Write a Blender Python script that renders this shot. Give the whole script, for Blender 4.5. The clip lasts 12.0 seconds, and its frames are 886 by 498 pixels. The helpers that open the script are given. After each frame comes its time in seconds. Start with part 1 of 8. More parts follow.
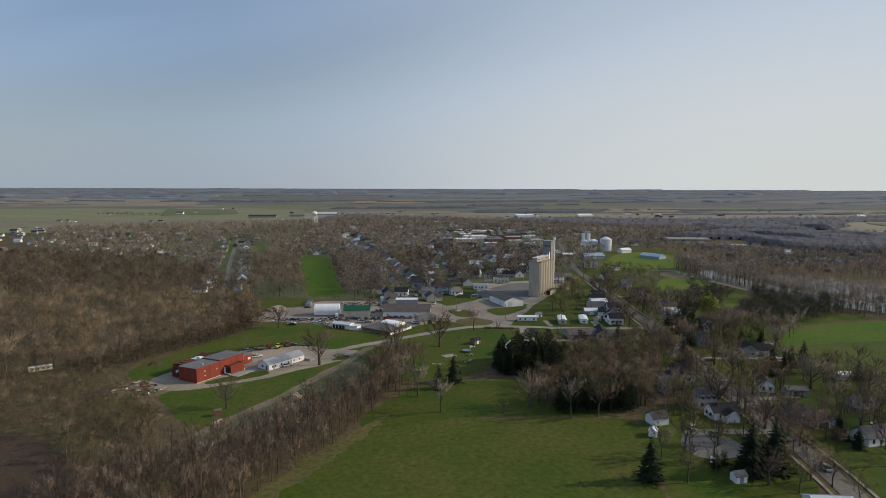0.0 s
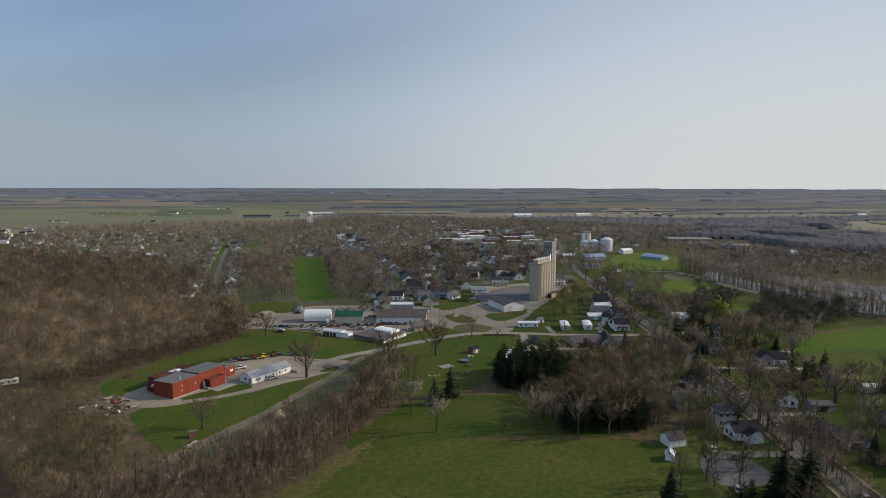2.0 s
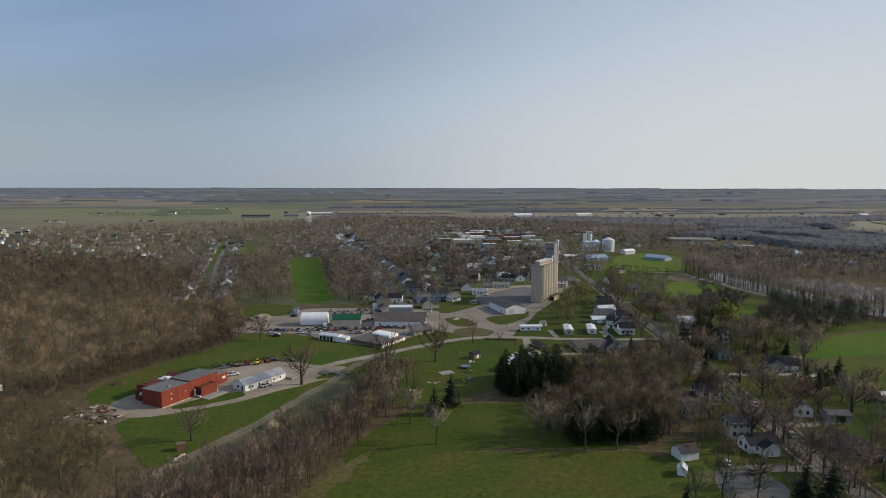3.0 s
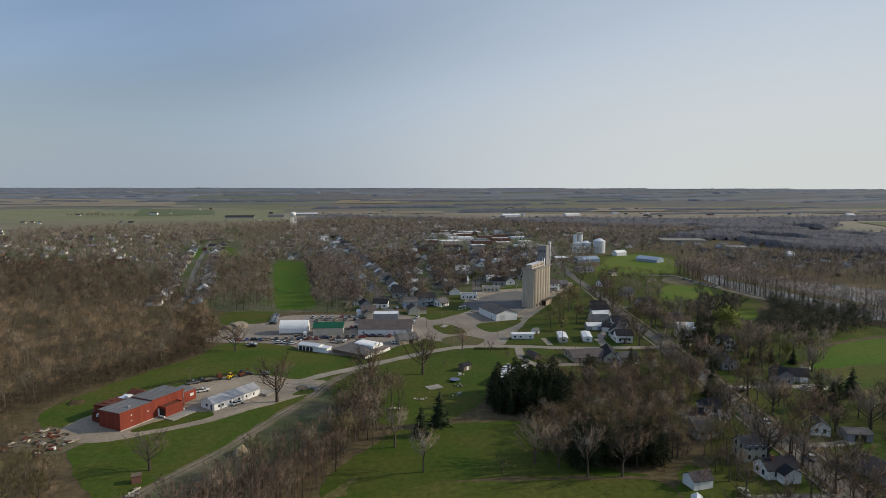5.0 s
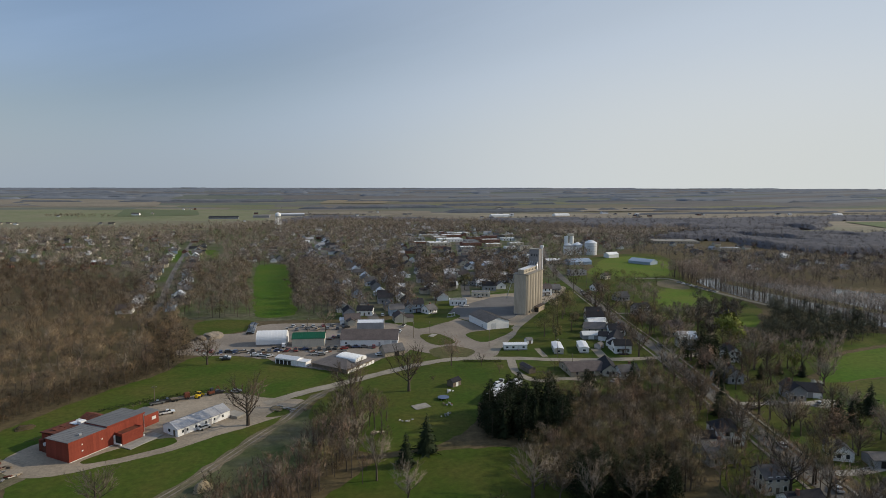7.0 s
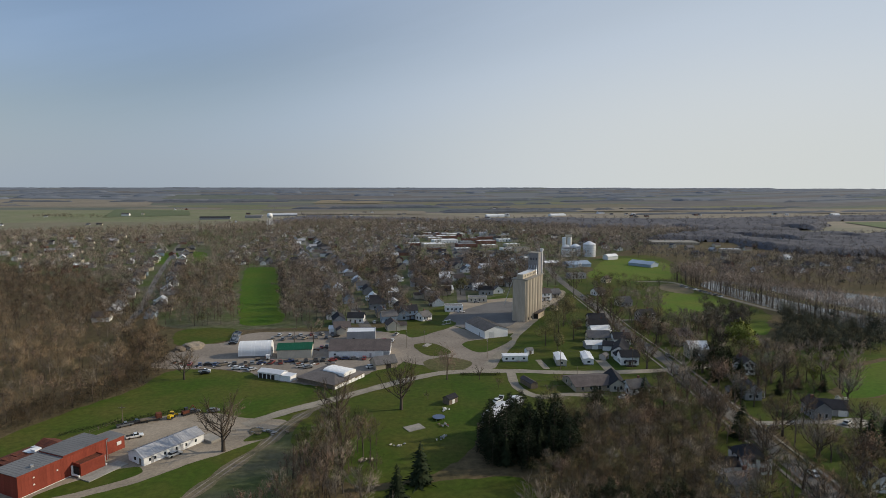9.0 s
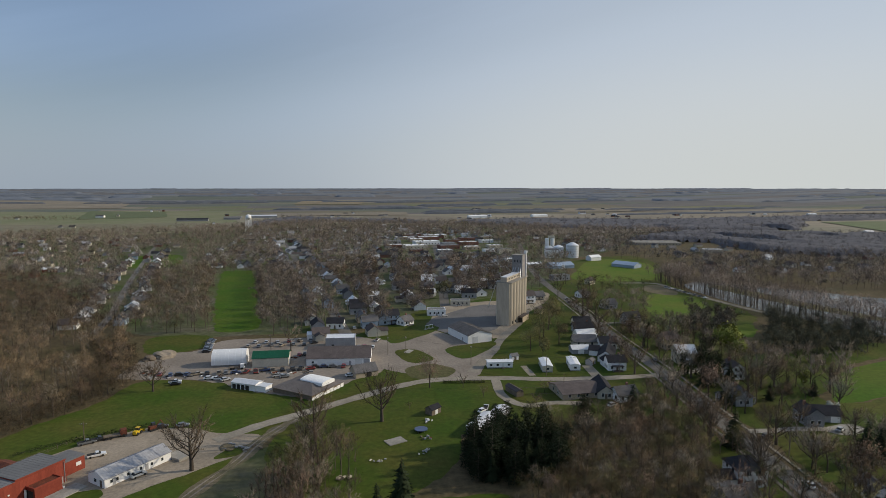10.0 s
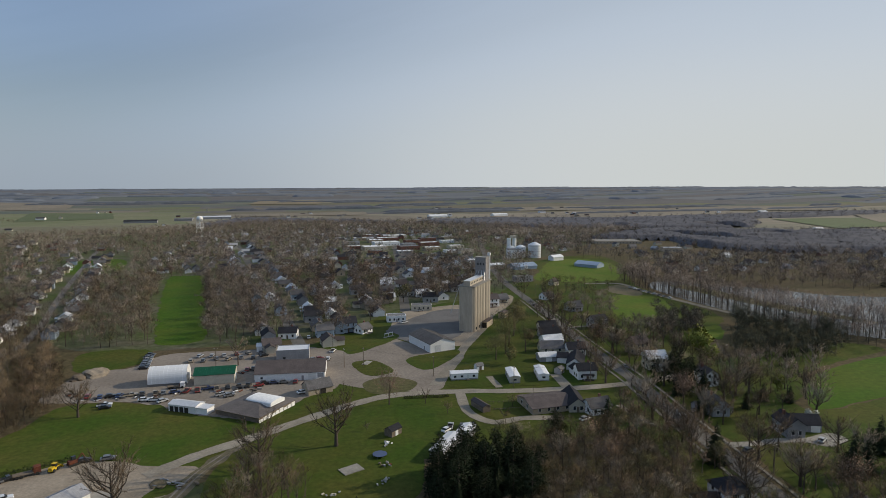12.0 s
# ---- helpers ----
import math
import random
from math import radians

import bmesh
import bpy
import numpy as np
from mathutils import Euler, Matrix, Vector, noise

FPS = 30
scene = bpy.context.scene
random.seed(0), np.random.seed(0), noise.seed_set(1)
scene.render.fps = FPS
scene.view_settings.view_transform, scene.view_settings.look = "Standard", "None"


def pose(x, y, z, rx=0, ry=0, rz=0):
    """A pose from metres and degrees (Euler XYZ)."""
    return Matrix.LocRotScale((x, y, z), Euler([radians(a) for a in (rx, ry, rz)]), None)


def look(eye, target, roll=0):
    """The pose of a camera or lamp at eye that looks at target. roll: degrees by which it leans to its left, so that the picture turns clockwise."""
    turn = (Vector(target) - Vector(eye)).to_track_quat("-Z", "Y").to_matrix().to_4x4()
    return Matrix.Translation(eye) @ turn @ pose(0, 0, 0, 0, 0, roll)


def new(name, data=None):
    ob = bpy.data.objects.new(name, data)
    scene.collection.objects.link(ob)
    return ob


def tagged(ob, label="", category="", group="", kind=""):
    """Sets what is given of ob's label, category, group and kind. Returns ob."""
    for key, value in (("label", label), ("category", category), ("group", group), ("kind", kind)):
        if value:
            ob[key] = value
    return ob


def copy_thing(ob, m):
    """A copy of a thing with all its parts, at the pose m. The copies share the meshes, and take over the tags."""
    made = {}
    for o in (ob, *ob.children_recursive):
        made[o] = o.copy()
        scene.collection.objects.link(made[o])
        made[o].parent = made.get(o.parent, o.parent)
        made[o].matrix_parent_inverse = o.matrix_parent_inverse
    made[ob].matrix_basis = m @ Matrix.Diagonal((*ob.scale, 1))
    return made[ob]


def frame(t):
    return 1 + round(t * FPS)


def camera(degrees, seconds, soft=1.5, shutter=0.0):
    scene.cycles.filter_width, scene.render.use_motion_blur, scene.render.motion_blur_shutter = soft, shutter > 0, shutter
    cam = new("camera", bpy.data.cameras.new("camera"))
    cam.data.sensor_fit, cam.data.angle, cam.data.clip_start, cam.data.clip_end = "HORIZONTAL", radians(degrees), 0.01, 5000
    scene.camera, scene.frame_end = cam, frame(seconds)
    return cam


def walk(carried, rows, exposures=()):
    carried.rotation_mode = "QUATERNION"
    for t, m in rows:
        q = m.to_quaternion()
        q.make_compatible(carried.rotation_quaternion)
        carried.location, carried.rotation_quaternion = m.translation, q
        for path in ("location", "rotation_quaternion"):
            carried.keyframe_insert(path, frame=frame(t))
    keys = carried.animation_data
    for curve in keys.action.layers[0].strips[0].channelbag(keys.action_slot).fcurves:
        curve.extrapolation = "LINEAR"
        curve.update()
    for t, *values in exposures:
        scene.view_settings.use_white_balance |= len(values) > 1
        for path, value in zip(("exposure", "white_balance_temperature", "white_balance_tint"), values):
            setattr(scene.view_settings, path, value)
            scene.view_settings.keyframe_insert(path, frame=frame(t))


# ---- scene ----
cam = camera(72.7, 12.0, soft=0.4)
PATH = [
    (0, (-5.528, -112.178, 83.349), (-5.379, -110.195, 83.142), 0.2),
    (0.5, (-4.897, -107.668, 83.345), (-4.748, -105.685, 83.137), 0.1),
    (1, (-4.354, -103.052, 83.332), (-4.202, -101.069, 83.124), 0.1),
    (1.5, (-3.944, -98.242, 83.269), (-3.789, -96.259, 83.06), 0.1),
    (2, (-3.448, -93.414, 83.27), (-3.291, -91.432, 83.061), 0.1),
    (2.5, (-3.15, -88.625, 83.335), (-2.992, -86.642, 83.126), 0.1),
    (3, (-2.897, -83.912, 83.42), (-2.739, -81.93, 83.21), 0.1),
    (5, (-1.228, -64.964, 83.477), (-1.029, -62.985, 83.267), 0.1),
    (5.5, (-0.773, -60.072, 83.626), (-0.555, -58.095, 83.415), 0.1),
    (6, (-0.15, -55.198, 83.86), (0.077, -53.222, 83.648), 0.1),
    (6.5, (0.546, -50.204, 84.096), (0.778, -48.229, 83.884), 0.1),
    (7, (1.208, -45.181, 84.323), (1.445, -43.206, 84.112), 0.1),
    (9, (3.417, -25.886, 84.842), (3.671, -23.914, 84.63), 0.1),
    (9.5, (4.107, -21.076, 84.939), (4.387, -19.107, 84.728), 0.1),
    (10, (4.764, -16.364, 85.072), (5.077, -14.4, 84.862), 0.0),
    (10.5, (5.522, -11.637, 85.223), (5.857, -9.677, 85.011), -0.0),
    (11, (6.399, -6.985, 85.316), (6.754, -5.028, 85.104), -0.1),
    (11.5, (7.264, -2.473, 85.3), (7.659, -0.524, 85.088), -0.2),
    (12, (8.206, 2.129, 85.275), (8.648, 4.068, 85.062), -0.2),
]
walk(cam, [(t, look(eye, target, roll)) for t, eye, target, roll in PATH], [(0, -0.6), (9.5, -0.6), (10, -0.67), (12, -0.67)])

# ---- world, sun ----
SUN_AZ = math.atan2(0.05, 1.0)      # towards the sun, in the ground plan
SUN_EL = radians(26)
world = bpy.data.worlds.new("sky")
scene.world = world
world.use_nodes = True
wn = world.node_tree
wn.nodes.clear()
w_out = wn.nodes.new("ShaderNodeOutputWorld")
w_bg = wn.nodes.new("ShaderNodeBackground")
w_sky = wn.nodes.new("ShaderNodeTexSky")
w_sky.sky_type = "NISHITA"
w_sky.sun_disc = False
w_sky.sun_elevation = SUN_EL
w_sky.sun_rotation = math.pi / 2 - SUN_AZ
w_sky.air_density, w_sky.dust_density, w_sky.ozone_density = 1.0, 0.6, 1.6


def w_node(kind, **values):
    n = wn.nodes.new(kind)
    for key, value in values.items():
        n.inputs[key].default_value = value
    return n


def w_range(source, a, b, c, d):
    n = w_node("ShaderNodeMapRange", **{"From Min": a, "From Max": b, "To Min": c, "To Max": d})
    n.interpolation_type = "SMOOTHSTEP"
    wn.links.new(source, n.inputs["Value"])
    return n.outputs["Result"]


# haze: thick at the horizon, thicker towards the sun, with thin slanting cirrus
w_co = wn.nodes.new("ShaderNodeTexCoord")
w_xyz = wn.nodes.new("ShaderNodeSeparateXYZ")
wn.links.new(w_co.outputs["Generated"], w_xyz.inputs["Vector"])
w_dot = wn.nodes.new("ShaderNodeVectorMath")
w_dot.operation = "DOT_PRODUCT"
w_dot.inputs[1].default_value = (math.cos(SUN_AZ), math.sin(SUN_AZ), 0.0)
wn.links.new(w_co.outputs["Generated"], w_dot.inputs[0])
w_map = w_node("ShaderNodeMapping", Rotation=(0, radians(-17), radians(8)), Scale=(1.3, 1.6, 0.16))
w_map.vector_type = "TEXTURE"
w_cloud = w_node("ShaderNodeTexNoise", Scale=1.0, Detail=6, Roughness=0.55)
wn.links.new(w_co.outputs["Generated"], w_map.inputs["Vector"])
wn.links.new(w_map.outputs["Vector"], w_cloud.inputs["Vector"])
def w_mixed(fac, first, colour):
    n = wn.nodes.new("ShaderNodeMix")
    n.data_type = "RGBA"
    n.inputs[7].default_value = colour
    wn.links.new(fac, n.inputs[0])
    wn.links.new(first, n.inputs[6])
    return n.outputs[2]


def w_times(p, q):
    n = wn.nodes.new("ShaderNodeMath")
    n.operation = "MULTIPLY"
    wn.links.new(p, n.inputs[0])
    wn.links.new(q, n.inputs[1])
    return n.outputs[0]


w_cirrus = w_range(w_cloud.outputs["Fac"], 0.40, 0.62, 0.42, 0.56)
w_tilt = wn.nodes.new("ShaderNodeVectorMath")
w_tilt.operation = "DOT_PRODUCT"
w_tilt.inputs[1].default_value = (-0.23, 0.0, 1.0)
wn.links.new(w_co.outputs["Generated"], w_tilt.inputs[0])
w_wave = wn.nodes.new("ShaderNodeMath")
w_wave.operation = "MULTIPLY_ADD"
w_wave.inputs[1].default_value = 0.16
wn.links.new(w_cloud.outputs["Fac"], w_wave.inputs[0])
wn.links.new(w_tilt.outputs["Value"], w_wave.inputs[2])
w_clear = w_times(w_range(w_wave.outputs[0], 0.20, 0.27, 0.0, 1.0), w_range(w_wave.outputs[0], 0.27, 0.35, 1.0, 0.0))
w_veil = wn.nodes.new("ShaderNodeMath")
w_veil.operation, w_veil.use_clamp = "MULTIPLY_ADD", True
w_veil.inputs[1].default_value = -0.2
wn.links.new(w_clear, w_veil.inputs[0])
wn.links.new(w_cirrus, w_veil.inputs[2])
w_cirrus = w_veil.outputs[0]
w_color = w_mixed(w_cirrus, w_sky.outputs["Color"], (4.7, 6.5, 9.6, 1))
w_color = w_mixed(w_range(w_xyz.outputs["Z"], -0.04, 0.25, 0.9, 0.0), w_color, (4.45, 5.2, 6.0, 1))
w_glow = w_times(w_range(w_dot.outputs["Value"], -0.36, 0.66, 0.0, 1.0), w_range(w_xyz.outputs["Z"], 0.05, 0.42, 1.0, 0.45))
w_color = w_mixed(w_glow, w_color, (7.9, 8.6, 9.3, 1))
w_low = w_times(w_range(w_dot.outputs["Value"], -0.1, 0.7, 0.0, 0.8), w_range(w_xyz.outputs["Z"], 0.0, 0.22, 1.0, 0.0))
w_color = w_mixed(w_low, w_color, (8.2, 8.5, 8.15, 1))
w_bg.inputs["Strength"].default_value = 0.115
wn.links.new(w_color, w_bg.inputs["Color"])
wn.links.new(w_bg.outputs["Background"], w_out.inputs["Surface"])

sun_data = bpy.data.lights.new("sun", "SUN")
sun_data.energy, sun_data.angle, sun_data.color = 5.0, radians(0.6), (1.0, 0.875, 0.68)
sun = new("sun", sun_data)
s_dir = Vector((math.cos(SUN_AZ) * math.cos(SUN_EL), math.sin(SUN_AZ) * math.cos(SUN_EL), math.sin(SUN_EL)))
sun.matrix_world = look(s_dir * 300, (0, 0, 0))


# ---- materials ----
def surf(name, c1, c2, big=0.05, small=1.2, rough=0.9, bump=0.3, metal=0.0, vary=0.12, grain=0.35, stretch=(1, 1, 1), spec=0.12):
    """Two colours mixed by a broad noise, broken by a fine grain, with relief and a little change from object to object."""
    m = bpy.data.materials.new(name)
    m.use_nodes = True
    nt = m.node_tree
    b = nt.nodes["Principled BSDF"]
    co = nt.nodes.new("ShaderNodeTexCoord")
    mp = nt.nodes.new("ShaderNodeMapping")
    mp.inputs["Scale"].default_value = stretch
    nt.links.new(co.outputs["Object"], mp.inputs["Vector"])
    n1, n2 = nt.nodes.new("ShaderNodeTexNoise"), nt.nodes.new("ShaderNodeTexNoise")
    n1.inputs["Scale"].default_value, n1.inputs["Detail"].default_value, n1.inputs["Roughness"].default_value = big, 5, 0.6
    n2.inputs["Scale"].default_value, n2.inputs["Detail"].default_value, n2.inputs["Roughness"].default_value = small, 4, 0.7
    for n in (n1, n2):
        nt.links.new(mp.outputs["Vector"], n.inputs["Vector"])
    ramp = nt.nodes.new("ShaderNodeMapRange")
    ramp.inputs["From Min"].default_value, ramp.inputs["From Max"].default_value = 0.36, 0.64
    nt.links.new(n1.outputs["Fac"], ramp.inputs["Value"])
    mix = nt.nodes.new("ShaderNodeMix")
    mix.data_type = "RGBA"
    mix.inputs[6].default_value, mix.inputs[7].default_value = (*c1, 1), (*c2, 1)
    nt.links.new(ramp.outputs["Result"], mix.inputs[0])
    gr = nt.nodes.new("ShaderNodeMapRange")
    gr.inputs["From Min"].default_value, gr.inputs["From Max"].default_value = 0.3, 0.7
    gr.inputs["To Min"].default_value, gr.inputs["To Max"].default_value = 1 - grain, 1 + grain
    nt.links.new(n2.outputs["Fac"], gr.inputs["Value"])
    inf = nt.nodes.new("ShaderNodeObjectInfo")
    vr = nt.nodes.new("ShaderNodeMapRange")
    vr.inputs["To Min"].default_value, vr.inputs["To Max"].default_value = 1 - vary, 1 + vary
    nt.links.new(inf.outputs["Random"], vr.inputs["Value"])
    mul = nt.nodes.new("ShaderNodeMath")
    mul.operation = "MULTIPLY"
    nt.links.new(gr.outputs["Result"], mul.inputs[0])
    nt.links.new(vr.outputs["Result"], mul.inputs[1])
    sc = nt.nodes.new("ShaderNodeVectorMath")
    sc.operation = "SCALE"
    nt.links.new(mix.outputs[2], sc.inputs[0])
    nt.links.new(mul.outputs[0], sc.inputs["Scale"])
    nt.links.new(sc.outputs[0], b.inputs["Base Color"])
    b.inputs["Roughness"].default_value, b.inputs["Metallic"].default_value = rough, metal
    b.inputs["Specular IOR Level"].default_value = spec
    if bump:
        bp = nt.nodes.new("ShaderNodeBump")
        bp.inputs["Strength"].default_value, bp.inputs["Distance"].default_value = bump, 0.1
        nt.links.new(n2.outputs["Fac"], bp.inputs["Height"])
        nt.links.new(bp.outputs["Normal"], b.inputs["Normal"])
    return m


def twig(name, c1, c2, vary=0.25, cover=1.0):
    """Bark or leaf: colour changes from clump to clump and from tree to tree. cover: how much of a spray of fine twigs is wood, the rest being gaps."""
    m = bpy.data.materials.new(name)
    m.use_nodes = True
    nt = m.node_tree
    b = nt.nodes["Principled BSDF"]
    geo, inf = nt.nodes.new("ShaderNodeNewGeometry"), nt.nodes.new("ShaderNodeObjectInfo")
    co, n1 = nt.nodes.new("ShaderNodeTexCoord"), nt.nodes.new("ShaderNodeTexNoise")
    n1.inputs["Scale"].default_value, n1.inputs["Detail"].default_value = 0.045, 3
    nt.links.new(co.outputs["Object"], n1.inputs["Vector"])
    add = nt.nodes.new("ShaderNodeMath")
    add.operation = "MULTIPLY_ADD"
    add.inputs[1].default_value = 0.08
    nt.links.new(geo.outputs["Random Per Island"], add.inputs[0])
    mr = nt.nodes.new("ShaderNodeMapRange")
    mr.inputs["From Min"].default_value, mr.inputs["From Max"].default_value = 0.35, 0.65
    mr.inputs["To Min"].default_value, mr.inputs["To Max"].default_value = 0.0, 0.7
    nt.links.new(n1.outputs["Fac"], mr.inputs["Value"])
    nt.links.new(mr.outputs["Result"], add.inputs[2])
    mix = nt.nodes.new("ShaderNodeMix")
    mix.data_type = "RGBA"
    mix.inputs[6].default_value, mix.inputs[7].default_value = (*c1, 1), (*c2, 1)
    nt.links.new(add.outputs[0], mix.inputs[0])
    vr = nt.nodes.new("ShaderNodeMapRange")
    vr.inputs["To Min"].default_value, vr.inputs["To Max"].default_value = 1 - vary, 1 + vary
    nt.links.new(inf.outputs["Random"], vr.inputs["Value"])
    own, both = nt.nodes.new("ShaderNodeAttribute"), nt.nodes.new("ShaderNodeMath")   # each tree of a joined wood has a tone of its own
    own.attribute_name, both.operation = "tone", "ADD"
    nt.links.new(own.outputs["Fac"], both.inputs[0])
    nt.links.new(vr.outputs["Result"], both.inputs[1])
    sc = nt.nodes.new("ShaderNodeVectorMath")
    sc.operation = "SCALE"
    nt.links.new(mix.outputs[2], sc.inputs[0])
    nt.links.new(both.outputs[0], sc.inputs["Scale"])
    nt.links.new(sc.outputs[0], b.inputs["Base Color"])
    b.inputs["Roughness"].default_value = 0.9
    b.inputs["Specular IOR Level"].default_value = 0.15
    b.inputs["Alpha"].default_value = cover
    return m


M = {}
M["litter"] = surf("leaf_litter", (0.106, 0.078, 0.044), (0.074, 0.064, 0.030), 0.02, 0.35, grain=0.4)
M["grass"] = surf("spring_grass", (0.040, 0.072, 0.007), (0.074, 0.077, 0.015), 0.035, 0.5, grain=0.28)
M["meadow"] = surf("lush_meadow_grass", (0.046, 0.100, 0.006), (0.070, 0.102, 0.011), 0.03, 0.4, grain=0.28)
# bluish haze of distance is mixed into the belts' base colour
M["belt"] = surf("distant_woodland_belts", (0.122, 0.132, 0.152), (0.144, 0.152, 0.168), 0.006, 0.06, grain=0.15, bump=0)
M["turf"] = surf("patchy_town_turf", (0.058, 0.080, 0.022), (0.100, 0.092, 0.062), 0.025, 0.2, grain=0.35)
# bluer and paler: more haze put into the colour of farther woods
M["hazebelt"] = surf("woods_near_the_horizon", (0.152, 0.170, 0.200), (0.172, 0.188, 0.214), 0.004, 0.03, grain=0.12, bump=0)
# canopy and canopytwigs: blue-grey distance haze is mixed into both colours
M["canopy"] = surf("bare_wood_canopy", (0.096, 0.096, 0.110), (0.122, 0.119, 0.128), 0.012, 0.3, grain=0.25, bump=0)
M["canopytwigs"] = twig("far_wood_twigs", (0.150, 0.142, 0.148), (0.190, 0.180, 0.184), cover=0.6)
M["ballturf"] = surf("ball_field_turf", (0.076, 0.128, 0.012), (0.104, 0.126, 0.020), 0.03, 0.4, grain=0.22)
M["banktwigs"] = twig("river_bank_twigs", (0.250, 0.198, 0.166), (0.335, 0.275, 0.235), cover=0.65)
M["lot"] = surf("trodden_lot_gravel", (0.255, 0.220, 0.184), (0.190, 0.162, 0.134), 0.04, 0.8, grain=0.22)
M["tuft"] = twig("dry_grass_tufts", (0.100, 0.105, 0.030), (0.165, 0.148, 0.060))
M["hallroof"] = surf("faded_brown_roof_felt", (0.150, 0.134, 0.126), (0.112, 0.100, 0.096), 0.15, 1.5, grain=0.25)
M["blossom"] = twig("white_blossom", (0.50, 0.50, 0.44), (0.66, 0.65, 0.58))
M["hay"] = surf("hay_field_grass", (0.047, 0.069, 0.008), (0.077, 0.078, 0.017), 0.03, 0.5, grain=0.34)
M["dirt"] = surf("worn_brown_earth", (0.170, 0.138, 0.094), (0.108, 0.100, 0.058), 0.06, 0.8, grain=0.3)
M["dry"] = surf("dry_grass", (0.135, 0.115, 0.058), (0.085, 0.090, 0.034), 0.05, 0.6)
M["dryhay"] = surf("dry_field_margin", (0.118, 0.104, 0.040), (0.090, 0.090, 0.028), 0.05, 0.6, grain=0.4)
M["soil"] = surf("ploughed_soil", (0.078, 0.052, 0.036), (0.056, 0.041, 0.028), 0.03, 0.7)
M["gravel"] = surf("pale_gravel", (0.315, 0.264, 0.204), (0.215, 0.182, 0.140), 0.05, 0.9, grain=0.22)
M["lane"] = surf("gravel_lane", (0.28, 0.25, 0.205), (0.21, 0.187, 0.15), 0.1, 1.1, grain=0.2)
M["asphalt"] = surf("worn_asphalt", (0.160, 0.154, 0.150), (0.118, 0.114, 0.111), 0.06, 1.0, grain=0.2)
M["street"] = surf("worn_pale_asphalt", (0.172, 0.160, 0.142), (0.128, 0.120, 0.108), 0.08, 1.0, grain=0.25)
M["concrete"] = surf("weathered_concrete", (0.33, 0.31, 0.275), (0.25, 0.235, 0.21), 0.12, 0.9, grain=0.2)
M["silo"] = surf("silo_concrete", (0.46, 0.405, 0.325), (0.36, 0.315, 0.255), 0.10, 0.6, grain=0.14, stretch=(1, 1, 0.25))
M["farm"] = surf("farmland", (0.190, 0.180, 0.128), (0.268, 0.226, 0.172), 0.004, 0.015, grain=0.18, bump=0, stretch=(0.5, 1.8, 1))
M["farmgreen"] = surf("winter_wheat", (0.150, 0.166, 0.086), (0.192, 0.182, 0.112), 0.006, 0.05, grain=0.15, bump=0)
M["farmbrown"] = surf("stubble_field", (0.235, 0.200, 0.152), (0.196, 0.172, 0.132), 0.005, 0.05, grain=0.15, bump=0)
M["farmplain"] = surf("bare_farm_field", (0.190, 0.165, 0.118), (0.152, 0.146, 0.092), 0.005, 0.05, grain=0.15, bump=0)
M["farmgold"] = surf("dry_stubble", (0.275, 0.225, 0.150), (0.235, 0.196, 0.132), 0.006, 0.05, grain=0.15, bump=0)
# next three: distance haze is put into the field colours, greyed and bluish
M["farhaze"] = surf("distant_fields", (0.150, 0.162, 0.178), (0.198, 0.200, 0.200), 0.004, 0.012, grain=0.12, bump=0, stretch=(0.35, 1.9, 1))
M["hazegreen"] = surf("distant_green_fields", (0.122, 0.138, 0.112), (0.150, 0.158, 0.128), 0.005, 0.03, grain=0.15, bump=0)
M["hazeplough"] = surf("distant_ploughed_fields", (0.165, 0.152, 0.142), (0.140, 0.134, 0.128), 0.005, 0.03, grain=0.15, bump=0)
M["wheat"] = surf("young_wheat", (0.122, 0.150, 0.074), (0.140, 0.156, 0.086), 0.006, 0.05, grain=0.12, bump=0)
M["red"] = surf("red_painted_steel", (0.245, 0.056, 0.036), (0.215, 0.050, 0.033), 0.2, 1.5, rough=0.55, bump=0.05, grain=0.14)
M["rust"] = surf("rusty_steel", (0.17, 0.06, 0.035), (0.10, 0.04, 0.03), 0.5, 2.5, rough=0.8)
M["white"] = surf("white_siding", (0.84, 0.83, 0.82), (0.78, 0.78, 0.77), 0.3, 2.0, rough=0.6, bump=0.05, grain=0.06, vary=0.05)
M["cream"] = surf("cream_siding", (0.58, 0.53, 0.43), (0.50, 0.46, 0.38), 0.3, 2.0, rough=0.7, bump=0.05, grain=0.1)
M["grey"] = surf("grey_siding", (0.34, 0.34, 0.34), (0.28, 0.28, 0.29), 0.3, 2.0, rough=0.7, bump=0.05, grain=0.1)
M["tan"] = surf("tan_siding", (0.42, 0.35, 0.26), (0.36, 0.30, 0.23), 0.3, 2.0, rough=0.7, bump=0.05, grain=0.1)
M["brick"] = surf("red_brick", (0.215, 0.110, 0.084), (0.175, 0.092, 0.072), 0.4, 3.0, rough=0.85, grain=0.2)
M["bluewall"] = surf("pale_blue_siding", (0.35, 0.42, 0.50), (0.30, 0.37, 0.45), 0.3, 2.0, rough=0.6, bump=0.05, grain=0.1)
M["shingle"] = surf("grey_shingles", (0.130, 0.124, 0.124), (0.095, 0.091, 0.090), 0.25, 2.2, grain=0.25, vary=0.3)
M["shingle_dark"] = surf("dark_shingles", (0.038, 0.038, 0.044), (0.028, 0.028, 0.032), 0.25, 2.2, grain=0.25)
M["shingle_brown"] = surf("brown_shingles", (0.105, 0.088, 0.084), (0.078, 0.066, 0.064), 0.25, 2.2, grain=0.25, vary=0.2)
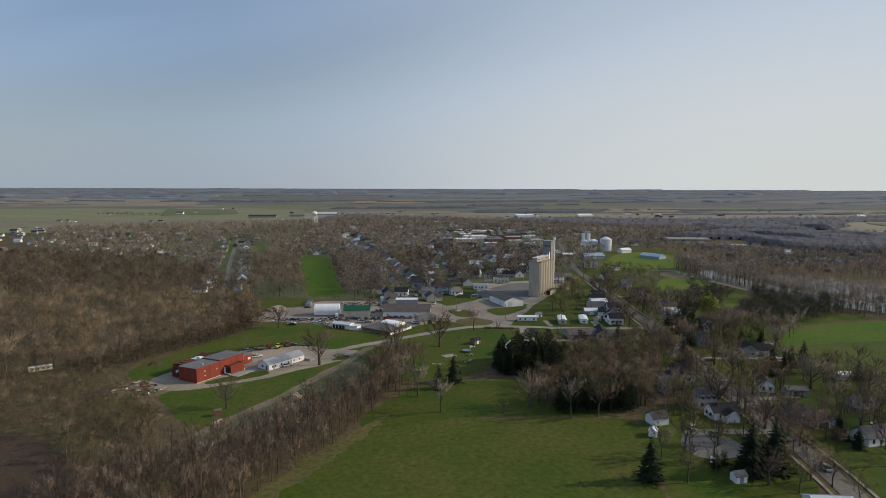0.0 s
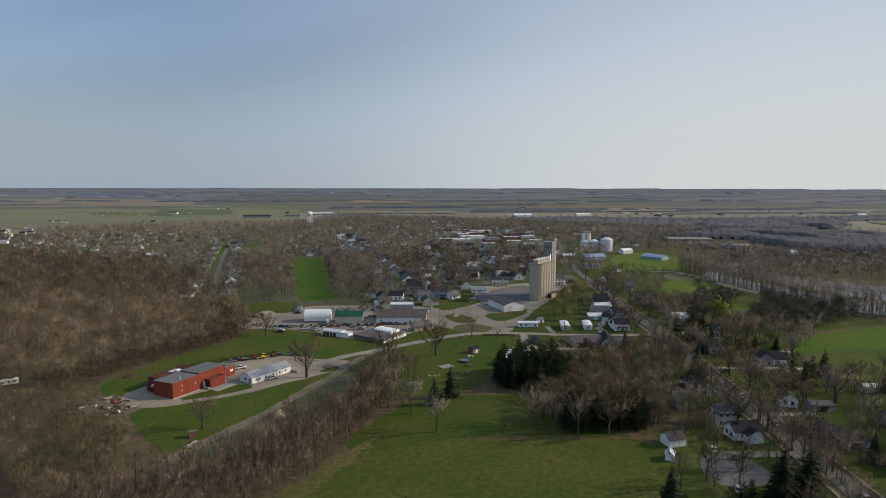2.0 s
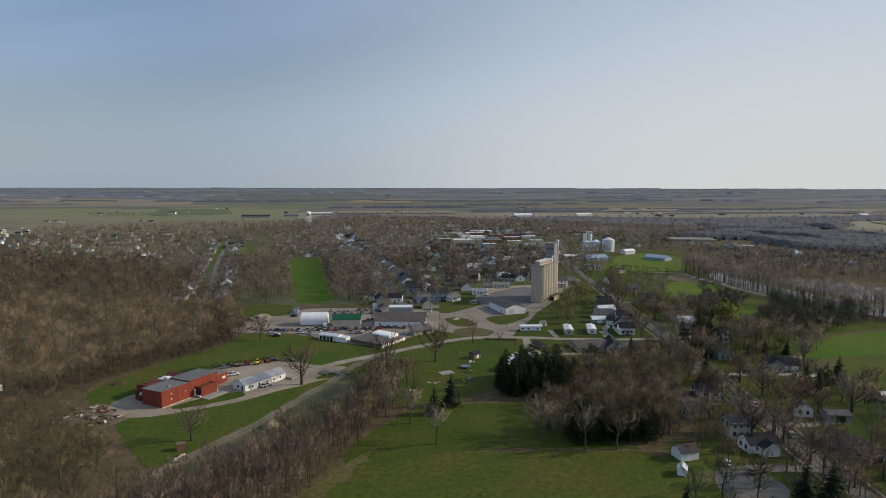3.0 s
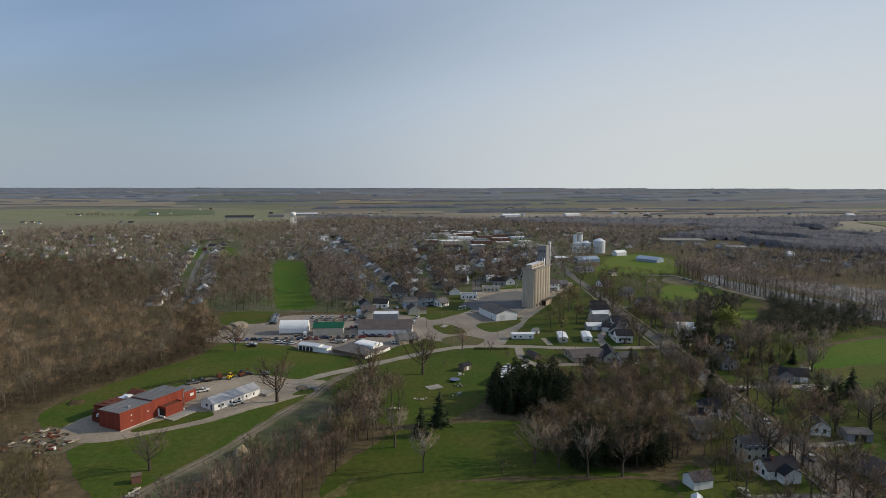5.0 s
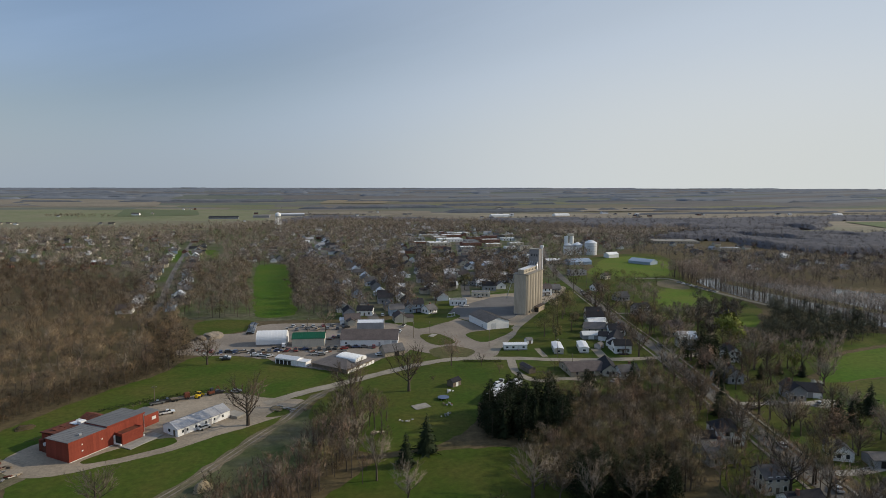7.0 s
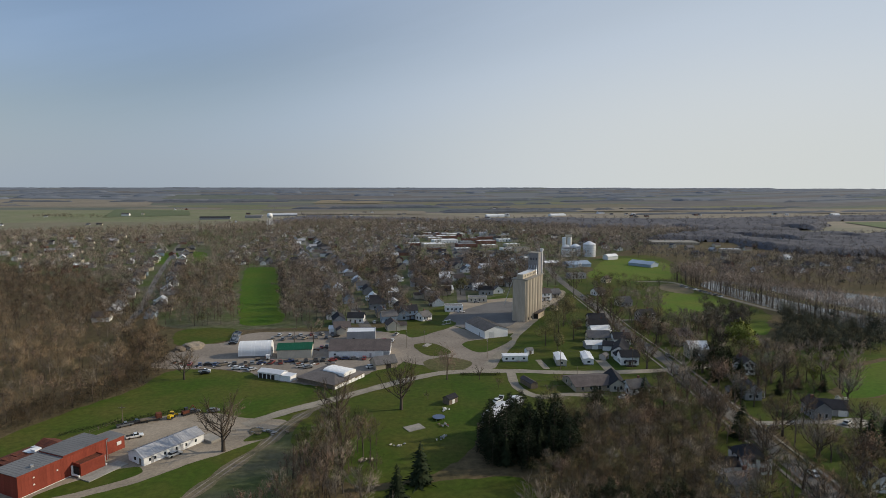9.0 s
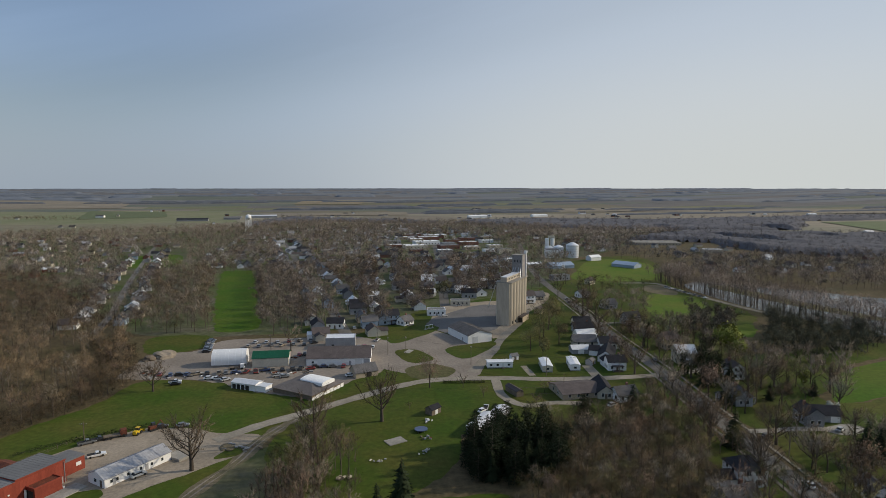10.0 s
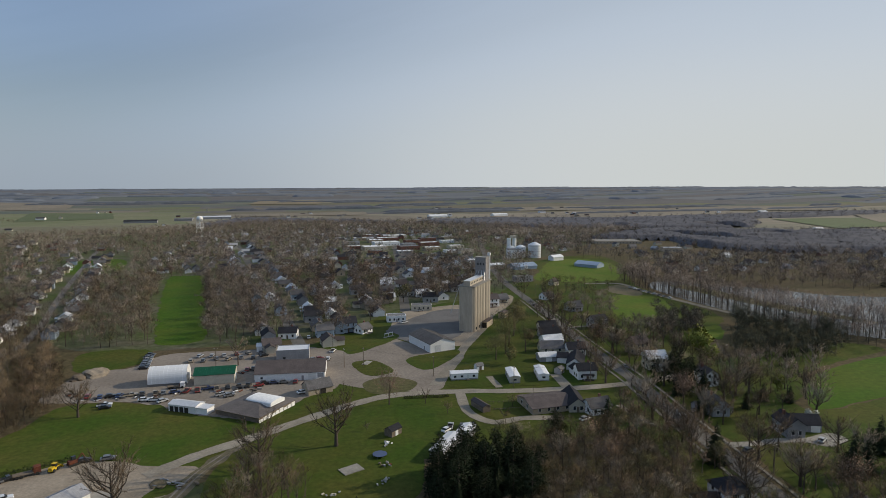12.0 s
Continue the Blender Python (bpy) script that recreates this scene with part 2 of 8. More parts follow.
M["metalroof"] = surf("grey_metal_roof", (0.190, 0.186, 0.182), (0.155, 0.152, 0.15), 0.12, 1.5, rough=0.6, metal=0.1, bump=0.05, grain=0.15)
M["darkmetal"] = surf("dark_metal_roof", (0.17, 0.165, 0.165), (0.13, 0.128, 0.13), 0.1, 1.5, rough=0.5, metal=0.2, bump=0.05, grain=0.12)
M["palemetal"] = surf("pale_metal_roof", (0.70, 0.71, 0.73), (0.60, 0.61, 0.63), 0.12, 1.5, rough=0.4, metal=0.1, bump=0.05, grain=0.1, spec=0.4)
M["greyroof"] = surf("light_grey_metal_roof", (0.42, 0.42, 0.435), (0.34, 0.34, 0.355), 0.12, 1.2, rough=0.5, metal=0.1, bump=0.05, grain=0.18)
M["greenroof"] = surf("green_metal_roof", (0.012, 0.10, 0.055), (0.015, 0.08, 0.045), 0.15, 1.5, rough=0.45, bump=0.05, grain=0.12)
M["bluemetal"] = surf("blue_grey_metal_roof", (0.33, 0.40, 0.50), (0.28, 0.34, 0.43), 0.12, 1.5, rough=0.45, metal=0.2, bump=0.05, grain=0.12)
M["membrane"] = surf("white_roof_membrane", (0.80, 0.80, 0.79), (0.68, 0.68, 0.68), 0.08, 1.0, rough=0.6, bump=0.05, grain=0.1)
M["fabric"] = surf("white_arch_skin", (0.86, 0.86, 0.86), (0.82, 0.82, 0.82), 0.2, 1.5, rough=0.4, bump=0.05, grain=0.05, spec=0.4)
M["walk"] = surf("worn_walk_concrete", (0.255, 0.232, 0.196), (0.170, 0.158, 0.130), 0.12, 0.9, grain=0.3)
# darker than the silo concrete: shade on the headhouse is put into its colour
M["headhouse"] = surf("grey_cast_concrete", (0.27, 0.255, 0.25), (0.21, 0.20, 0.195), 0.12, 0.8, grain=0.18)
M["trim"] = surf("white_trim", (0.78, 0.78, 0.76), (0.72, 0.72, 0.70), 0.5, 3, rough=0.5, bump=0, grain=0.05)
# dark parts; flat panels of it also imitate the shade in open bays
M["dark"] = surf("dark_opening", (0.035, 0.033, 0.03), (0.05, 0.045, 0.04), 0.4, 3, rough=0.7, bump=0.1)
M["steel"] = surf("galvanised_steel", (0.48, 0.48, 0.48), (0.38, 0.385, 0.39), 0.3, 2, rough=0.4, metal=0.6, bump=0.05, grain=0.12)
M["wood"] = surf("weathered_wood", (0.20, 0.16, 0.12), (0.14, 0.115, 0.09), 0.5, 3, grain=0.25)
M["tyre"] = surf("tyre_rubber", (0.025, 0.025, 0.025), (0.04, 0.04, 0.038), 1, 6, rough=0.85)
M["yellow"] = surf("yellow_machine_paint", (0.62, 0.42, 0.03), (0.52, 0.35, 0.03), 0.6, 3, rough=0.45, bump=0, grain=0.1)
M["bark"] = twig("bark", (0.075, 0.060, 0.048), (0.120, 0.100, 0.080))
M["twigs"] = twig("bare_twigs", (0.128, 0.096, 0.066), (0.182, 0.142, 0.100), cover=0.7)
M["woodtwigs"] = twig("woodland_twigs", (0.192, 0.138, 0.086), (0.272, 0.206, 0.134), cover=0.65)
M["greytwigs"] = twig("pale_grey_twigs", (0.235, 0.195, 0.152), (0.330, 0.280, 0.220), cover=0.7)
M["redtwigs"] = twig("budding_red_twigs", (0.205, 0.140, 0.102), (0.285, 0.202, 0.152), cover=0.65)
M["budding"] = twig("yellow_green_buds", (0.15, 0.175, 0.035), (0.22, 0.24, 0.06))
M["olive"] = twig("olive_buds", (0.120, 0.112, 0.048), (0.175, 0.160, 0.072), cover=0.7)
M["needle"] = twig("dark_needles", (0.016, 0.024, 0.011), (0.028, 0.038, 0.017))
M["scrub"] = twig("brown_scrub", (0.112, 0.080, 0.048), (0.162, 0.120, 0.074), cover=0.7)
M["towntwigs"] = twig("grey_brown_garden_twigs", (0.192, 0.156, 0.128), (0.260, 0.216, 0.181), cover=0.7)
M["duskytwigs"] = twig("dusky_grey_twigs", (0.090, 0.080, 0.066), (0.128, 0.114, 0.096), cover=0.8)
M["farpine"] = twig("dusky_evergreens", (0.060, 0.064, 0.042), (0.082, 0.082, 0.056), cover=0.75)


def plain(name, c, rough=0.4, metal=0.0, coat=0.0):
    m = bpy.data.materials.new(name)
    m.use_nodes = True
    b = m.node_tree.nodes["Principled BSDF"]
    b.inputs["Base Color"].default_value = (*c, 1)
    b.inputs["Roughness"].default_value, b.inputs["Metallic"].default_value = rough, metal
    b.inputs["Coat Weight"].default_value = coat
    return m


M["glass"] = plain("dark_window_glass", (0.03, 0.035, 0.04), 0.08)
M["wire"] = plain("black_cable", (0.03, 0.03, 0.03), 0.6)
PAINTS = [("white", (0.75, 0.75, 0.74)), ("black", (0.02, 0.02, 0.022)), ("silver", (0.45, 0.46, 0.47)), ("dark red", (0.25, 0.03, 0.025)),
          ("dark blue", (0.03, 0.05, 0.13)), ("grey", (0.16, 0.165, 0.17)), ("tan", (0.36, 0.30, 0.22))]
for colour, rgb in PAINTS:
    M["paint " + colour] = plain("car_paint_" + colour.replace(" ", "_"), rgb, 0.3, 0.2, 0.6)
m_water = surf("river_water", (0.075, 0.072, 0.060), (0.095, 0.09, 0.072), 0.02, 0.8, rough=0.22, bump=0.06, grain=0.1, spec=0.6)
M["water"] = m_water


# ---- mesh helpers ----
def part(name, bm, material, parent=None, label=""):
    """Links a bmesh as one mesh object under a thing or a part."""
    me = bpy.data.meshes.new(name)
    bm.to_mesh(me)
    bm.free()
    me.materials.append(material)
    ob = new(name, me)
    ob.parent = parent
    if label:
        tagged(ob, label)
    return ob


def thing(name, x, y, rz=0, z=0, label="", category="", group="", kind=""):
    ob = new(name)
    ob.empty_display_size = 0.5
    ob.matrix_basis = pose(x, y, z, 0, 0, rz)
    return tagged(ob, label, category, group, kind)


def box(bm, x0, x1, y0, y1, z0, z1):
    vs = [bm.verts.new((x, y, z)) for z in (z0, z1) for x, y in ((x0, y0), (x1, y0), (x1, y1), (x0, y1))]
    for f in ((3, 2, 1, 0), (4, 5, 6, 7), (0, 1, 5, 4), (1, 2, 6, 5), (2, 3, 7, 6), (3, 0, 4, 7)):
        bm.faces.new([vs[i] for i in f])
    return bm


def boxed(*spans):
    bm = bmesh.new()
    for s in spans:
        box(bm, *s)
    return bm


def prism(bm, outline, axis, a, b):
    """Extrudes an outline of (u, v) from a to b along x ('x': u is y, v is z), y or z."""
    def at(u, v, w):
        return (w, u, v) if axis == "x" else (u, w, v) if axis == "y" else (u, v, w)
    lo = [bm.verts.new(at(u, v, a)) for u, v in outline]
    hi = [bm.verts.new(at(u, v, b)) for u, v in outline]
    n = len(outline)
    bm.faces.new(lo)
    bm.faces.new(hi[::-1])
    for i in range(n):
        j = (i + 1) % n
        bm.faces.new((lo[i], hi[i], hi[j], lo[j]))
    bmesh.ops.recalc_face_normals(bm, faces=bm.faces[:])
    return bm


def tube(bm, p, q, r0, r1, n=8):
    p, q = Vector(p), Vector(q)
    d = (q - p).normalized()
    u = d.orthogonal().normalized()
    v = d.cross(u)
    rings = []
    for c, r in ((p, r0), (q, r1)):
        rings.append([bm.verts.new(c + r * (math.cos(2 * math.pi * i / n) * u + math.sin(2 * math.pi * i / n) * v)) for i in range(n)])
    for i in range(n):
        j = (i + 1) % n
        bm.faces.new((rings[0][i], rings[0][j], rings[1][j], rings[1][i]))
    bm.faces.new(rings[0][::-1])
    bm.faces.new(rings[1])
    return bm


def lathe(bm, profile, n=24, x=0, y=0):
    """Turns a profile of (radius, height) round the upright line through x, y."""
    rings = [[bm.verts.new((x + r * math.cos(2 * math.pi * i / n), y + r * math.sin(2 * math.pi * i / n), z)) for i in range(n)] for r, z in profile]
    for a, b in zip(rings, rings[1:]):
        for i in range(n):
            j = (i + 1) % n
            bm.faces.new((a[i], a[j], b[j], b[i]))
    bm.faces.new(rings[0][::-1])
    bm.faces.new(rings[-1])
    return bm


# ---- the ground ----
def ground_height(x, y):
    """Flat in and round the town; the far farmland is raised so that its rim fits the horizon in the camera's view."""
    r = math.hypot(x, y)
    u = min(max((r - 2300) / 2500, 0), 1)
    return 61 * u * u * (3 - 2 * u) - max(0, r - 4850) * 0.12


def build_ground():
    rings = [0, 60, 120, 200, 300, 450, 650, 900, 1200, 1500, 1800, 2100, 2300, 2500, 2750, 3000, 3300, 3600, 3900, 4200, 4500, 4700, 4800, 4850, 5200, 6500]
    n = 96
    verts, faces, far = [(0, 0, 0)], [], []
    for r in rings[1:]:
        for i in range(n):
            a = 2 * math.pi * i / n
            x, y = r * math.cos(a), r * math.sin(a)
            verts.append((x, y, ground_height(x, y)))
    for k in range(len(rings) - 1):
        for i in range(n):
            j = (i + 1) % n
            if k == 0:
                faces.append((0, 1 + i, 1 + j))
            else:
                a, b = 1 + (k - 1) * n, 1 + k * n
                faces.append((a + i, b + i, b + j, a + j))
            # slot 2: outermost land takes the field colour with haze mixed in
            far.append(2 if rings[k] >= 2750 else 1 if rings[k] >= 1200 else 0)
    me = bpy.data.meshes.new("ground")
    me.from_pydata(verts, [], faces)
    me.materials.append(M["litter"])
    me.materials.append(M["farm"])
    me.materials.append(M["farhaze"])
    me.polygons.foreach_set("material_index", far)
    me.polygons.foreach_set("use_smooth", [True] * len(faces))
    tagged(new("ground", me), "flat land with dead grass and leaf litter, farmland beyond", "ground", kind="structure")


build_ground()


def outline_of(points, step, wobble):
    """A closed outline with points every step metres, pushed in and out a little."""
    out = []
    for _ in range(2):
        points = [(a[0] + (b[0] - a[0]) * u, a[1] + (b[1] - a[1]) * u) for a, b in zip(points, points[1:] + points[:1]) for u in (0.2, 0.8)]
    for (x0, y0), (x1, y1) in zip(points, points[1:] + points[:1]):
        k = max(1, round(math.hypot(x1 - x0, y1 - y0) / step))
        out += [(x0 + (x1 - x0) * i / k, y0 + (y1 - y0) * i / k) for i in range(k)]
    n, bent_line = len(out), []
    for i, (x, y) in enumerate(out):
        (xa, ya), (xb, yb) = out[i - 3], out[(i + 3) % n]
        chord, way = math.hypot(xb - xa, yb - ya), sum(math.dist(out[(i + q) % n], out[(i + q + 1) % n]) for q in range(-3, 3))
        w = wobble * (noise.noise((x * 0.13, y * 0.13, 3.0)) + 0.6 * noise.noise((x * 0.45, y * 0.45, 7.0)) + 0.3 * noise.noise((x * 1.3, y * 1.3, 5.0)))
        w *= (chord / max(way, 1e-6)) ** 6 / max(chord, 1e-6)
        bent_line.append((x - w * (yb - ya), y + w * (xb - xa)))
    return bent_line


def patch(name, points, z, material, label, wobble=1.2, step=2.5, kind="structure", category="ground"):
    if name == "farm_field":                         # ploughed square: keep the corners
        points = [(a[0] + (b[0] - a[0]) * u, a[1] + (b[1] - a[1]) * u) for a, b in zip(points, points[1:] + points[:1]) for u in (0.03, 0.5, 0.97)]
    for calm in (1.0, 0.5, 0.2, 0.0):                 # a tangled outline is drawn again with a calmer edge
        bm = bmesh.new()
        bm.faces.new([bm.verts.new((x, y, z + ground_height(x, y))) for x, y in outline_of(points, step, wobble * calm)])
        area = sum(f.calc_area() for f in bm.faces)
        bmesh.ops.triangulate(bm, faces=bm.faces[:])
        if abs(sum(f.calc_area() for f in bm.faces) / area - 1) < 0.0005 or calm == 0.0:
            break
        bm.free()
    bmesh.ops.recalc_face_normals(bm, faces=bm.faces[:])
    down = [f for f in bm.faces if f.normal.z < 0]
    if down:
        bmesh.ops.reverse_faces(bm, faces=down)
    return tagged(part(name, bm, material), label, category, kind=kind)


def smooth_line(points, step=6):
    """A curve through the points (Catmull-Rom)."""
    p = [Vector((*q, 0)) for q in points]
    p = [2 * p[0] - p[1]] + p + [2 * p[-1] - p[-2]]
    out = []
    for a, b, c, d in zip(p, p[1:], p[2:], p[3:]):
        k = max(2, int((c - b).length / step))
        for i in range(k):
            t = i / k
            out.append(0.5 * (2 * b + (c - a) * t + (2 * a - 5 * b + 4 * c - d) * t * t + (3 * b - a - 3 * c + d) * t ** 3))
    return out + [p[-2]]


def ribbon(name, points, width, z, material, label, side=0.0, thick=0.0, ragged=0.0, category="road"):
    """A strip along a curve; side shifts it to the right, thick makes a raised slab."""
    line = smooth_line(points, 2.0 if ragged else 6)
    bm = bmesh.new()
    rows = []
    for i, q in enumerate(line):
        d = (line[min(i + 1, len(line) - 1)] - line[max(i - 1, 0)]).normalized()
        nrm = Vector((d.y, -d.x, 0))
        w = width / 2 + ragged * noise.noise((q.x * 0.2, q.y * 0.2, 1))
        rows.append([bm.verts.new(q + nrm * (side + s * w) + Vector((0, 0, z))) for s in (-1, 1)])
    for a, b in zip(rows, rows[1:]):
        bm.faces.new((a[0], a[1], b[1], b[0]))
    if thick:
        ext = bmesh.ops.extrude_face_region(bm, geom=bm.faces[:])
        bmesh.ops.translate(bm, vec=(0, 0, -thick), verts=[g for g in ext["geom"] if isinstance(g, bmesh.types.BMVert)])
    bmesh.ops.recalc_face_normals(bm, faces=bm.faces[:])
    if not thick and sum(f.normal.z for f in bm.faces) < 0:
        bmesh.ops.reverse_faces(bm, faces=bm.faces[:])
    return tagged(part(name, bm, material), label, category, kind="structure")


# ---- fields, lawns, lots and roads ----
patch("field", [(-62, -40), (-52, 20), (-46, 46), (-32, 66), (-18, 86), (-8, 97), (20, 97), (60, 94), (79, 92), (77, 70), (66, 40), (62, 0), (60, -40)], 0.03, M["hay"],
      "wide hay field of short olive-green grass", 1.5)
patch("lawn", [(-18, 88), (-20, 100), (-8, 118), (2, 134), (16, 137), (34, 139), (50, 138), (52, 112), (64, 100), (78, 94), (60, 96), (20, 98)], 0.05, M["grass"], "mown green lawn between trees", 1.5)
patch("field_edge", [(-62, -36), (-54, 20), (-47, 46), (-34, 67), (-21, 87), (-7, 106), (-15, 86), (-28, 63), (-40, 43), (-47, 17), (-54, -36)], 0.055, M["dryhay"], "strip of dry pale grass beside the field", 3.0, category="grass strip")
patch("brown_field", [(-240, 60), (-160, 98), (-127, 93), (-106, 72), (-84, 47), (-80, 10), (-120, -20), (-240, -10)], 0.02, M["soil"], "bare brown ploughed field", 2.0)
patch("lawn", [(-84, 103), (-96, 118), (-104, 135), (-122, 150), (-128, 166), (-110, 206), (-92, 231), (-87, 258), (-66, 256), (-49, 246), (-27, 229), (-18, 204), (-27, 197),
               (-18, 196), (-28, 174), (-38, 154), (-48, 131), (-60, 111), (-74, 88)], 0.03, M["grass"], "mown green grass round the red building", 1.4)
patch("gravel_yard", [(-113, 150), (-108, 137), (-98, 133), (-88, 135), (-75, 141), (-63, 147), (-52, 157), (-38, 168), (-27, 178), (-24, 190), (-40, 193), (-50, 199), (-66, 203), (-82, 192), (-100, 170)],
      0.06, M["gravel"], "pale gravel yard round the red building", 1.2)
patch("lawn", [(-88.5, 142.5), (-85, 140.5), (-76, 144.5), (-67, 149.5), (-62.5, 154), (-65, 158.5), (-71, 157), (-78, 152.5), (-82, 150)], 0.09, M["grass"], "strip of grass beside the loading dock", 0.5)
patch("lawn", [(-39, 172), (-30, 174), (-28, 182), (-34, 181)], 0.09, M["grass"], "small grass patch in the gravel", 0.6)
patch("scrap_ground", [(-124, 140), (-116, 150), (-104, 142), (-97, 134), (-104, 124), (-118, 128)], 0.05, M["dirt"], "bare trodden earth under scrap", 1.5)
TRACK = [(-73, 87), (-68, 97), (-61, 109), (-54, 120), (-48, 132), (-43, 143), (-37, 156), (-30, 170), (-25, 185), (-15, 203)]
patch("lawn", [(-73, 86), (-66, 99), (-59, 111), (-52, 122), (-46, 134), (-41, 145), (-35, 158), (-28, 171), (-24, 180), (-12, 178), (-13, 164), (-17, 147), (-21, 132), (-30, 120), (-41, 107), (-53, 95), (-66, 84)], 0.033, M["turf"], "patchy grass between the earth track and young trees", 1.5)
ribbon("track", TRACK, 4.8, 0.08, M["dirt"], "worn brown earth track through the grass", ragged=1.3, category="track")
for s_rut in (-0.95, 0.95):
    ribbon("wheel_rut", TRACK, 0.4, 0.1, M["lot"], "pale wheel rut in the earth track", side=s_rut, ragged=0.35, category="track")
patch("lawn", [(-16, 204), (-4, 207), (20, 227), (40, 235), (66, 231), (67, 214), (60, 205), (44, 200), (40, 160), (20, 140), (-4, 138), (-20, 160), (-23, 178)], 0.036, M["grass"],
      "open grass with tyre tracks beside the lane", 1.5)
patch("lawn", [(-13, 213), (18, 231), (34, 240), (31, 248), (16, 250), (7, 245), (-4, 222)], 0.05, M["grass"], "grass verge beside the lane", 0.8)
patch("storage_yard", [(-100, 262), (-84, 258), (-66, 257), (-48, 247), (-28, 230), (-7, 223), (4, 242), (18, 251), (24, 262), (26, 300), (12, 322), (-12, 322), (-66, 326), (-70, 304), (-94, 298)], 0.04,
      M["lot"], "gravel storage yard with parked vehicles", 1.5)
patch("grain_yard", [(16, 262), (26, 252), (36, 246), (52, 240), (62, 240), (66, 250), (74, 270), (84, 284), (82, 296), (62, 314), (52, 334), (30, 306), (14, 318)], 0.07, M["lot"], "wide gravel junction before the grain elevator", 1.0)
patch("grain_yard", [(52, 336), (84, 300), (96, 318), (112, 340), (126, 372), (150, 404), (164, 438), (150, 446), (126, 410), (104, 412), (66, 398)], 0.075, M["gravel"], "gravel yard round the grain elevator", 1.0)
ribbon("lane", [(60, 246), (76, 276), (88, 302), (104, 330), (116, 352)], 5, 0.085, M["lane"], "gravel lane to the grain elevator", ragged=0.5)
patch("asphalt_lot", [(58, 362), (98, 402), (118, 392), (122, 366), (98, 336), (84, 316), (62, 316), (50, 340)], 0.10, M["asphalt"], "dark asphalt lot beside the grain elevator", 0.8)
patch("grass_island", [(26, 288), (39, 291), (48, 268), (33, 263)], 0.11, M["hay"], "worn grass island in the junction", 0.6, 3)
patch("grass_island", [(29, 257), (43, 264), (55, 252), (48, 240), (32, 240)], 0.11, M["dry"], "brown worn grass island in the junction", 0.6, 3)
patch("grass_island", [(51, 289), (84, 299), (83, 290), (60, 263)], 0.11, M["grass"], "triangle of grass beside the white shed", 0.6, 3)
patch("lawn", [(24, 316), (54, 346), (60, 331), (28, 298)], 0.11, M["grass"], "lawn beside the street corner", 0.8)
patch("lawn", [(62, 242), (72, 262), (84, 277), (110, 315), (140, 362), (158, 388), (150, 330), (143, 250), (141, 236), (105, 236), (80, 239)], 0.11, M["grass"], "lawn round the mobile homes", 0.8)
patch("lawn", [(66, 226), (92, 221), (88, 206), (75, 204), (69, 212)], 0.08, M["grass"], "lawn inside a drive loop", 0.6)
patch("mown_strip", [(-74, 346), (-66, 342), (-52, 346), (-48, 352), (-58, 420), (-86, 596), (-92, 606), (-114, 610), (-119, 602), (-94, 450)], 0.06, M["meadow"], "long mown green strip striped by tree shadows", 2)
patch("lawn", [(-100, 300), (-72, 303), (-69, 338), (-108, 340)], 0.036, M["grass"], "lawn under bare trees", 2)
patch("lawn", [(-232, 640), (-170, 650), (-196, 770), (-250, 765)], 0.03, M["meadow"], "bright green lawn among the houses", 3)
patch("yards", [(-150, 398), (-116, 340), (-60, 330), (40, 345), (160, 440), (190, 470), (250, 640), (330, 700), (420, 820), (560, 1000), (420, 1100), (240, 1280), (-100, 1390), (-230, 1240), (-640, 1060), (-480, 700), (-330, 600), (-245, 540)],
      0.003, M["turf"], "patchy turf and gardens of the town", 3, 12)
patch("lawn", [(174, 428), (188, 478), (232, 468), (280, 488), (302, 522), (288, 472), (264, 438), (232, 428), (204, 396), (190, 380)], 0.016, M["grass"], "grass between the street and the river", 1.5)
patch("lawn", [(186, 470), (206, 500), (240, 572), (212, 568), (216, 600), (300, 660), (352, 668), (340, 590), (306, 516), (282, 484)], 0.018, M["hay"], "rough grass round the halls on the green", 2)
patch("lawn", [(194, 192), (212, 210), (230, 226), (268, 238), (302, 246), (290, 266), (222, 254), (188, 250), (176, 212)], 0.014, M["grass"], "rough grass at the meadow's edge", 1.5)
patch("ball_field", [(204, 505), (236, 562), (270, 624), (314, 644), (331, 592), (302, 519), (272, 480), (224, 488)], 0.035, M["ballturf"], "open green playing field", 3)
patch("yards", [(157, 300), (164, 345), (172, 420), (186, 452), (228, 414), (198, 360), (186, 318), (172, 296)], 0.02, M["grass"], "patchy grass yards beside the street", 2)
patch("ball_field", [(199, 342), (203, 314), (226, 334), (254, 366), (267, 396), (262, 414), (240, 422), (220, 394)], 0.038, M["ballturf"], "green ball field beside the river", 2)
patch("lawn", [(220, 286), (232, 284), (253, 315), (236, 312)], 0.04, M["ballturf"], "bright green lawn between dark trees", 1.5)
patch("infield", [(241, 436), (245, 418), (254, 411), (264, 418), (272, 446), (266, 462), (252, 456)], 0.06, M["dirt"], "sandy infield of the ball field", 0.8)
ribbon("river_drive", [(240, 474), (264, 470), (271, 460), (270, 430), (272, 404), (275, 380), (278, 358), (284, 330)], 5.0, 0.06, M["lane"], "gravel drive along the river bank", ragged=0.5)
patch("lawn", [(186, 92), (194, 140), (190, 188), (203, 183), (224, 189), (330, 195), (330, 110), (250, 84)], 0.010, M["grass"], "rough grass below the meadow", 1.5)
patch("meadow", [(192, 186), (202, 184), (224, 190), (330, 196), (400, 225), (305, 240), (268, 234), (229, 222), (210, 206)], 0.075, M["meadow"], "bright green meadow beyond the houses", 2)
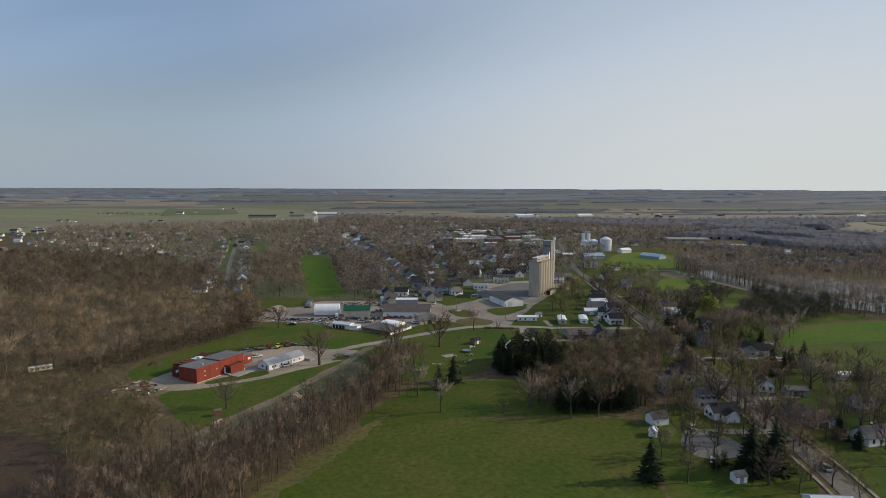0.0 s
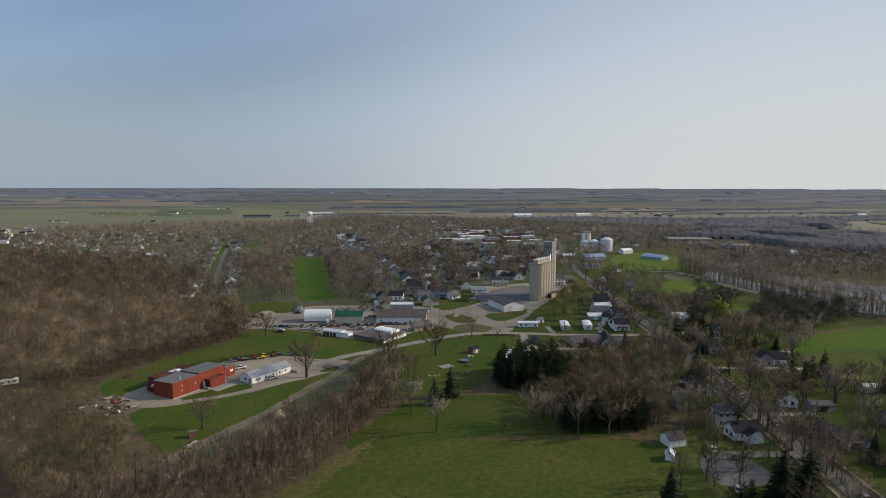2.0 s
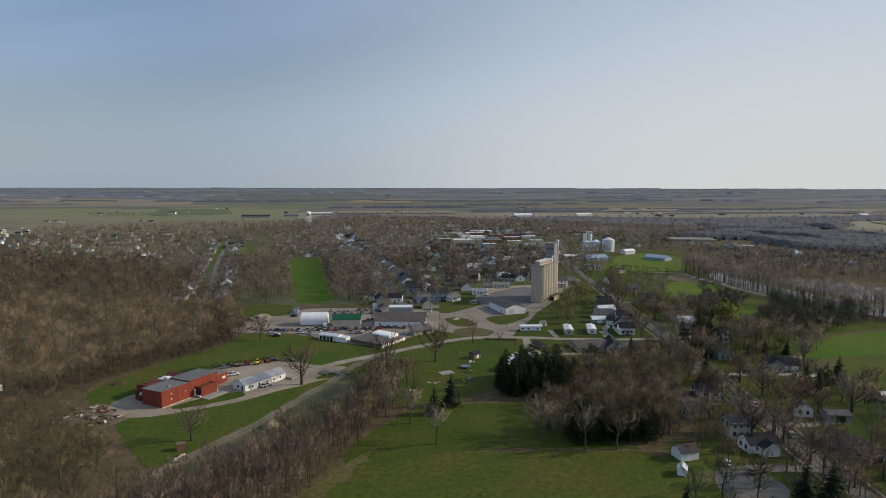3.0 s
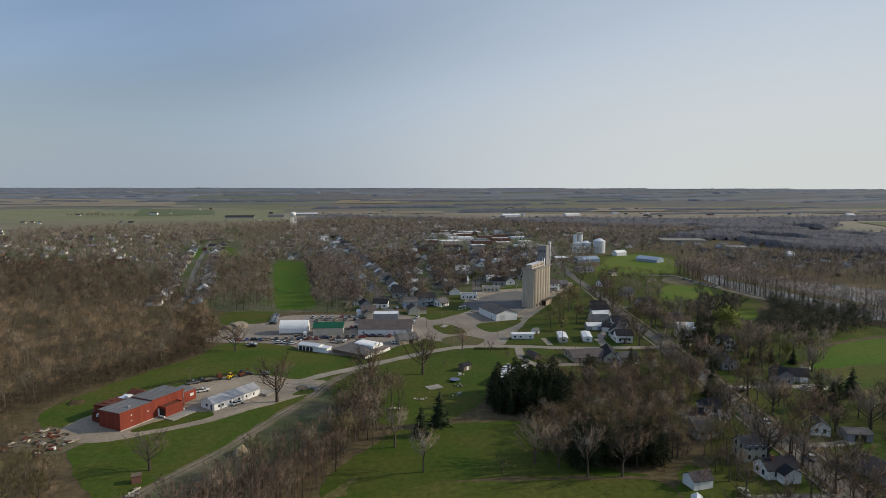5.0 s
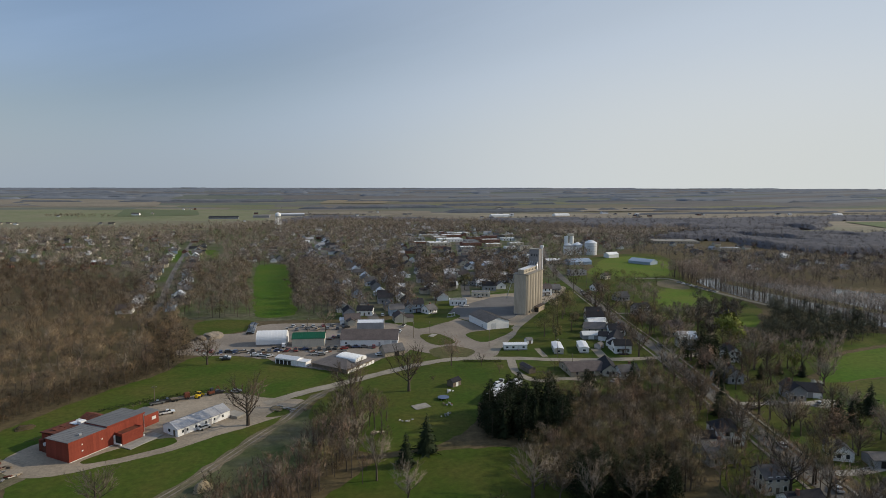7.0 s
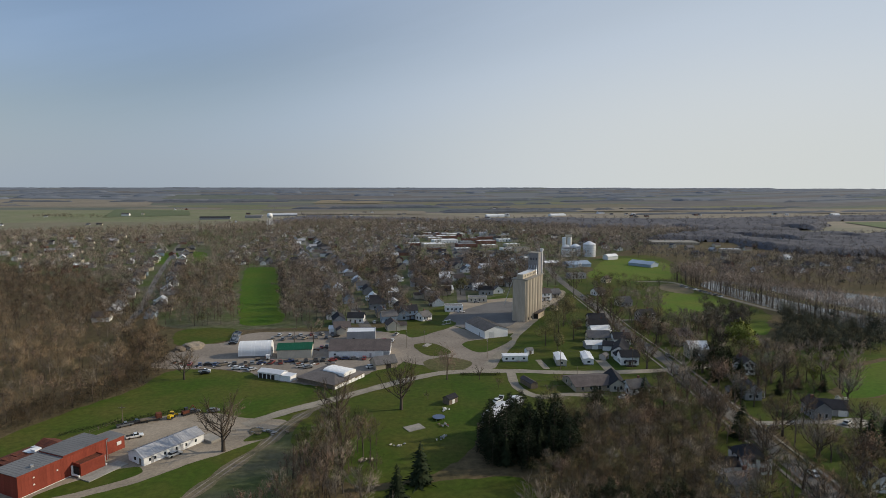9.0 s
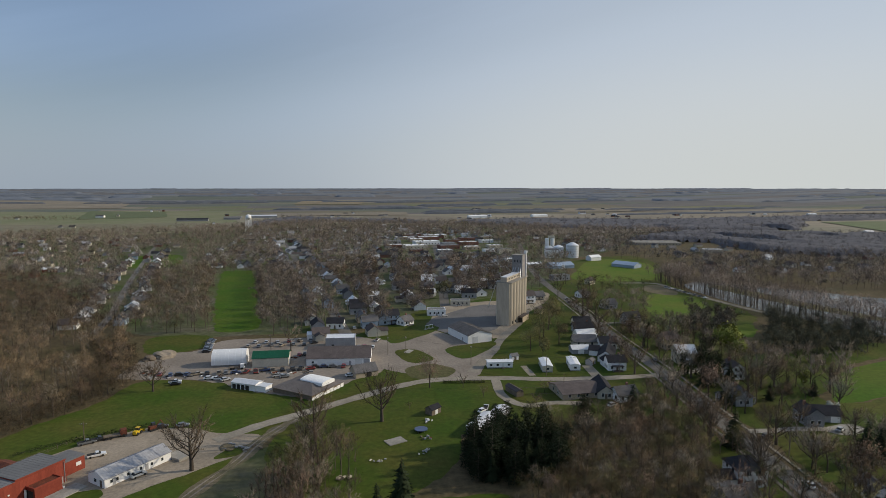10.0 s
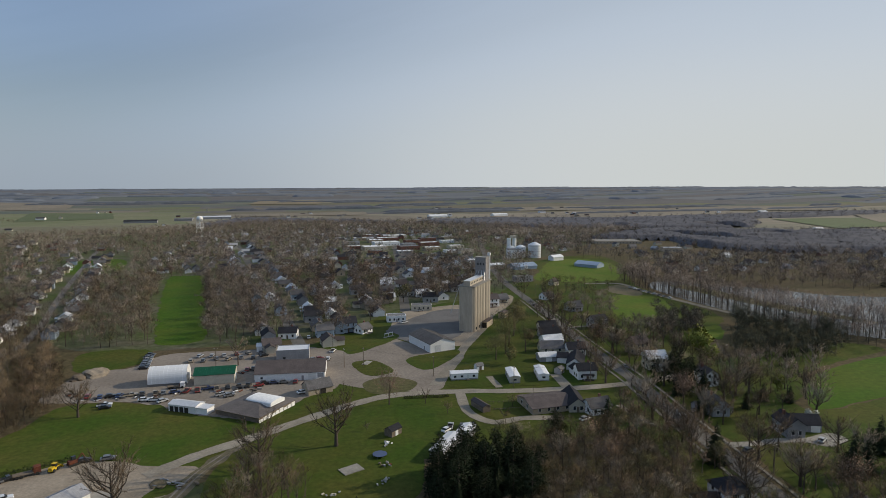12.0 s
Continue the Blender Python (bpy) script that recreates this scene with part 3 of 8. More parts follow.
patch("yards", [(138, 60), (140, 130), (148, 200), (156, 262), (190, 318), (205, 300), (196, 240), (190, 190), (196, 140), (190, 90)], 0.012, M["grass"], "patchy grass yards behind houses", 2)
patch("yards", [(84, 20), (84, 60), (96, 104), (112, 128), (122, 200), (136, 200), (128, 128), (112, 30)], 0.008, M["grass"], "patchy grass yards beside the street", 2)
patch("lawn", [(146, 160), (158, 161), (180, 156), (176, 142), (148, 132), (138, 128)], 0.05, M["grass"], "front lawn of a house", 0.8)
patch("yards", [(62, -30), (66, 20), (70, 56), (80, 90), (92, 104), (100, 70), (96, 40), (104, 20), (98, -30)], 0.006, M["grass"], "dark grass between the field and the gardens", 2)
patch("yards", [(110, -30), (124, 40), (134, 90), (146, 96), (170, 70), (190, 40), (180, -30)], 0.006, M["grass"], "dark grass of gardens across the street", 2)
ribbon("drive", [(160, 330), (172, 330), (181, 328), (188, 314)], 3.4, 0.06, M["lane"], "pale drive beside the ball field", ragged=0.4)
patch("commons", [(-30, 190), (40, 176), (130, 186), (190, 250), (230, 300), (272, 330), (276, 440), (280, 490), (190, 500), (150, 440), (60, 400), (20, 330), (-40, 300), (-60, 240)], 0.004, M["grass"], "grass between the lanes and houses", 2)
patch("yard_court", [(86, 60), (98, 58), (106, 66), (104, 78), (92, 80), (86, 72)], 0.06, M["asphalt"], "grey asphalt court behind houses", 1.0)
patch("river", [(286, 452), (281, 430), (280, 385), (283, 350), (293, 312), (300, 282), (330, 250), (420, 206), (560, 190), (600, 290), (470, 350), (396, 376), (374, 414), (342, 440), (322, 466), (304, 470)], 0.05, M["water"],
      "brown river with a bright sky reflection", 2.5, category="river")
patch("farm_field", [(-1500, 1180), (-640, 1050), (-380, 1190), (-230, 1400), (-300, 1600), (-330, 2050), (-1300, 2270), (-1900, 1700)], 0.17, M["farmgreen"], "far flat field of olive winter wheat", 8, 40)
patch("farm_field", [(-1900, 1050), (-900, 960), (-420, 1000), (-260, 1180), (-640, 1040), (-1500, 1170)], 0.29, M["farmgreen"], "far flat field of rough grass", 8, 40)
patch("farm_field", [(-662, 1603), (-470, 1690), (-560, 2000), (-836, 2134)], 0.66, M["wheat"], "far field of bright young wheat", 5, 40)
patch("farm_field", [(-900, 1400), (-600, 1400), (-224, 1420), (-200, 1190), (-440, 1130), (-620, 1080), (-900, 1180)], 0.73, M["farmplain"], "far brownish field behind the town", 6, 40)
patch("farm_field", [(-1331, 2293), (-799, 2327), (-898, 2696), (-1290, 2900), (-1800, 2800), (-1900, 2350)], 1.90, M["farmbrown"], "far brown stubble field", 8, 40)
patch("farm_field", [(20, 1500), (158, 1335), (300, 1400), (380, 1440), (240, 1640), (60, 1680)], 0.77, M["farmbrown"], "far golden stubble field", 6, 40)
patch("farm_field", [(-230, 2640), (60, 2600), (100, 2940), (-190, 2990)], 2.44, M["farmgold"], "far pale stubble field", 6, 40)
patch("farm_field", [(430, 1500), (1100, 1330), (1500, 1500), (900, 1800)], 1.01, M["farmbrown"], "far brown field beyond the river", 8, 40)
patch("farm_field", [(980, 930), (1140, 960), (1420, 1020), (1420, 1200), (1090, 1230)], 1.13, M["wheat"], "far green field beyond the woods", 8, 40)
patch("farm_field", [(300, 960), (620, 1020), (700, 1120), (430, 1180), (330, 1080)], 1.25, M["farmbrown"], "tan field behind the river woods", 6, 40)
patch("farm_field", [(-200, 1700), (-60, 1705), (180, 1700), (190, 1900), (-260, 1860)], 1.38, M["farmbrown"], "pale brown field beyond the town", 6, 40)
patch("farm_field", [(420, 1830), (900, 1820), (1600, 1560), (1900, 1800), (1100, 2150), (430, 2080)], 1.50, M["farmbrown"], "far tan field beyond the river", 8, 40)
patch("farm_field", [(1200, 1040), (1700, 1200), (2000, 1500), (1560, 1480)], 1.60, M["farmbrown"], "far brown field beyond the woods", 8, 40)
FIELD_CELLS = []


def section_fields():
    """The far farmland: a chequer of long fields, laid out square to one another as far as the horizon."""
    r = random.Random(83)
    turn = radians(7)
    c, d = math.cos(turn), math.sin(turn)
    vs, fs, kinds = [], [], []
    y0 = 1500.0
    while y0 < 4800:
        y1 = y0 + r.uniform(70, 190)
        x0 = -4300.0
        while x0 < 4300:
            x1 = x0 + r.uniform(240, 800)
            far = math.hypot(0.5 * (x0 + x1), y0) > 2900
            # far cells use only the field colours that have haze in them
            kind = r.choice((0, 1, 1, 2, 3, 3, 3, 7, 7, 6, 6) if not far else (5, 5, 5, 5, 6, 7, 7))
            FIELD_CELLS.append((x0, x1, y0, y1))
            nx, ny = math.ceil((x1 - x0) / 110), math.ceil((y1 - y0) / 70)
            for i in range(nx):
                for j in range(ny):
                    corners = []
                    for a, b in ((i, j), (i + 1, j), (i + 1, j + 1), (i, j + 1)):
                        u, w = x0 + (x1 - x0) * a / nx, y0 + (y1 - y0) * b / ny
                        corners.append((u * c - w * d, u * d + w * c))
                    if any(math.hypot(*q) > 4830 or math.hypot(*q) < 1750 or abs(q[0]) > q[1] * 1.25 for q in corners):
                        continue
                    k = len(vs)
                    for x, y in corners:
                        rise = min(max((math.hypot(x, y) - 2200) / 300, 0), 1)
                        vs.append((x, y, ground_height(x, y) + 0.02 + 0.9 * rise))
                    fs.append((k, k + 1, k + 2, k + 3))
                    kinds.append(kind)
            x0 = x1
        y0 = y1
    me = bpy.data.meshes.new("farmland")
    me.from_pydata(vs, [], fs)
    for key in ("farm", "farmgreen", "farmbrown", "farmplain", "farmgold", "farhaze", "hazegreen", "hazeplough"):
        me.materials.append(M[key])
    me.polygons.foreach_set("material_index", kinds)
    tagged(new("farmland", me), "far flat farmland in many long fields", "fields", kind="stuff")


section_fields()

ribbon("drive", [(124.5, 207), (125, 196), (127, 186)], 2.6, 0.13, M["concrete"], "pale concrete walk behind the thicket", ragged=0.2)
LANE = [(-40, 187), (-27, 198), (-13, 207), (6, 220), (25, 232), (42, 238), (70, 236), (88, 232), (112, 229), (144, 229), (172, 234)]
ribbon("lane", LANE, 5.2, 0.125, M["lane"], "pale gravel lane", ragged=0.5)
STREET = [(106, -10), (118.5, 38), (125.5, 85), (131, 128), (134.5, 155), (139, 185), (146, 231), (153, 300), (159, 345), (167, 415), (177, 500), (196, 600), (230, 740), (270, 900)]
ribbon("street", STREET, 6.6, 0.145, M["street"], "worn asphalt street", ragged=0.3)
ribbon("pavement", STREET[:10], 1.0, 0.22, M["walk"], "narrow concrete pavement beside the street", side=-5.7, thick=0.15, category="pavement")
ribbon("pavement", STREET[:10], 1.0, 0.22, M["walk"], "narrow concrete pavement beside the street", side=5.7, thick=0.15, category="pavement")
STREET_A = [(4, 322), (-4, 380), (-14, 459), (-32, 560), (-52, 675), (-88, 900)]
ribbon("street", STREET_A, 7, 0.06, M["street"], "straight town street between houses")
ribbon("street", [(72, 396), (82, 470), (96, 560), (112, 700), (130, 850)], 7, 0.06, M["street"], "straight town street leading downtown")
ribbon("street", [(-140, 350), (-154, 419), (-186, 546), (-236, 763), (-262, 880)], 4.6, 0.06, M["street"], "pale straight street between houses")
ribbon("drive", [(68, 234), (66, 214), (72, 202), (84, 203), (98, 200)], 4, 0.12, M["lane"], "gravel drive", ragged=0.4)
ribbon("drive", [(141, 166), (150, 165), (160, 165), (170, 163)], 3.6, 0.12, M["concrete"], "pale drive to a house", ragged=0.2)
ribbon("drive", [(132, 110), (142, 109), (154, 111)], 3.6, 0.12, M["concrete"], "pale drive to a house", ragged=0.2)
ribbon("drive", [(124, 77), (116, 78), (100, 79), (92, 78)], 4.5, 0.12, M["lane"], "pale drive beside the white house", ragged=0.4)
ribbon("drive", [(86, 237), (86, 252)], 3, 0.13, M["lane"], "short gravel drive", ragged=0.3)
ribbon("drive", [(114, 230), (116, 248)], 5, 0.13, M["lane"], "short gravel drive", ragged=0.3)
ribbon("farm_road", [(-250, 780), (-330, 980), (-520, 1400)], 6, 0.06, M["lane"], "pale country road")


# ---- trees ----
class Soup:
    """Collects loose triangles and sticks, with the way each corner faces."""
    def __init__(self):
        self.v, self.f, self.n = [], [], []

    def stick(self, p, q, r0, r1, n=3):
        d = (q - p)
        if d.length < 1e-4:
            return
        d.normalize()
        u = d.orthogonal().normalized()
        w = d.cross(u)
        k = len(self.v)
        for c, r in ((p, r0), (q, r1)):
            for i in range(n):
                a = 2 * math.pi * i / n
                out = math.cos(a) * u + math.sin(a) * w
                self.v.append(tuple(c + r * out))
                self.n.append(tuple(out))
        for i in range(n):
            j = (i + 1) % n
            self.f += [(k + i, k + j, k + n + j), (k + i, k + n + j, k + n + i)]

    def sliver(self, p, q, w, rng, face=None, jitter=0.4):
        """A thin tapering blade from p to q; face is the way its flat side looks, roughly. Blades of a crown are shaded as one rounded mass."""
        d = q - p
        any_way = Vector((rng.gauss(0, 1), rng.gauss(0, 1), rng.gauss(0, 1)))
        out = any_way if face is None else face.normalized() + any_way * jitter
        s = d.cross(out)
        if s.length < 1e-6:
            return
        s = s.normalized() * (w / 2)
        k = len(self.v)
        self.v += [tuple(p - s), tuple(p + s), tuple(q)]
        self.n += [tuple((out if face is None else face.normalized() + any_way * 0.15).normalized())] * 3
        self.f.append((k, k + 1, k + 2))

    def arrays(self):
        return np.array(self.v, float), np.array(self.f, int), np.array(self.n, float)

    def mesh(self, name, material):
        v, f, n = self.arrays()
        return tri_mesh(name, v, f, material, n)


def tri_mesh(name, v, f, material, n=None):
    me = bpy.data.meshes.new(name)
    me.vertices.add(len(v))
    me.vertices.foreach_set("co", v.ravel())
    me.loops.add(len(f) * 3)
    me.loops.foreach_set("vertex_index", f.ravel())
    me.polygons.add(len(f))
    me.polygons.foreach_set("loop_start", np.arange(len(f)) * 3)
    me.update(calc_edges=True)
    me.materials.append(material)
    if n is not None:
        me.normals_split_custom_set_from_vertices(n)
    return me


def bent(rng, d, spread):
    v = Vector((rng.gauss(0, 1), rng.gauss(0, 1), rng.gauss(0, 1)))
    return (d + v * spread).normalized()


def bare_tree(seed, h, crown_r, limbs, forks, twigs, twig_len, twig_w, fork_at=0.28, slender=False, stout=1.0):
    """Trunk and limbs in one soup, branches and twigs in another."""
    rng = random.Random(seed)
    wood, fine = Soup(), Soup()
    r = h * (0.0105 if slender else 0.017) * stout
    top = Vector((rng.gauss(0, 0.03) * h, rng.gauss(0, 0.03) * h, h * (0.85 if slender else 0.72)))
    base, fork = Vector((0, 0, -0.2)), Vector((0, 0, h * fork_at))
    wood.stick(base, fork, r * 1.3, r, 6)
    mid = fork.lerp(top, 0.5) + Vector((rng.gauss(0, 0.025) * h, rng.gauss(0, 0.025) * h, 0))
    wood.stick(fork, mid, r, r * 0.55, 5)
    wood.stick(mid, top, r * 0.55, r * 0.2, 4)
    tips = []
    for i in range(limbs):
        u = i / limbs
        a = 2.4 * i + rng.uniform(-0.5, 0.5)
        start = fork.lerp(top, u * 0.85)
        reach = crown_r * (1 - 0.5 * u ** 2) * rng.uniform(0.7, 1.1)
        rise = (h - start.z) * rng.uniform(0.45, 0.93) * (1 - 0.12 * u)
        end = start + Vector((math.cos(a) * reach, math.sin(a) * reach, rise))
        elbow = start.lerp(end, 0.5) + Vector((math.cos(a), math.sin(a), 0)) * reach * 0.14 - Vector((0, 0, rise * 0.08))
        rr = r * 0.42 * (1 - 0.5 * u)
        wood.stick(start, elbow, rr, rr * 0.6, 4)
        wood.stick(elbow, end, rr * 0.6, rr * 0.18, 3)
        for k in range(forks):
            s = start.lerp(elbow, rng.uniform(0.3, 1.0)) if k % 2 == 0 else elbow.lerp(end, rng.uniform(0, 0.8))
            d = bent(rng, (end - start).normalized() + Vector((0, 0, 0.3)), 0.5)
            e = s + d * (0.3 * reach + 0.08 * h) * rng.uniform(0.6, 1.15)
            fine.stick(s, e, rr * 0.36, rr * 0.1, 3)
            tips.append((s, e))
        tips.append((elbow, end))
    tips.append((mid, top))
    for i in range(twigs):
        s, e = tips[rng.randrange(len(tips))]
        p = s.lerp(e, rng.uniform(0.1, 1.0))
        d = bent(rng, (e - s).normalized() + Vector((0, 0, 0.25)), 0.6)
        q = p + d * twig_len * rng.uniform(0.4, 1.2)
        if q.z > h:
            q.z = h - rng.uniform(0, 0.8)
        fine.sliver(p, q, twig_w * rng.uniform(0.6, 1.4), rng, Vector((p.x, p.y, p.z - h * 0.5)) / crown_r + Vector((0, 0, 0.2)))
    return wood, fine


def far_tree(seed, h, r, n, size, low=0.3, lobes=5, thin=0.16):
    """A bare tree seen from far off: stem, three limbs, and a ragged crown of twig sprays."""
    rng = random.Random(seed)
    wood, fine = Soup(), Soup()
    wood.stick(Vector((0, 0, -0.3)), Vector((0, 0, h * 0.6)), h * 0.016, h * 0.006, 3)
    for k in range(3):
        a = 2.1 * k + rng.random()
        wood.stick(Vector((0, 0, h * 0.33)), Vector((math.cos(a) * r * 0.7, math.sin(a) * r * 0.7, h * 0.75)), h * 0.008, h * 0.003, 3)
    parts = [(Vector((rng.gauss(0, 0.4) * r, rng.gauss(0, 0.4) * r, h * rng.uniform(low + 0.2, 0.82))), r * rng.uniform(0.4, 0.65)) for _ in range(lobes)]
    for _ in range(n):
        c, rad = parts[rng.randrange(lobes)]
        v = Vector((rng.gauss(0, 1), rng.gauss(0, 1), rng.gauss(0.25, 0.9))).normalized()
        p = c + v * rad * rng.uniform(0.1, 0.75)
        q = p + bent(rng, v * 0.7 + Vector((0, 0, 0.75)), 0.35) * size * rng.uniform(0.6, 1.3)
        fine.sliver(p, q, size * thin, rng, v + Vector((p.x, p.y, p.z - h * 0.5)) / r)
    return wood, fine


def leafy(seed, h, crown_r, n, size, base=0.3, wide=1.0):
    """Trunk with limbs and a crown of many small clumps that leave gaps."""
    rng = random.Random(seed)
    wood, fine = bare_tree(seed, h, crown_r * 0.85, 8, 3, 120, h * 0.12, 0.1, base)
    lobes = [(Vector((rng.gauss(0, 0.42) * crown_r, rng.gauss(0, 0.42) * crown_r, h * rng.uniform(base + 0.15, 0.88))), crown_r * rng.uniform(0.35, 0.6)) for _ in range(9)]
    for i in range(n):
        c, rad = lobes[rng.randrange(len(lobes))]
        v = Vector((rng.gauss(0, 1), rng.gauss(0, 1), rng.gauss(0, 1))).normalized() * rad * rng.uniform(0.55, 1.05)
        p = c + v
        fine.sliver(p, bent(rng, v.normalized(), 0.8) * size * rng.uniform(0.6, 1.3) + p, size * wide, rng, v.normalized() + Vector((p.x, p.y, p.z - h * 0.55)) / crown_r)
    return wood, fine


def conifer(seed, h, r, tiers, per, power=0.85, droop=0.22):
    rng = random.Random(seed)
    wood, fine = Soup(), Soup()
    wood.stick(Vector((0, 0, -0.2)), Vector((0, 0, h * 0.5)), h * 0.018, h * 0.010, 6)
    wood.stick(Vector((0, 0, h * 0.5)), Vector((0, 0, h)), h * 0.010, 0.02, 4)
    for t in range(tiers):
        u = t / tiers
        z = h * (0.06 + 0.94 * u)
        reach = r * ((1 - u) ** power) * rng.uniform(0.8, 1.12) + 0.15
        k = max(4, int(per * (1 - 0.6 * u)))
        for i in range(k):
            a = 2 * math.pi * (i + rng.random()) / k + t
            l = reach * rng.uniform(0.55, 1.2)
            p = Vector((0, 0, z + rng.uniform(-0.3, 0.4)))
            out = Vector((math.cos(a), math.sin(a), 0))
            mid = p + out * l * 0.55 + Vector((0, 0, 0.04 * l))
            q = p + out * l + Vector((0, 0, -droop * l + rng.uniform(-0.2, 0.3)))
            side = Vector((-out.y, out.x, 0)) * l * rng.uniform(0.16, 0.28)
            n0 = len(fine.v)
            fine.v += [tuple(p), tuple(mid + side - Vector((0, 0, 0.14 * l))), tuple(q), tuple(mid - side - Vector((0, 0, 0.14 * l))), tuple(mid + Vector((0, 0, 0.06 * l)))]
            fine.n += [tuple((out + Vector((0, 0, 0.7))).normalized())] * 5
            fine.f += [(n0, n0 + 4, n0 + 1), (n0 + 1, n0 + 4, n0 + 2), (n0 + 2, n0 + 4, n0 + 3), (n0 + 3, n0 + 4, n0)]
            for _ in range(5):
                s = p.lerp(q, rng.uniform(0.3, 1.0))
                fine.sliver(s, s + Vector((out.x * 0.5 + rng.gauss(0, 0.5), out.y * 0.5 + rng.gauss(0, 0.5), rng.uniform(-0.5, 0.25))) * l * 0.4, 0.15 * l, rng)
    return wood, fine


def shaggy_pine(seed, h, r):
    """A close-grown pine: a broad uneven crown of ragged bough clumps with a blunt top."""
    rng = random.Random(seed)
    wood, fine = Soup(), Soup()
    wood.stick(Vector((0, 0, -0.2)), Vector((0, 0, h * 0.55)), h * 0.018, h * 0.011, 6)
    wood.stick(Vector((0, 0, h * 0.55)), Vector((0, 0, h * 0.97)), h * 0.011, 0.03, 4)
    for k in range(62):
        u = (k + rng.random()) / 62
        a = k * 2.4 + rng.uniform(-0.5, 0.5)
        reach = r * min(1.0, 1.5 * (1 - u) ** 0.75 + 0.12) * rng.uniform(0.5, 1.15)
        z = h * (0.05 + 0.93 * u)
        p = Vector((0, 0, z))
        c = Vector((math.cos(a) * reach * 0.72, math.sin(a) * reach * 0.72, z + rng.uniform(-0.1, 0.5)))
        wood.stick(p, c, 0.06, 0.02, 3)
        size = 0.55 + 0.42 * reach
        for _ in range(24):
            d = Vector((rng.gauss(0, 1), rng.gauss(0, 1), rng.gauss(0.1, 0.6))).normalized()
            s = c + d * size * rng.uniform(0.0, 0.75)
            fine.sliver(s, s + d * size * rng.uniform(0.35, 0.7), 0.2 * size, rng)
    return wood, fine


def tree_kind(soups, bark, foliage):
    wood, fine = soups
    return wood.mesh("trunk", M[bark]), fine.mesh("crown", M[foliage])


KINDS = {
    "big": [tree_kind(bare_tree(10 + i, 14.5, 6.4, 17, 10, 2300, 1.4, 0.07, 0.17, stout=1.7), "bark", f) for i, f in enumerate(("twigs", "twigs", "greytwigs"))],
    "mid": [tree_kind(bare_tree(20 + i, 12, 4.8, 10, 7, 1200, 1.35, 0.07), "bark", f) for i, f in enumerate(("twigs", "twigs", "greytwigs", "olive"))],
    "slim": [tree_kind(bare_tree(30 + i, 11, 2.3, 9, 3, 420, 1.2, 0.06, 0.3, True), "bark", f) for i, f in enumerate(("twigs", "redtwigs", "twigs", "greytwigs"))],
    "small": [tree_kind(bare_tree(40 + i, 6.5, 2.9, 8, 5, 480, 1.1, 0.06, 0.2), "bark", f) for i, f in enumerate(("twigs", "redtwigs"))],
    "bud": [tree_kind(leafy(50 + i, 11, 4.5, 1300, 0.62), "bark", f) for i, f in enumerate(("budding", "olive"))],
    "haze": [tree_kind(leafy(56 + i, 11, 4.7, 1400, 0.44, wide=0.42), "bark", f) for i, f in enumerate(("olive", "redtwigs", "scrub"))],
    "blossom": [tree_kind(leafy(59, 5, 2.0, 420, 0.35), "bark", "blossom")],
    "spruce": [tree_kind(conifer(60 + i, 13, 3.5, 24, 15), "bark", "needle") for i in range(2)],
    "pine": [tree_kind(shaggy_pine(64 + i, 13.5 + 0.8 * i, 3.5), "bark", "needle") for i in range(3)],
    "cedar": [tree_kind(conifer(68, 7, 1.5, 14, 9, 0.45, -0.3), "bark", "needle")],
}
LABELS = {
    "big": "large bare deciduous tree with a spreading crown", "mid": "bare deciduous tree with fine brown twigs", "slim": "slender bare young tree at the wood's edge",
    "small": "small bare yard tree", "bud": "tree in fresh yellow-green spring leaf", "haze": "deciduous tree with a thin haze of buds",
    "blossom": "small garden tree in white blossom",
    "spruce": "dark green spruce with drooping boughs", "pine": "tall dark evergreen in a dense stand", "cedar": "narrow dark evergreen shrub beside a house",
}
NAMES = {"spruce": "spruce_tree", "pine": "pine_tree", "cedar": "cedar_tree"}
FIRST = {}
tree_rng = random.Random(77)


GROW = {"big": 1.25, "mid": 1.3, "slim": 1.25, "small": 1.15, "bud": 1.2, "haze": 1.3, "pine": 1.1}


def plant(kind, x, y, scale=1.0, variant=None):
    i = tree_rng.randrange(len(KINDS[kind])) if variant is None else variant
    turn, s = tree_rng.uniform(0, 360), scale * GROW.get(kind, 1.0) * tree_rng.uniform(0.92, 1.08)
    m = pose(x, y, 0, 0, 0, turn) @ Matrix.Diagonal((s, s, s * tree_rng.uniform(0.94, 1.06), 1))
    if (kind, i) not in FIRST:
        ob = thing(NAMES.get(kind, "tree"), 0, 0, label=LABELS[kind], category="tree", group="trees of the town")
        for me in KINDS[kind][i]:
            new(me.name.split(".")[0], me).parent = ob
        ob.matrix_basis = m
        FIRST[(kind, i)] = ob
        return ob
    src = FIRST[(kind, i)]
    old = src.matrix_basis.copy()
    src.matrix_basis = Matrix.Identity(4)
    ob = copy_thing(src, m)
    src.matrix_basis = old
    return ob


def inside(x, y, poly):
    hit = False
    for (x0, y0), (x1, y1) in zip(poly, poly[1:] + poly[:1]):
        if (y0 > y) != (y1 > y) and x < (x1 - x0) * (y - y0) / (y1 - y0) + x0:
            hit = not hit
    return hit


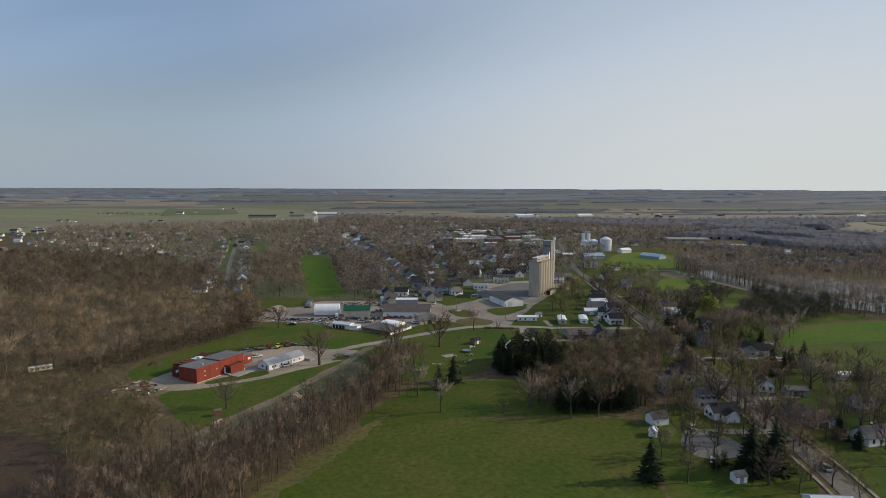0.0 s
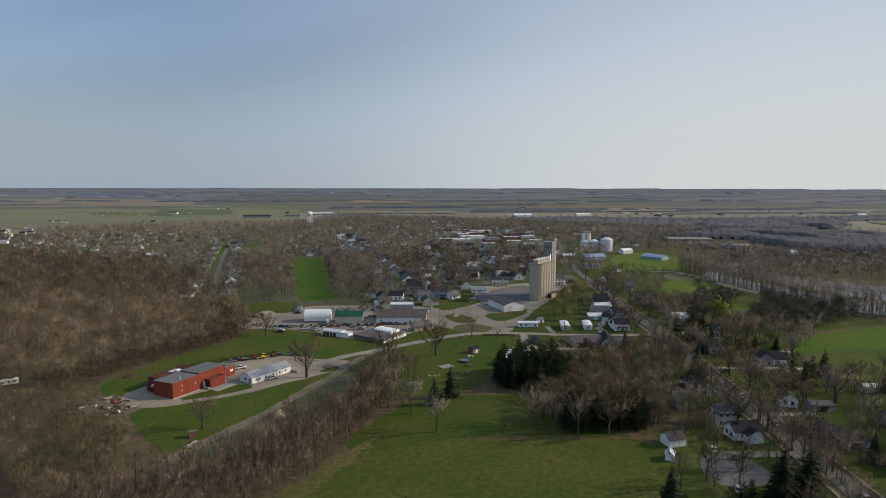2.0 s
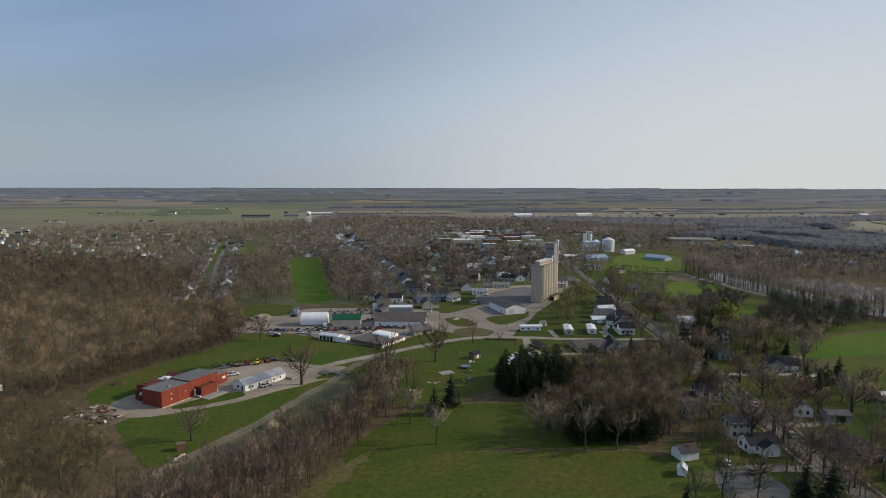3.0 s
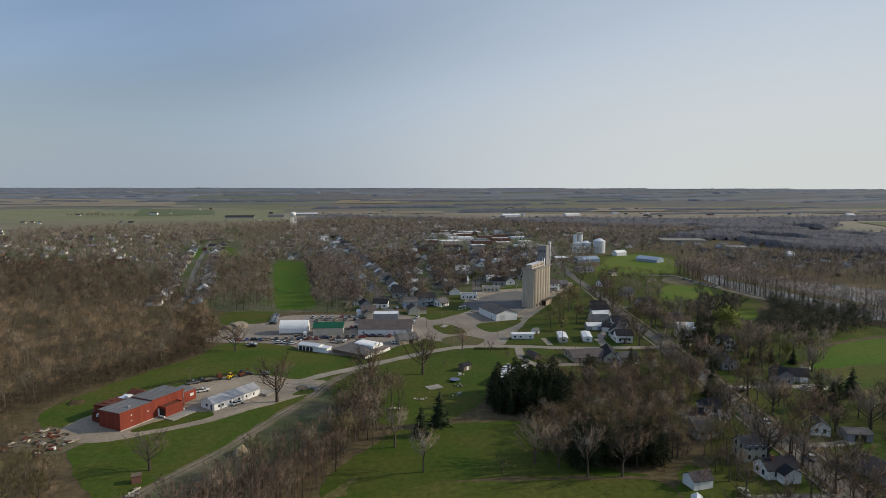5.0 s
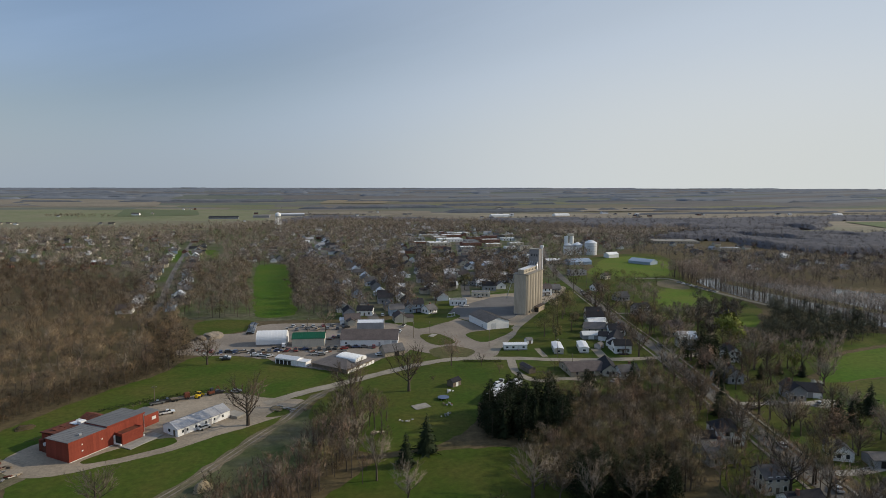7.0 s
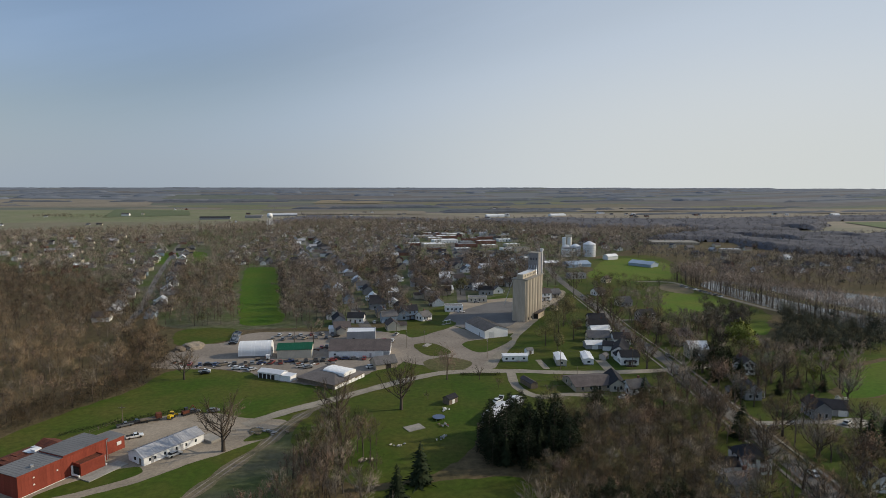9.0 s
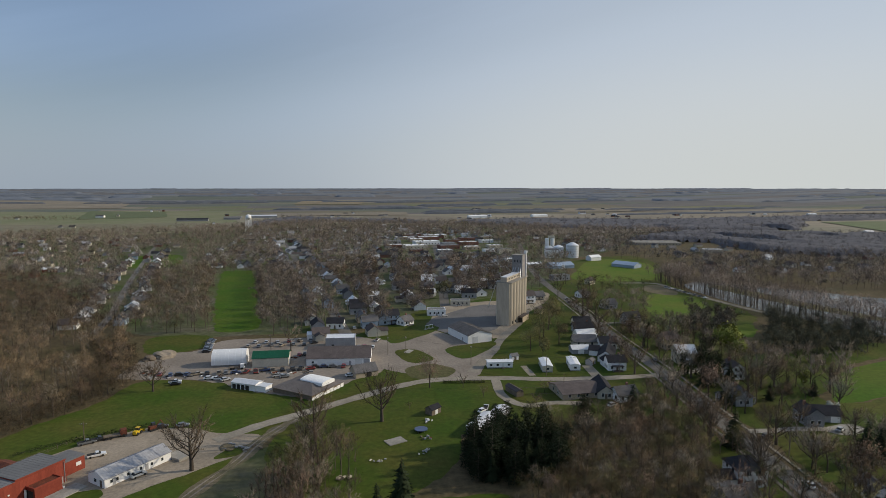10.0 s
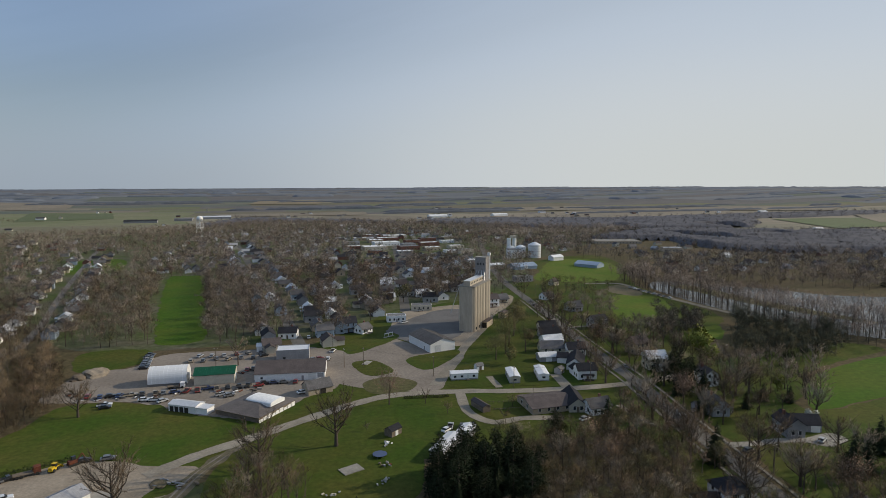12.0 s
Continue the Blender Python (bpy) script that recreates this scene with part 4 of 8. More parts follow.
def scatter(poly, gap, rng, avoid=(), tries=20000, most=5000):
    """Points at least gap apart inside an outline (grid of cells), clear of the outlines to avoid."""
    xs, ys = [p[0] for p in poly], [p[1] for p in poly]
    cells, out = {}, []
    for _ in range(tries):
        x, y = rng.uniform(min(xs), max(xs)), rng.uniform(min(ys), max(ys))
        if not inside(x, y, poly) or any(inside(x, y, a) for a in avoid):
            continue
        c = (int(x // gap), int(y // gap))
        if any(math.hypot(x - u, y - v) < gap for i in (-1, 0, 1) for j in (-1, 0, 1) for u, v in cells.get((c[0] + i, c[1] + j), ())):
            continue
        cells.setdefault(c, []).append((x, y))
        out.append((x, y))
        if len(out) >= most:
            break
    return out


def wood_stuff(name, spots, soups, material, label, smin=0.75, smax=1.2, seed=5, category="woods", bark="bark"):
    """Many trees nobody could count, as one mesh: twigs of one material, stems and limbs of another."""
    rng = np.random.default_rng(seed)
    arrays = []
    for wood, fine in soups:
        (v0, f0, n0), (v1, f1, n1) = wood.arrays(), fine.arrays()
        arrays.append((np.vstack([v0, v1]), np.vstack([f0, f1 + len(v0)]), np.vstack([n0, n1]), np.repeat([1, 0], [len(f0), len(f1)])))
    vs, fs, ns, slots, tones, k = [], [], [], [], [], 0
    for x, y in spots:
        v, f, n, slot = arrays[rng.integers(len(arrays))]
        a, s = rng.uniform(0, 6.28), rng.uniform(smin, smax)
        c, d = math.cos(a), math.sin(a)
        vs.append(np.column_stack([(v[:, 0] * c - v[:, 1] * d) * s + x, (v[:, 0] * d + v[:, 1] * c) * s + y, v[:, 2] * s * rng.uniform(0.9, 1.1) + ground_height(x, y)]))
        ns.append(np.column_stack([n[:, 0] * c - n[:, 1] * d, n[:, 0] * d + n[:, 1] * c, n[:, 2]]))
        fs.append(f + k)
        slots.append(slot)
        tones.append(np.full(len(v), rng.uniform(-0.36, 0.42)))
        k += len(v)
    me = tri_mesh(name, np.vstack(vs), np.vstack(fs), M[material], np.vstack(ns))
    me.materials.append(M[bark])
    me.polygons.foreach_set("material_index", np.concatenate(slots))
    me.attributes.new("tone", "FLOAT", "POINT").data.foreach_set("value", np.concatenate(tones))
    return tagged(new(name, me), label, category, kind="stuff")


# ---- buildings ----
def window(parent, side, u, z, w, h, L, D, depth=0.05, framed=True):
    """A framed pane on one wall of a box L by D: side f, b, l or r, u along the wall, z its sill."""
    s = {"f": (0, -1), "b": (0, 1), "l": (-1, 0), "r": (1, 0)}[side]

    def slab(w0, h0, a, b):
        z0, z1 = z + (h - h0) / 2, z + (h + h0) / 2
        if s[0] == 0:
            y = sorted((s[1] * (D / 2 + a), s[1] * (D / 2 + b)))
            return (u - w0 / 2, u + w0 / 2, y[0], y[1], z0, z1)
        x = sorted((s[0] * (L / 2 + a), s[0] * (L / 2 + b)))
        return (x[0], x[1], u - w0 / 2, u + w0 / 2, z0, z1)
    if not framed:
        part("window", boxed(slab(w, h, -0.05, depth)), M["glass"], parent)
        return
    frame_ob = part("window", boxed(slab(w + 0.2, h + 0.2, -0.05, depth)), M["trim"], parent)
    part("pane", boxed(slab(w, h, 0, depth + 0.02)), M["glass"], frame_ob)


def door(parent, side, u, w, h, L, D, material, name="door"):
    s = {"f": (0, -1), "b": (0, 1), "l": (-1, 0), "r": (1, 0)}[side]
    if s[0] == 0:
        y = sorted((s[1] * (D / 2 - 0.05), s[1] * (D / 2 + 0.06)))
        span = (u - w / 2, u + w / 2, y[0], y[1], 0, h)
    else:
        x = sorted((s[0] * (L / 2 - 0.05), s[0] * (L / 2 + 0.06)))
        span = (x[0], x[1], u - w / 2, u + w / 2, 0, h)
    return part(name, boxed(span), M[material], parent)


def gable(name, x, y, rz, L, D, eave, ridge, wall, roof, label, category, over=0.4, windows=(), doors=(), ribs=0, group="", chimney=False, hip=0.0, framed=True):
    """A building with its ridge along its length, walls closed up to the gables, and a roof with thickness and eaves."""
    ob = thing(name, x, y, rz, label=label, category=category, group=group)
    bm = bmesh.new()
    if hip:
        box(bm, -L / 2, L / 2, -D / 2, D / 2, 0, eave)
    else:
        prism(bm, [(-D / 2, 0), (D / 2, 0), (D / 2, eave), (0, ridge - 0.05), (-D / 2, eave)], "x", -L / 2, L / 2)
    part("wall", bm, M[wall], ob)
    slope = (ridge - eave) / (D / 2)
    e = eave - over * slope
    bm = bmesh.new()
    if hip:
        a, b = L / 2 + over, D / 2 + over
        lo = [bm.verts.new(p) for p in ((-a, -b, e), (a, -b, e), (a, b, e), (-a, b, e))]
        tp = [bm.verts.new(p) for p in ((-L / 2 + hip, 0, ridge), (L / 2 - hip, 0, ridge))]
        for f in ((lo[0], lo[1], tp[1], tp[0]), (lo[1], lo[2], tp[1]), (lo[2], lo[3], tp[0], tp[1]), (lo[3], lo[0], tp[0]), (lo[3], lo[2], lo[1], lo[0])):
            bm.faces.new(f)
    else:
        d = D / 2 + over
        prism(bm, [(-d, e), (0, ridge), (d, e), (d, e + 0.16), (0, ridge + 0.18), (-d, e + 0.16)], "x", -L / 2 - over, L / 2 + over)
    roof_ob = part("roof", bm, M[roof], ob)
    if chimney:
        part("chimney", boxed((L * 0.2 - 0.4, L * 0.2 + 0.4, 0.4, 1.2, eave, ridge + 0.9)), M["brick"], roof_ob)
    if ribs:
        d = D / 2 + over
        first = None
        for i in range(ribs):
            u = -L / 2 + L * (i + 0.5) / ribs
            if first is None:
                bm = bmesh.new()
                prism(bm, [(-d, e + 0.16), (0, ridge + 0.18), (d, e + 0.16), (d, e + 0.21), (0, ridge + 0.23), (-d, e + 0.21)], "x", -0.04, 0.04)
                first = part("rib", bm, M[roof], roof_ob)
                first.location.x = u
            else:
                o = new("rib", first.data)
                o.parent, o.location.x = roof_ob, u
    for w in windows:
        window(ob, *w, L, D, framed=framed)
    for d in doors:
        door(ob, *d[:4], L, D, d[4], d[5] if len(d) > 5 else "door")
    return ob


def flat(name, x, y, rz, L, D, H, wall, roof, label, category, windows=(), doors=(), parapet=0.4, units=0, group=""):
    """A flat-roofed block with a parapet and, where seen, rooftop units."""
    ob = thing(name, x, y, rz, label=label, category=category, group=group)
    bm = boxed((-L / 2, L / 2, -D / 2, D / 2, 0, H))
    part("wall", bm, M[wall], ob)
    t = 0.3
    part("parapet", boxed((-L / 2, L / 2, -D / 2, -D / 2 + t, H, H + parapet), (-L / 2, L / 2, D / 2 - t, D / 2, H, H + parapet),
                          (-L / 2, -L / 2 + t, -D / 2 + t, D / 2 - t, H, H + parapet), (L / 2 - t, L / 2, -D / 2 + t, D / 2 - t, H, H + parapet)), M[wall], ob)
    part("roof", boxed((-L / 2 + t, L / 2 - t, -D / 2 + t, D / 2 - t, H + 0.01, H + 0.12)), M[roof], ob)
    for i in range(units):
        u = -L / 2 + L * (i + 1) / (units + 1)
        part("roof_unit", boxed((u - 0.9, u + 0.9, -0.8, 0.8, H + 0.12, H + 1.2)), M["steel"], ob)
    for w in windows:
        window(ob, *w, L, D, framed=False)
    for d in doors:
        door(ob, *d[:4], L, D, d[4], d[5] if len(d) > 5 else "door")
    return ob


def rows_of_windows(side, length, n, storeys, w=1.0, h=1.4, first=1.0, floor=2.8):
    return [(side, -length / 2 + length * (i + 0.5) / n, first + floor * s, w, h) for s in range(storeys) for i in range(n)]


def house(x, y, rz, L, D, storeys, wall, roof, label, porch=True, chimney=True, ell=None, group="houses of the town", category="house", far=False):
    """A timber house: gabled body, windows on every side, door, porch and, where it has one, a wing across."""
    eave = 2.7 * storeys + 0.3
    storeys = int(storeys + 0.4)
    ridge = eave + D * 0.36
    wins = rows_of_windows("f", L * 0.9, 3, storeys) + rows_of_windows("b", L * 0.9, 2, storeys) + rows_of_windows("l", D * 0.8, 2, storeys) + rows_of_windows("r", D * 0.8, 2, storeys)
    if far:
        wins = rows_of_windows("f", L * 0.9, 2, storeys, 1.2) + rows_of_windows("l", D * 0.8, 1, 1, 1.2)
    wins = [w for w in wins if not (w[0] == "f" and w[2] < 2 and abs(w[1]) < 0.6)]
    ob = gable("house", x, y, rz, L, D, eave, ridge, wall, roof, label, category, 0.45, wins, [("f", 0.0, 1.0, 2.1, "wood")], group=group, chimney=chimney, framed=not far)
    if porch:
        p = part("porch", boxed((-L * 0.28, L * 0.28, -D / 2 - 2.0, -D / 2, 0, 0.35), (-L * 0.3, L * 0.3, -D / 2 - 2.3, -D / 2, 2.5, 2.68)), M[roof], ob)
        for u in (-0.26, 0.26):
            part("post", boxed((L * u - 0.08, L * u + 0.08, -D / 2 - 1.95, -D / 2 - 1.8, 0.35, 2.5)), M["trim"], p)
    if ell:
        w, d, off = ell
        bm = bmesh.new()
        e2 = 2.9
        prism(bm, [(off - w / 2, 0), (off + w / 2, 0), (off + w / 2, e2), (off, e2 + w * 0.3), (off - w / 2, e2)], "y", D / 2, D / 2 + d)
        wing = part("wing", bm, M[wall], ob)
        bm = bmesh.new()
        h = w / 2 + 0.4
        prism(bm, [(off - h, e2 - 0.2), (off, e2 + w * 0.3), (off + h, e2 - 0.2), (off + h, e2 - 0.02), (off, e2 + w * 0.3 + 0.18), (off - h, e2 - 0.02)], "y", D / 2 - 0.2, D / 2 + d + 0.4)
        part("wing_roof", bm, M[roof], wing)
    return ob


def red_works():
    L, D, H = 26.5, 11.0, 6.3
    mid = -0.6                                        # the two blocks of the building meet here; the further one is a little taller
    ob = thing("warehouse", -88.2, 156.2, 58, label="red steel-clad warehouse with a low grey metal roof", category="warehouse")
    bm = bmesh.new()
    prism(bm, [(-D / 2, 0), (D / 2, 0), (D / 2, H - 0.35), (-D / 2, H)], "x", -L / 2, mid)
    prism(bm, [(-D / 2 - 0.02, 0), (D / 2, 0), (D / 2, H + 0.15), (-D / 2 - 0.02, H + 0.5)], "x", mid, L / 2)
    wall = part("wall", bm, M["red"], ob)
    front = end = None
    for i in range(27):
        u = -L / 2 + L * (i + 0.5) / 27
        if front is None:
            front = part("panel", boxed((-0.482, 0.482, -0.012, 0.012, 0.1, H - 0.12)), M["red"], wall)
            front.location = (u, -D / 2 - 0.035, 0)
        else:
            o = new("panel", front.data)
            o.parent, o.location = wall, (u, -D / 2 - 0.035, 0)
    for i in range(11):
        v = -D / 2 + D * (i + 0.5) / 11
        if end is None:
            end = part("panel", boxed((-0.012, 0.012, -0.492, 0.492, 0.1, H - 0.45)), M["red"], wall)
            end.location = (-L / 2 - 0.013, v, 0)
        else:
            o = new("panel", end.data)
            o.parent, o.location = wall, (-L / 2 - 0.013, v, 0)
    d = D / 2 + 0.2
    for x0, x1, z, n in ((-L / 2 - 0.2, mid, H, 13), (mid, L / 2 + 0.2, H + 0.5, 13)):
        bm = bmesh.new()
        prism(bm, [(-d, z + 0.01), (d, z - 0.36), (d, z - 0.2), (-d, z + 0.17)], "x", x0, x1)
        roof = part("roof", bm, M["metalroof"], ob)
        seam = None
        for i in range(n):
            u = x0 + (x1 - x0) * (i + 0.5) / n
            if seam is None:
                bm = bmesh.new()
                prism(bm, [(-d, z + 0.17), (d, z - 0.2), (d, z - 0.16), (-d, z + 0.21)], "x", -0.05, 0.05)
                seam = part("seam", bm, M["metalroof"], roof)
                seam.location.x = u
            else:
                o = new("seam", seam.data)
                o.parent, o.location.x = roof, u
        part("eave_trim", boxed((x0, x1, -d - 0.04, -d, z - 0.12, z + 0.18)), M["red"], roof, "red trim along the eave")
    part("roof_vent", boxed((-8.3, -7.5, -3.4, -2.7, H - 0.1, H + 0.75)), M["steel"], ob, "white rooftop vent box")
    # low annex at the far end, with its dark flat roof
    annex = part("annex", boxed((L / 2, L / 2 + 8, -D / 2 + 3.0, D / 2 - 1, 0, 4.2)), M["red"], ob)
    part("annex_roof", boxed((L / 2 - 0.02, L / 2 + 8.2, -D / 2 + 2.8, D / 2 - 0.8, 4.2, 4.45)), M["metalroof"], annex)
    part("sign", boxed((L / 2 + 5.2, L / 2 + 6.8, -D / 2 + 2.9, -D / 2 + 3.0, 1.8, 2.9)), M["trim"], annex, "white blank sign board")
    # loading dock in front
    dock = part("loading_dock", boxed((2.0, 9.6, -D / 2 - 3.6, -D / 2, 0, 3.7)), M["red"], ob)
    part("dock_rim", boxed((1.9, 9.7, -D / 2 - 3.7, -D / 2 - 3.4, 3.7, 4.05), (1.9, 2.2, -D / 2 - 3.4, -D / 2, 3.7, 4.05), (9.4, 9.7, -D / 2 - 3.4, -D / 2, 3.7, 4.05)), M["red"], dock)
    part("dock_roof", boxed((2.2, 9.4, -D / 2 - 3.4, -D / 2, 3.71, 3.8)), M["rust"], dock, "rusty brown dock roof")
    # near-black panel on the wall imitates the shade inside the doorway
    part("dock_mouth", boxed((1.9, 2.0, -D / 2 - 3.0, -D / 2 - 0.5, 0.3, 3.0)), M["dark"], dock, "dark panel standing for the shaded dock doorway")
    for x in (1.5, 10.0):
        bm = bmesh.new()
        tube(bm, (x, -D / 2 - 0.5, 3.2), (x, -D / 2 - 0.5, 0.5), 0.3, 0.3)
        tube(bm, (x, -D / 2 - 0.5, 0.6), (x, -D / 2 - 3.6, 0.6), 0.3, 0.3)
        part("duct", bm, M["trim"], dock, "white round duct")
    part("apron", boxed((1.0, 13.5, -D / 2 - 8.5, -D / 2 - 3.6, 0.02, 0.35)), M["concrete"], ob, "raised grey concrete slab")
    part("door", boxed((11.3, 12.3, -D / 2 - 0.12, -D / 2, 0, 2.1)), M["grey"], ob)
    for u, z in ((-9, 4.2), (-9, 2.2), (-2.5, 3.4)):
        part("wall_lamp", boxed((u - 0.22, u + 0.22, -D / 2 - 0.22, -D / 2 - 0.05, z, z + 0.35)), M["trim"], ob)
    part("base_trim", boxed((-L / 2, 1.8, -D / 2 - 0.14, -D / 2 - 0.06, 0.0, 0.22)), M["trim"], ob, "pale strip along the wall's foot")
    part("downpipe", boxed((L / 2 - 0.5, L / 2 - 0.35, -D / 2 - 0.2, -D / 2 - 0.05, 0, H)), M["steel"], ob)
    # sheds built on at the back
    shed = part("back_shed", boxed((-9, 2, D / 2, D / 2 + 9, 0, 4.6)), M["red"], ob)
    bm = bmesh.new()
    prism(bm, [(D / 2, 5.6), (D / 2 + 9.4, 4.6), (D / 2 + 9.4, 4.8), (D / 2, 5.8)], "x", -9.4, 2.4)
    part("shed_roof", bm, M["rust"], shed, "rust-red sloping shed roof")
    for k in range(4):
        part("roof_sheet", boxed((-7.4 + k * 2.9, -4.8 + k * 2.9, D / 2 + 3.0 + 0.8 * (k % 2), D / 2 + 6.4 + 0.8 * (k % 2), 5.35 - 0.1 * (k % 2), 5.5)), M["palemetal" if k > 1 else "rust"], shed)
    shed = part("back_shed", boxed((2.2, 8.5, D / 2, D / 2 + 7, 0, 5.0)), M["red"], ob)
    bm = bmesh.new()
    prism(bm, [(1.8, 5.0), (5.3, 6.6), (8.9, 5.0), (8.9, 5.2), (5.3, 6.8), (1.8, 5.2)], "y", D / 2 + 0.3, D / 2 + 7.4)
    part("shed_roof", bm, M["rust"], shed, "rust-red gabled shed roof")
    part("gable_trim", boxed((3.6, 7.0, D / 2 + 0.1, D / 2 + 0.28, 5.0, 5.5)), M["trim"], shed)
    part("roof_box", boxed((-1.2, 0.8, D / 2 + 1.0, D / 2 + 3.0, 5.3, 6.6)), M["white"], shed, "white boxed roof unit")
    part("tank", tube(bmesh.new(), (-10.8, D / 2 + 6, 0), (-10.8, D / 2 + 6, 3.6), 0.9, 0.9, 14), M["rust"], ob, "rust-red upright tank")
    part("drum", tube(bmesh.new(), (-11.6, D / 2 + 3.6, 2.6), (-9.8, D / 2 + 3.6, 2.6), 0.6, 0.6, 14), M["palemetal"], ob, "pale steel drum on a rusty rack")
    part("rack", boxed((-11.8, -9.6, D / 2 + 2.6, D / 2 + 4.6, 0, 2.0)), M["rust"], ob)


red_works()


def white_stable():
    L, D = 21.0, 8.0
    wins = [("f", u, 1.0, 0.7, 0.9) for u in (-8.5, -6.8, -3.5, 0.5, 4.0, 7.5)] + [("l", 0.5, 1.0, 1.2, 1.0)]
    gable("workshop", -60.4, 168.9, 51, L, D, 2.7, 4.3, "white", "greyroof", "long white workshop with a pale metal roof", "workshop", 0.3, wins,
          [("f", -7.7, 1.0, 2.1, "grey"), ("l", -2.2, 1.0, 2.1, "wood"), ("f", 2.4, 1.0, 2.1, "grey")], ribs=24)
    s = thing("concrete_slab", -49.5, 176.2, 51, label="low pale concrete slab beside the workshop", category="slab")
    part("slab", boxed((-2, 2, -4, 2.5, 0.0, 0.9)), M["concrete"], s)


white_stable()


def arch_shed():
    ob = thing("arch_shed", -51.5, 277.5, 0, label="white ribbed arch storage shed", category="shed")
    L, R, Hh = 15.5, 5.2, 7.2
    arc = [(-R, 0)] + [(-R * math.cos(a), 2.6 + (Hh - 2.6) * math.sin(a)) for a in [math.pi * i / 18 for i in range(19)]] + [(R, 0)]
    part("shell", prism(bmesh.new(), arc, "x", -L / 2, L / 2), M["fabric"], ob)
    rim = [(-R - 0.05, 0)] + [(-(R + 0.05) * math.cos(a), 2.6 + (Hh - 2.55) * math.sin(a)) for a in [math.pi * i / 18 for i in range(19)]] + [(R + 0.05, 0)]
    for i in range(11):
        u = -L / 2 + i * L / 10
        part("hoop", prism(bmesh.new(), rim, "x", u - 0.05, u + 0.05), M["fabric"], ob)
    part("skirt", boxed((-L / 2 - 0.05, L / 2 + 0.05, -R - 0.16, -R, 0, 1.0)), M["metalroof"], ob, "grey lower wall band")


arch_shed()
gable("storage_shed", -32, 274.5, 0, 16.5, 10.5, 4.4, 6.4, "cream", "greenroof", "cream steel shed with a dark green roof", "shed", 0.35,
      doors=[("r", 0, 3.6, 3.4, "trim", "overhead_door")], ribs=18)
gable("warehouse", 0.3, 275.5, -5, 30, 17, 3.5, 7.0, "white", "shingle_brown", "long white shed with a dark brown roof", "warehouse", 0.4,
      [("f", -12, 1.2, 1.0, 0.9)], [("f", 9.5, 3.2, 2.9, "trim", "overhead_door"), ("f", 13.2, 2.6, 2.9, "grey", "overhead_door"), ("f", 5.5, 1.0, 2.1, "grey")])
flat("workshop", 0.5, 302, -3, 15.5, 10, 5.2, "grey", "palemetal", "grey block workshop with a flat pale roof", "workshop", [("f", -4, 1.2, 1.2, 1.0)], [("f", 4, 3.2, 3.4, "grey", "overhead_door")])
gable("outbuilding", -14, 320, -4, 8, 5, 2.8, 4.0, "white", "palemetal", "small white shed with a pale roof", "shed", 0.3, doors=[("f", 0, 2.4, 2.2, "grey", "overhead_door")])


def timber_hall():
    L, D = 21, 20
    ob = gable("storage_hall", -12.3, 235, -38, L, D, 2.2, 4.3, "wood", "hallroof", "wide low hall with a grey roof and one white wall", "hall", 0.5, hip=8.5)
    part("front_gutter", boxed((-L / 2, L / 2, -D / 2 - 0.6, -D / 2 - 0.45, 2.0, 2.1)), M["wood"], ob)
    for k in range(9):
        v = -D / 2 + D * (k + 0.5) / 9
        part("wall_panel", boxed((L / 2, L / 2 + 0.12, v - 1.0, v + 0.9, 0, 1.1 + 0.25 * (k % 3))), M["white"], ob, "peeling white wall panel")
    arc = [(-4.0, 3.0)] + [(-4.0 * math.cos(a), 4.1 + 0.8 * math.sin(a)) for a in [math.pi * i / 10 for i in range(11)]] + [(4.0, 3.0)]
    bm = prism(bmesh.new(), arc, "x", -3.0, 9.0)
    bmesh.ops.translate(bm, vec=(0, 2.0, 0), verts=bm.verts[:])
    part("raised_roof", bm, M["membrane"], ob, "white curved roof strip")


timber_hall()


def garage_row():
    ob = gable("garage_row", -38, 240.5, -29, 12, 5.5, 2.7, 3.5, "white", "palemetal", "white garage row with dark panels for shaded bays", "garage", 0.25,
               doors=[("f", u, 1.7, 2.1, "dark", "bay") for u in (-4.6, -2.4, -0.2, 2.0)])
    a = part("lean_to", boxed((6, 11, -2.5, 1.8, 0, 2.4)), M["white"], ob)
    part("lean_to_roof", boxed((5.9, 11.3, -2.8, 2.0, 2.4, 2.55)), M["palemetal"], a)


garage_row()
gable("shed", 11, 250.5, 20, 10.5, 8, 2.5, 5.2, "tan", "shingle", "small grey-roofed shed beside the lane", "shed", 0.3, doors=[("f", 1, 2.4, 2.2, "dark", "bay")])
gable("storage_shed", 71.7, 309, 106, 25, 14.5, 4.4, 6.8, "white", "shingle", "white steel shed with a grey roof", "shed", 0.35,
      doors=[("l", 3, 3.4, 3.6, "palemetal", "overhead_door"), ("b", -6, 1.0, 2.1, "grey")], ribs=26)


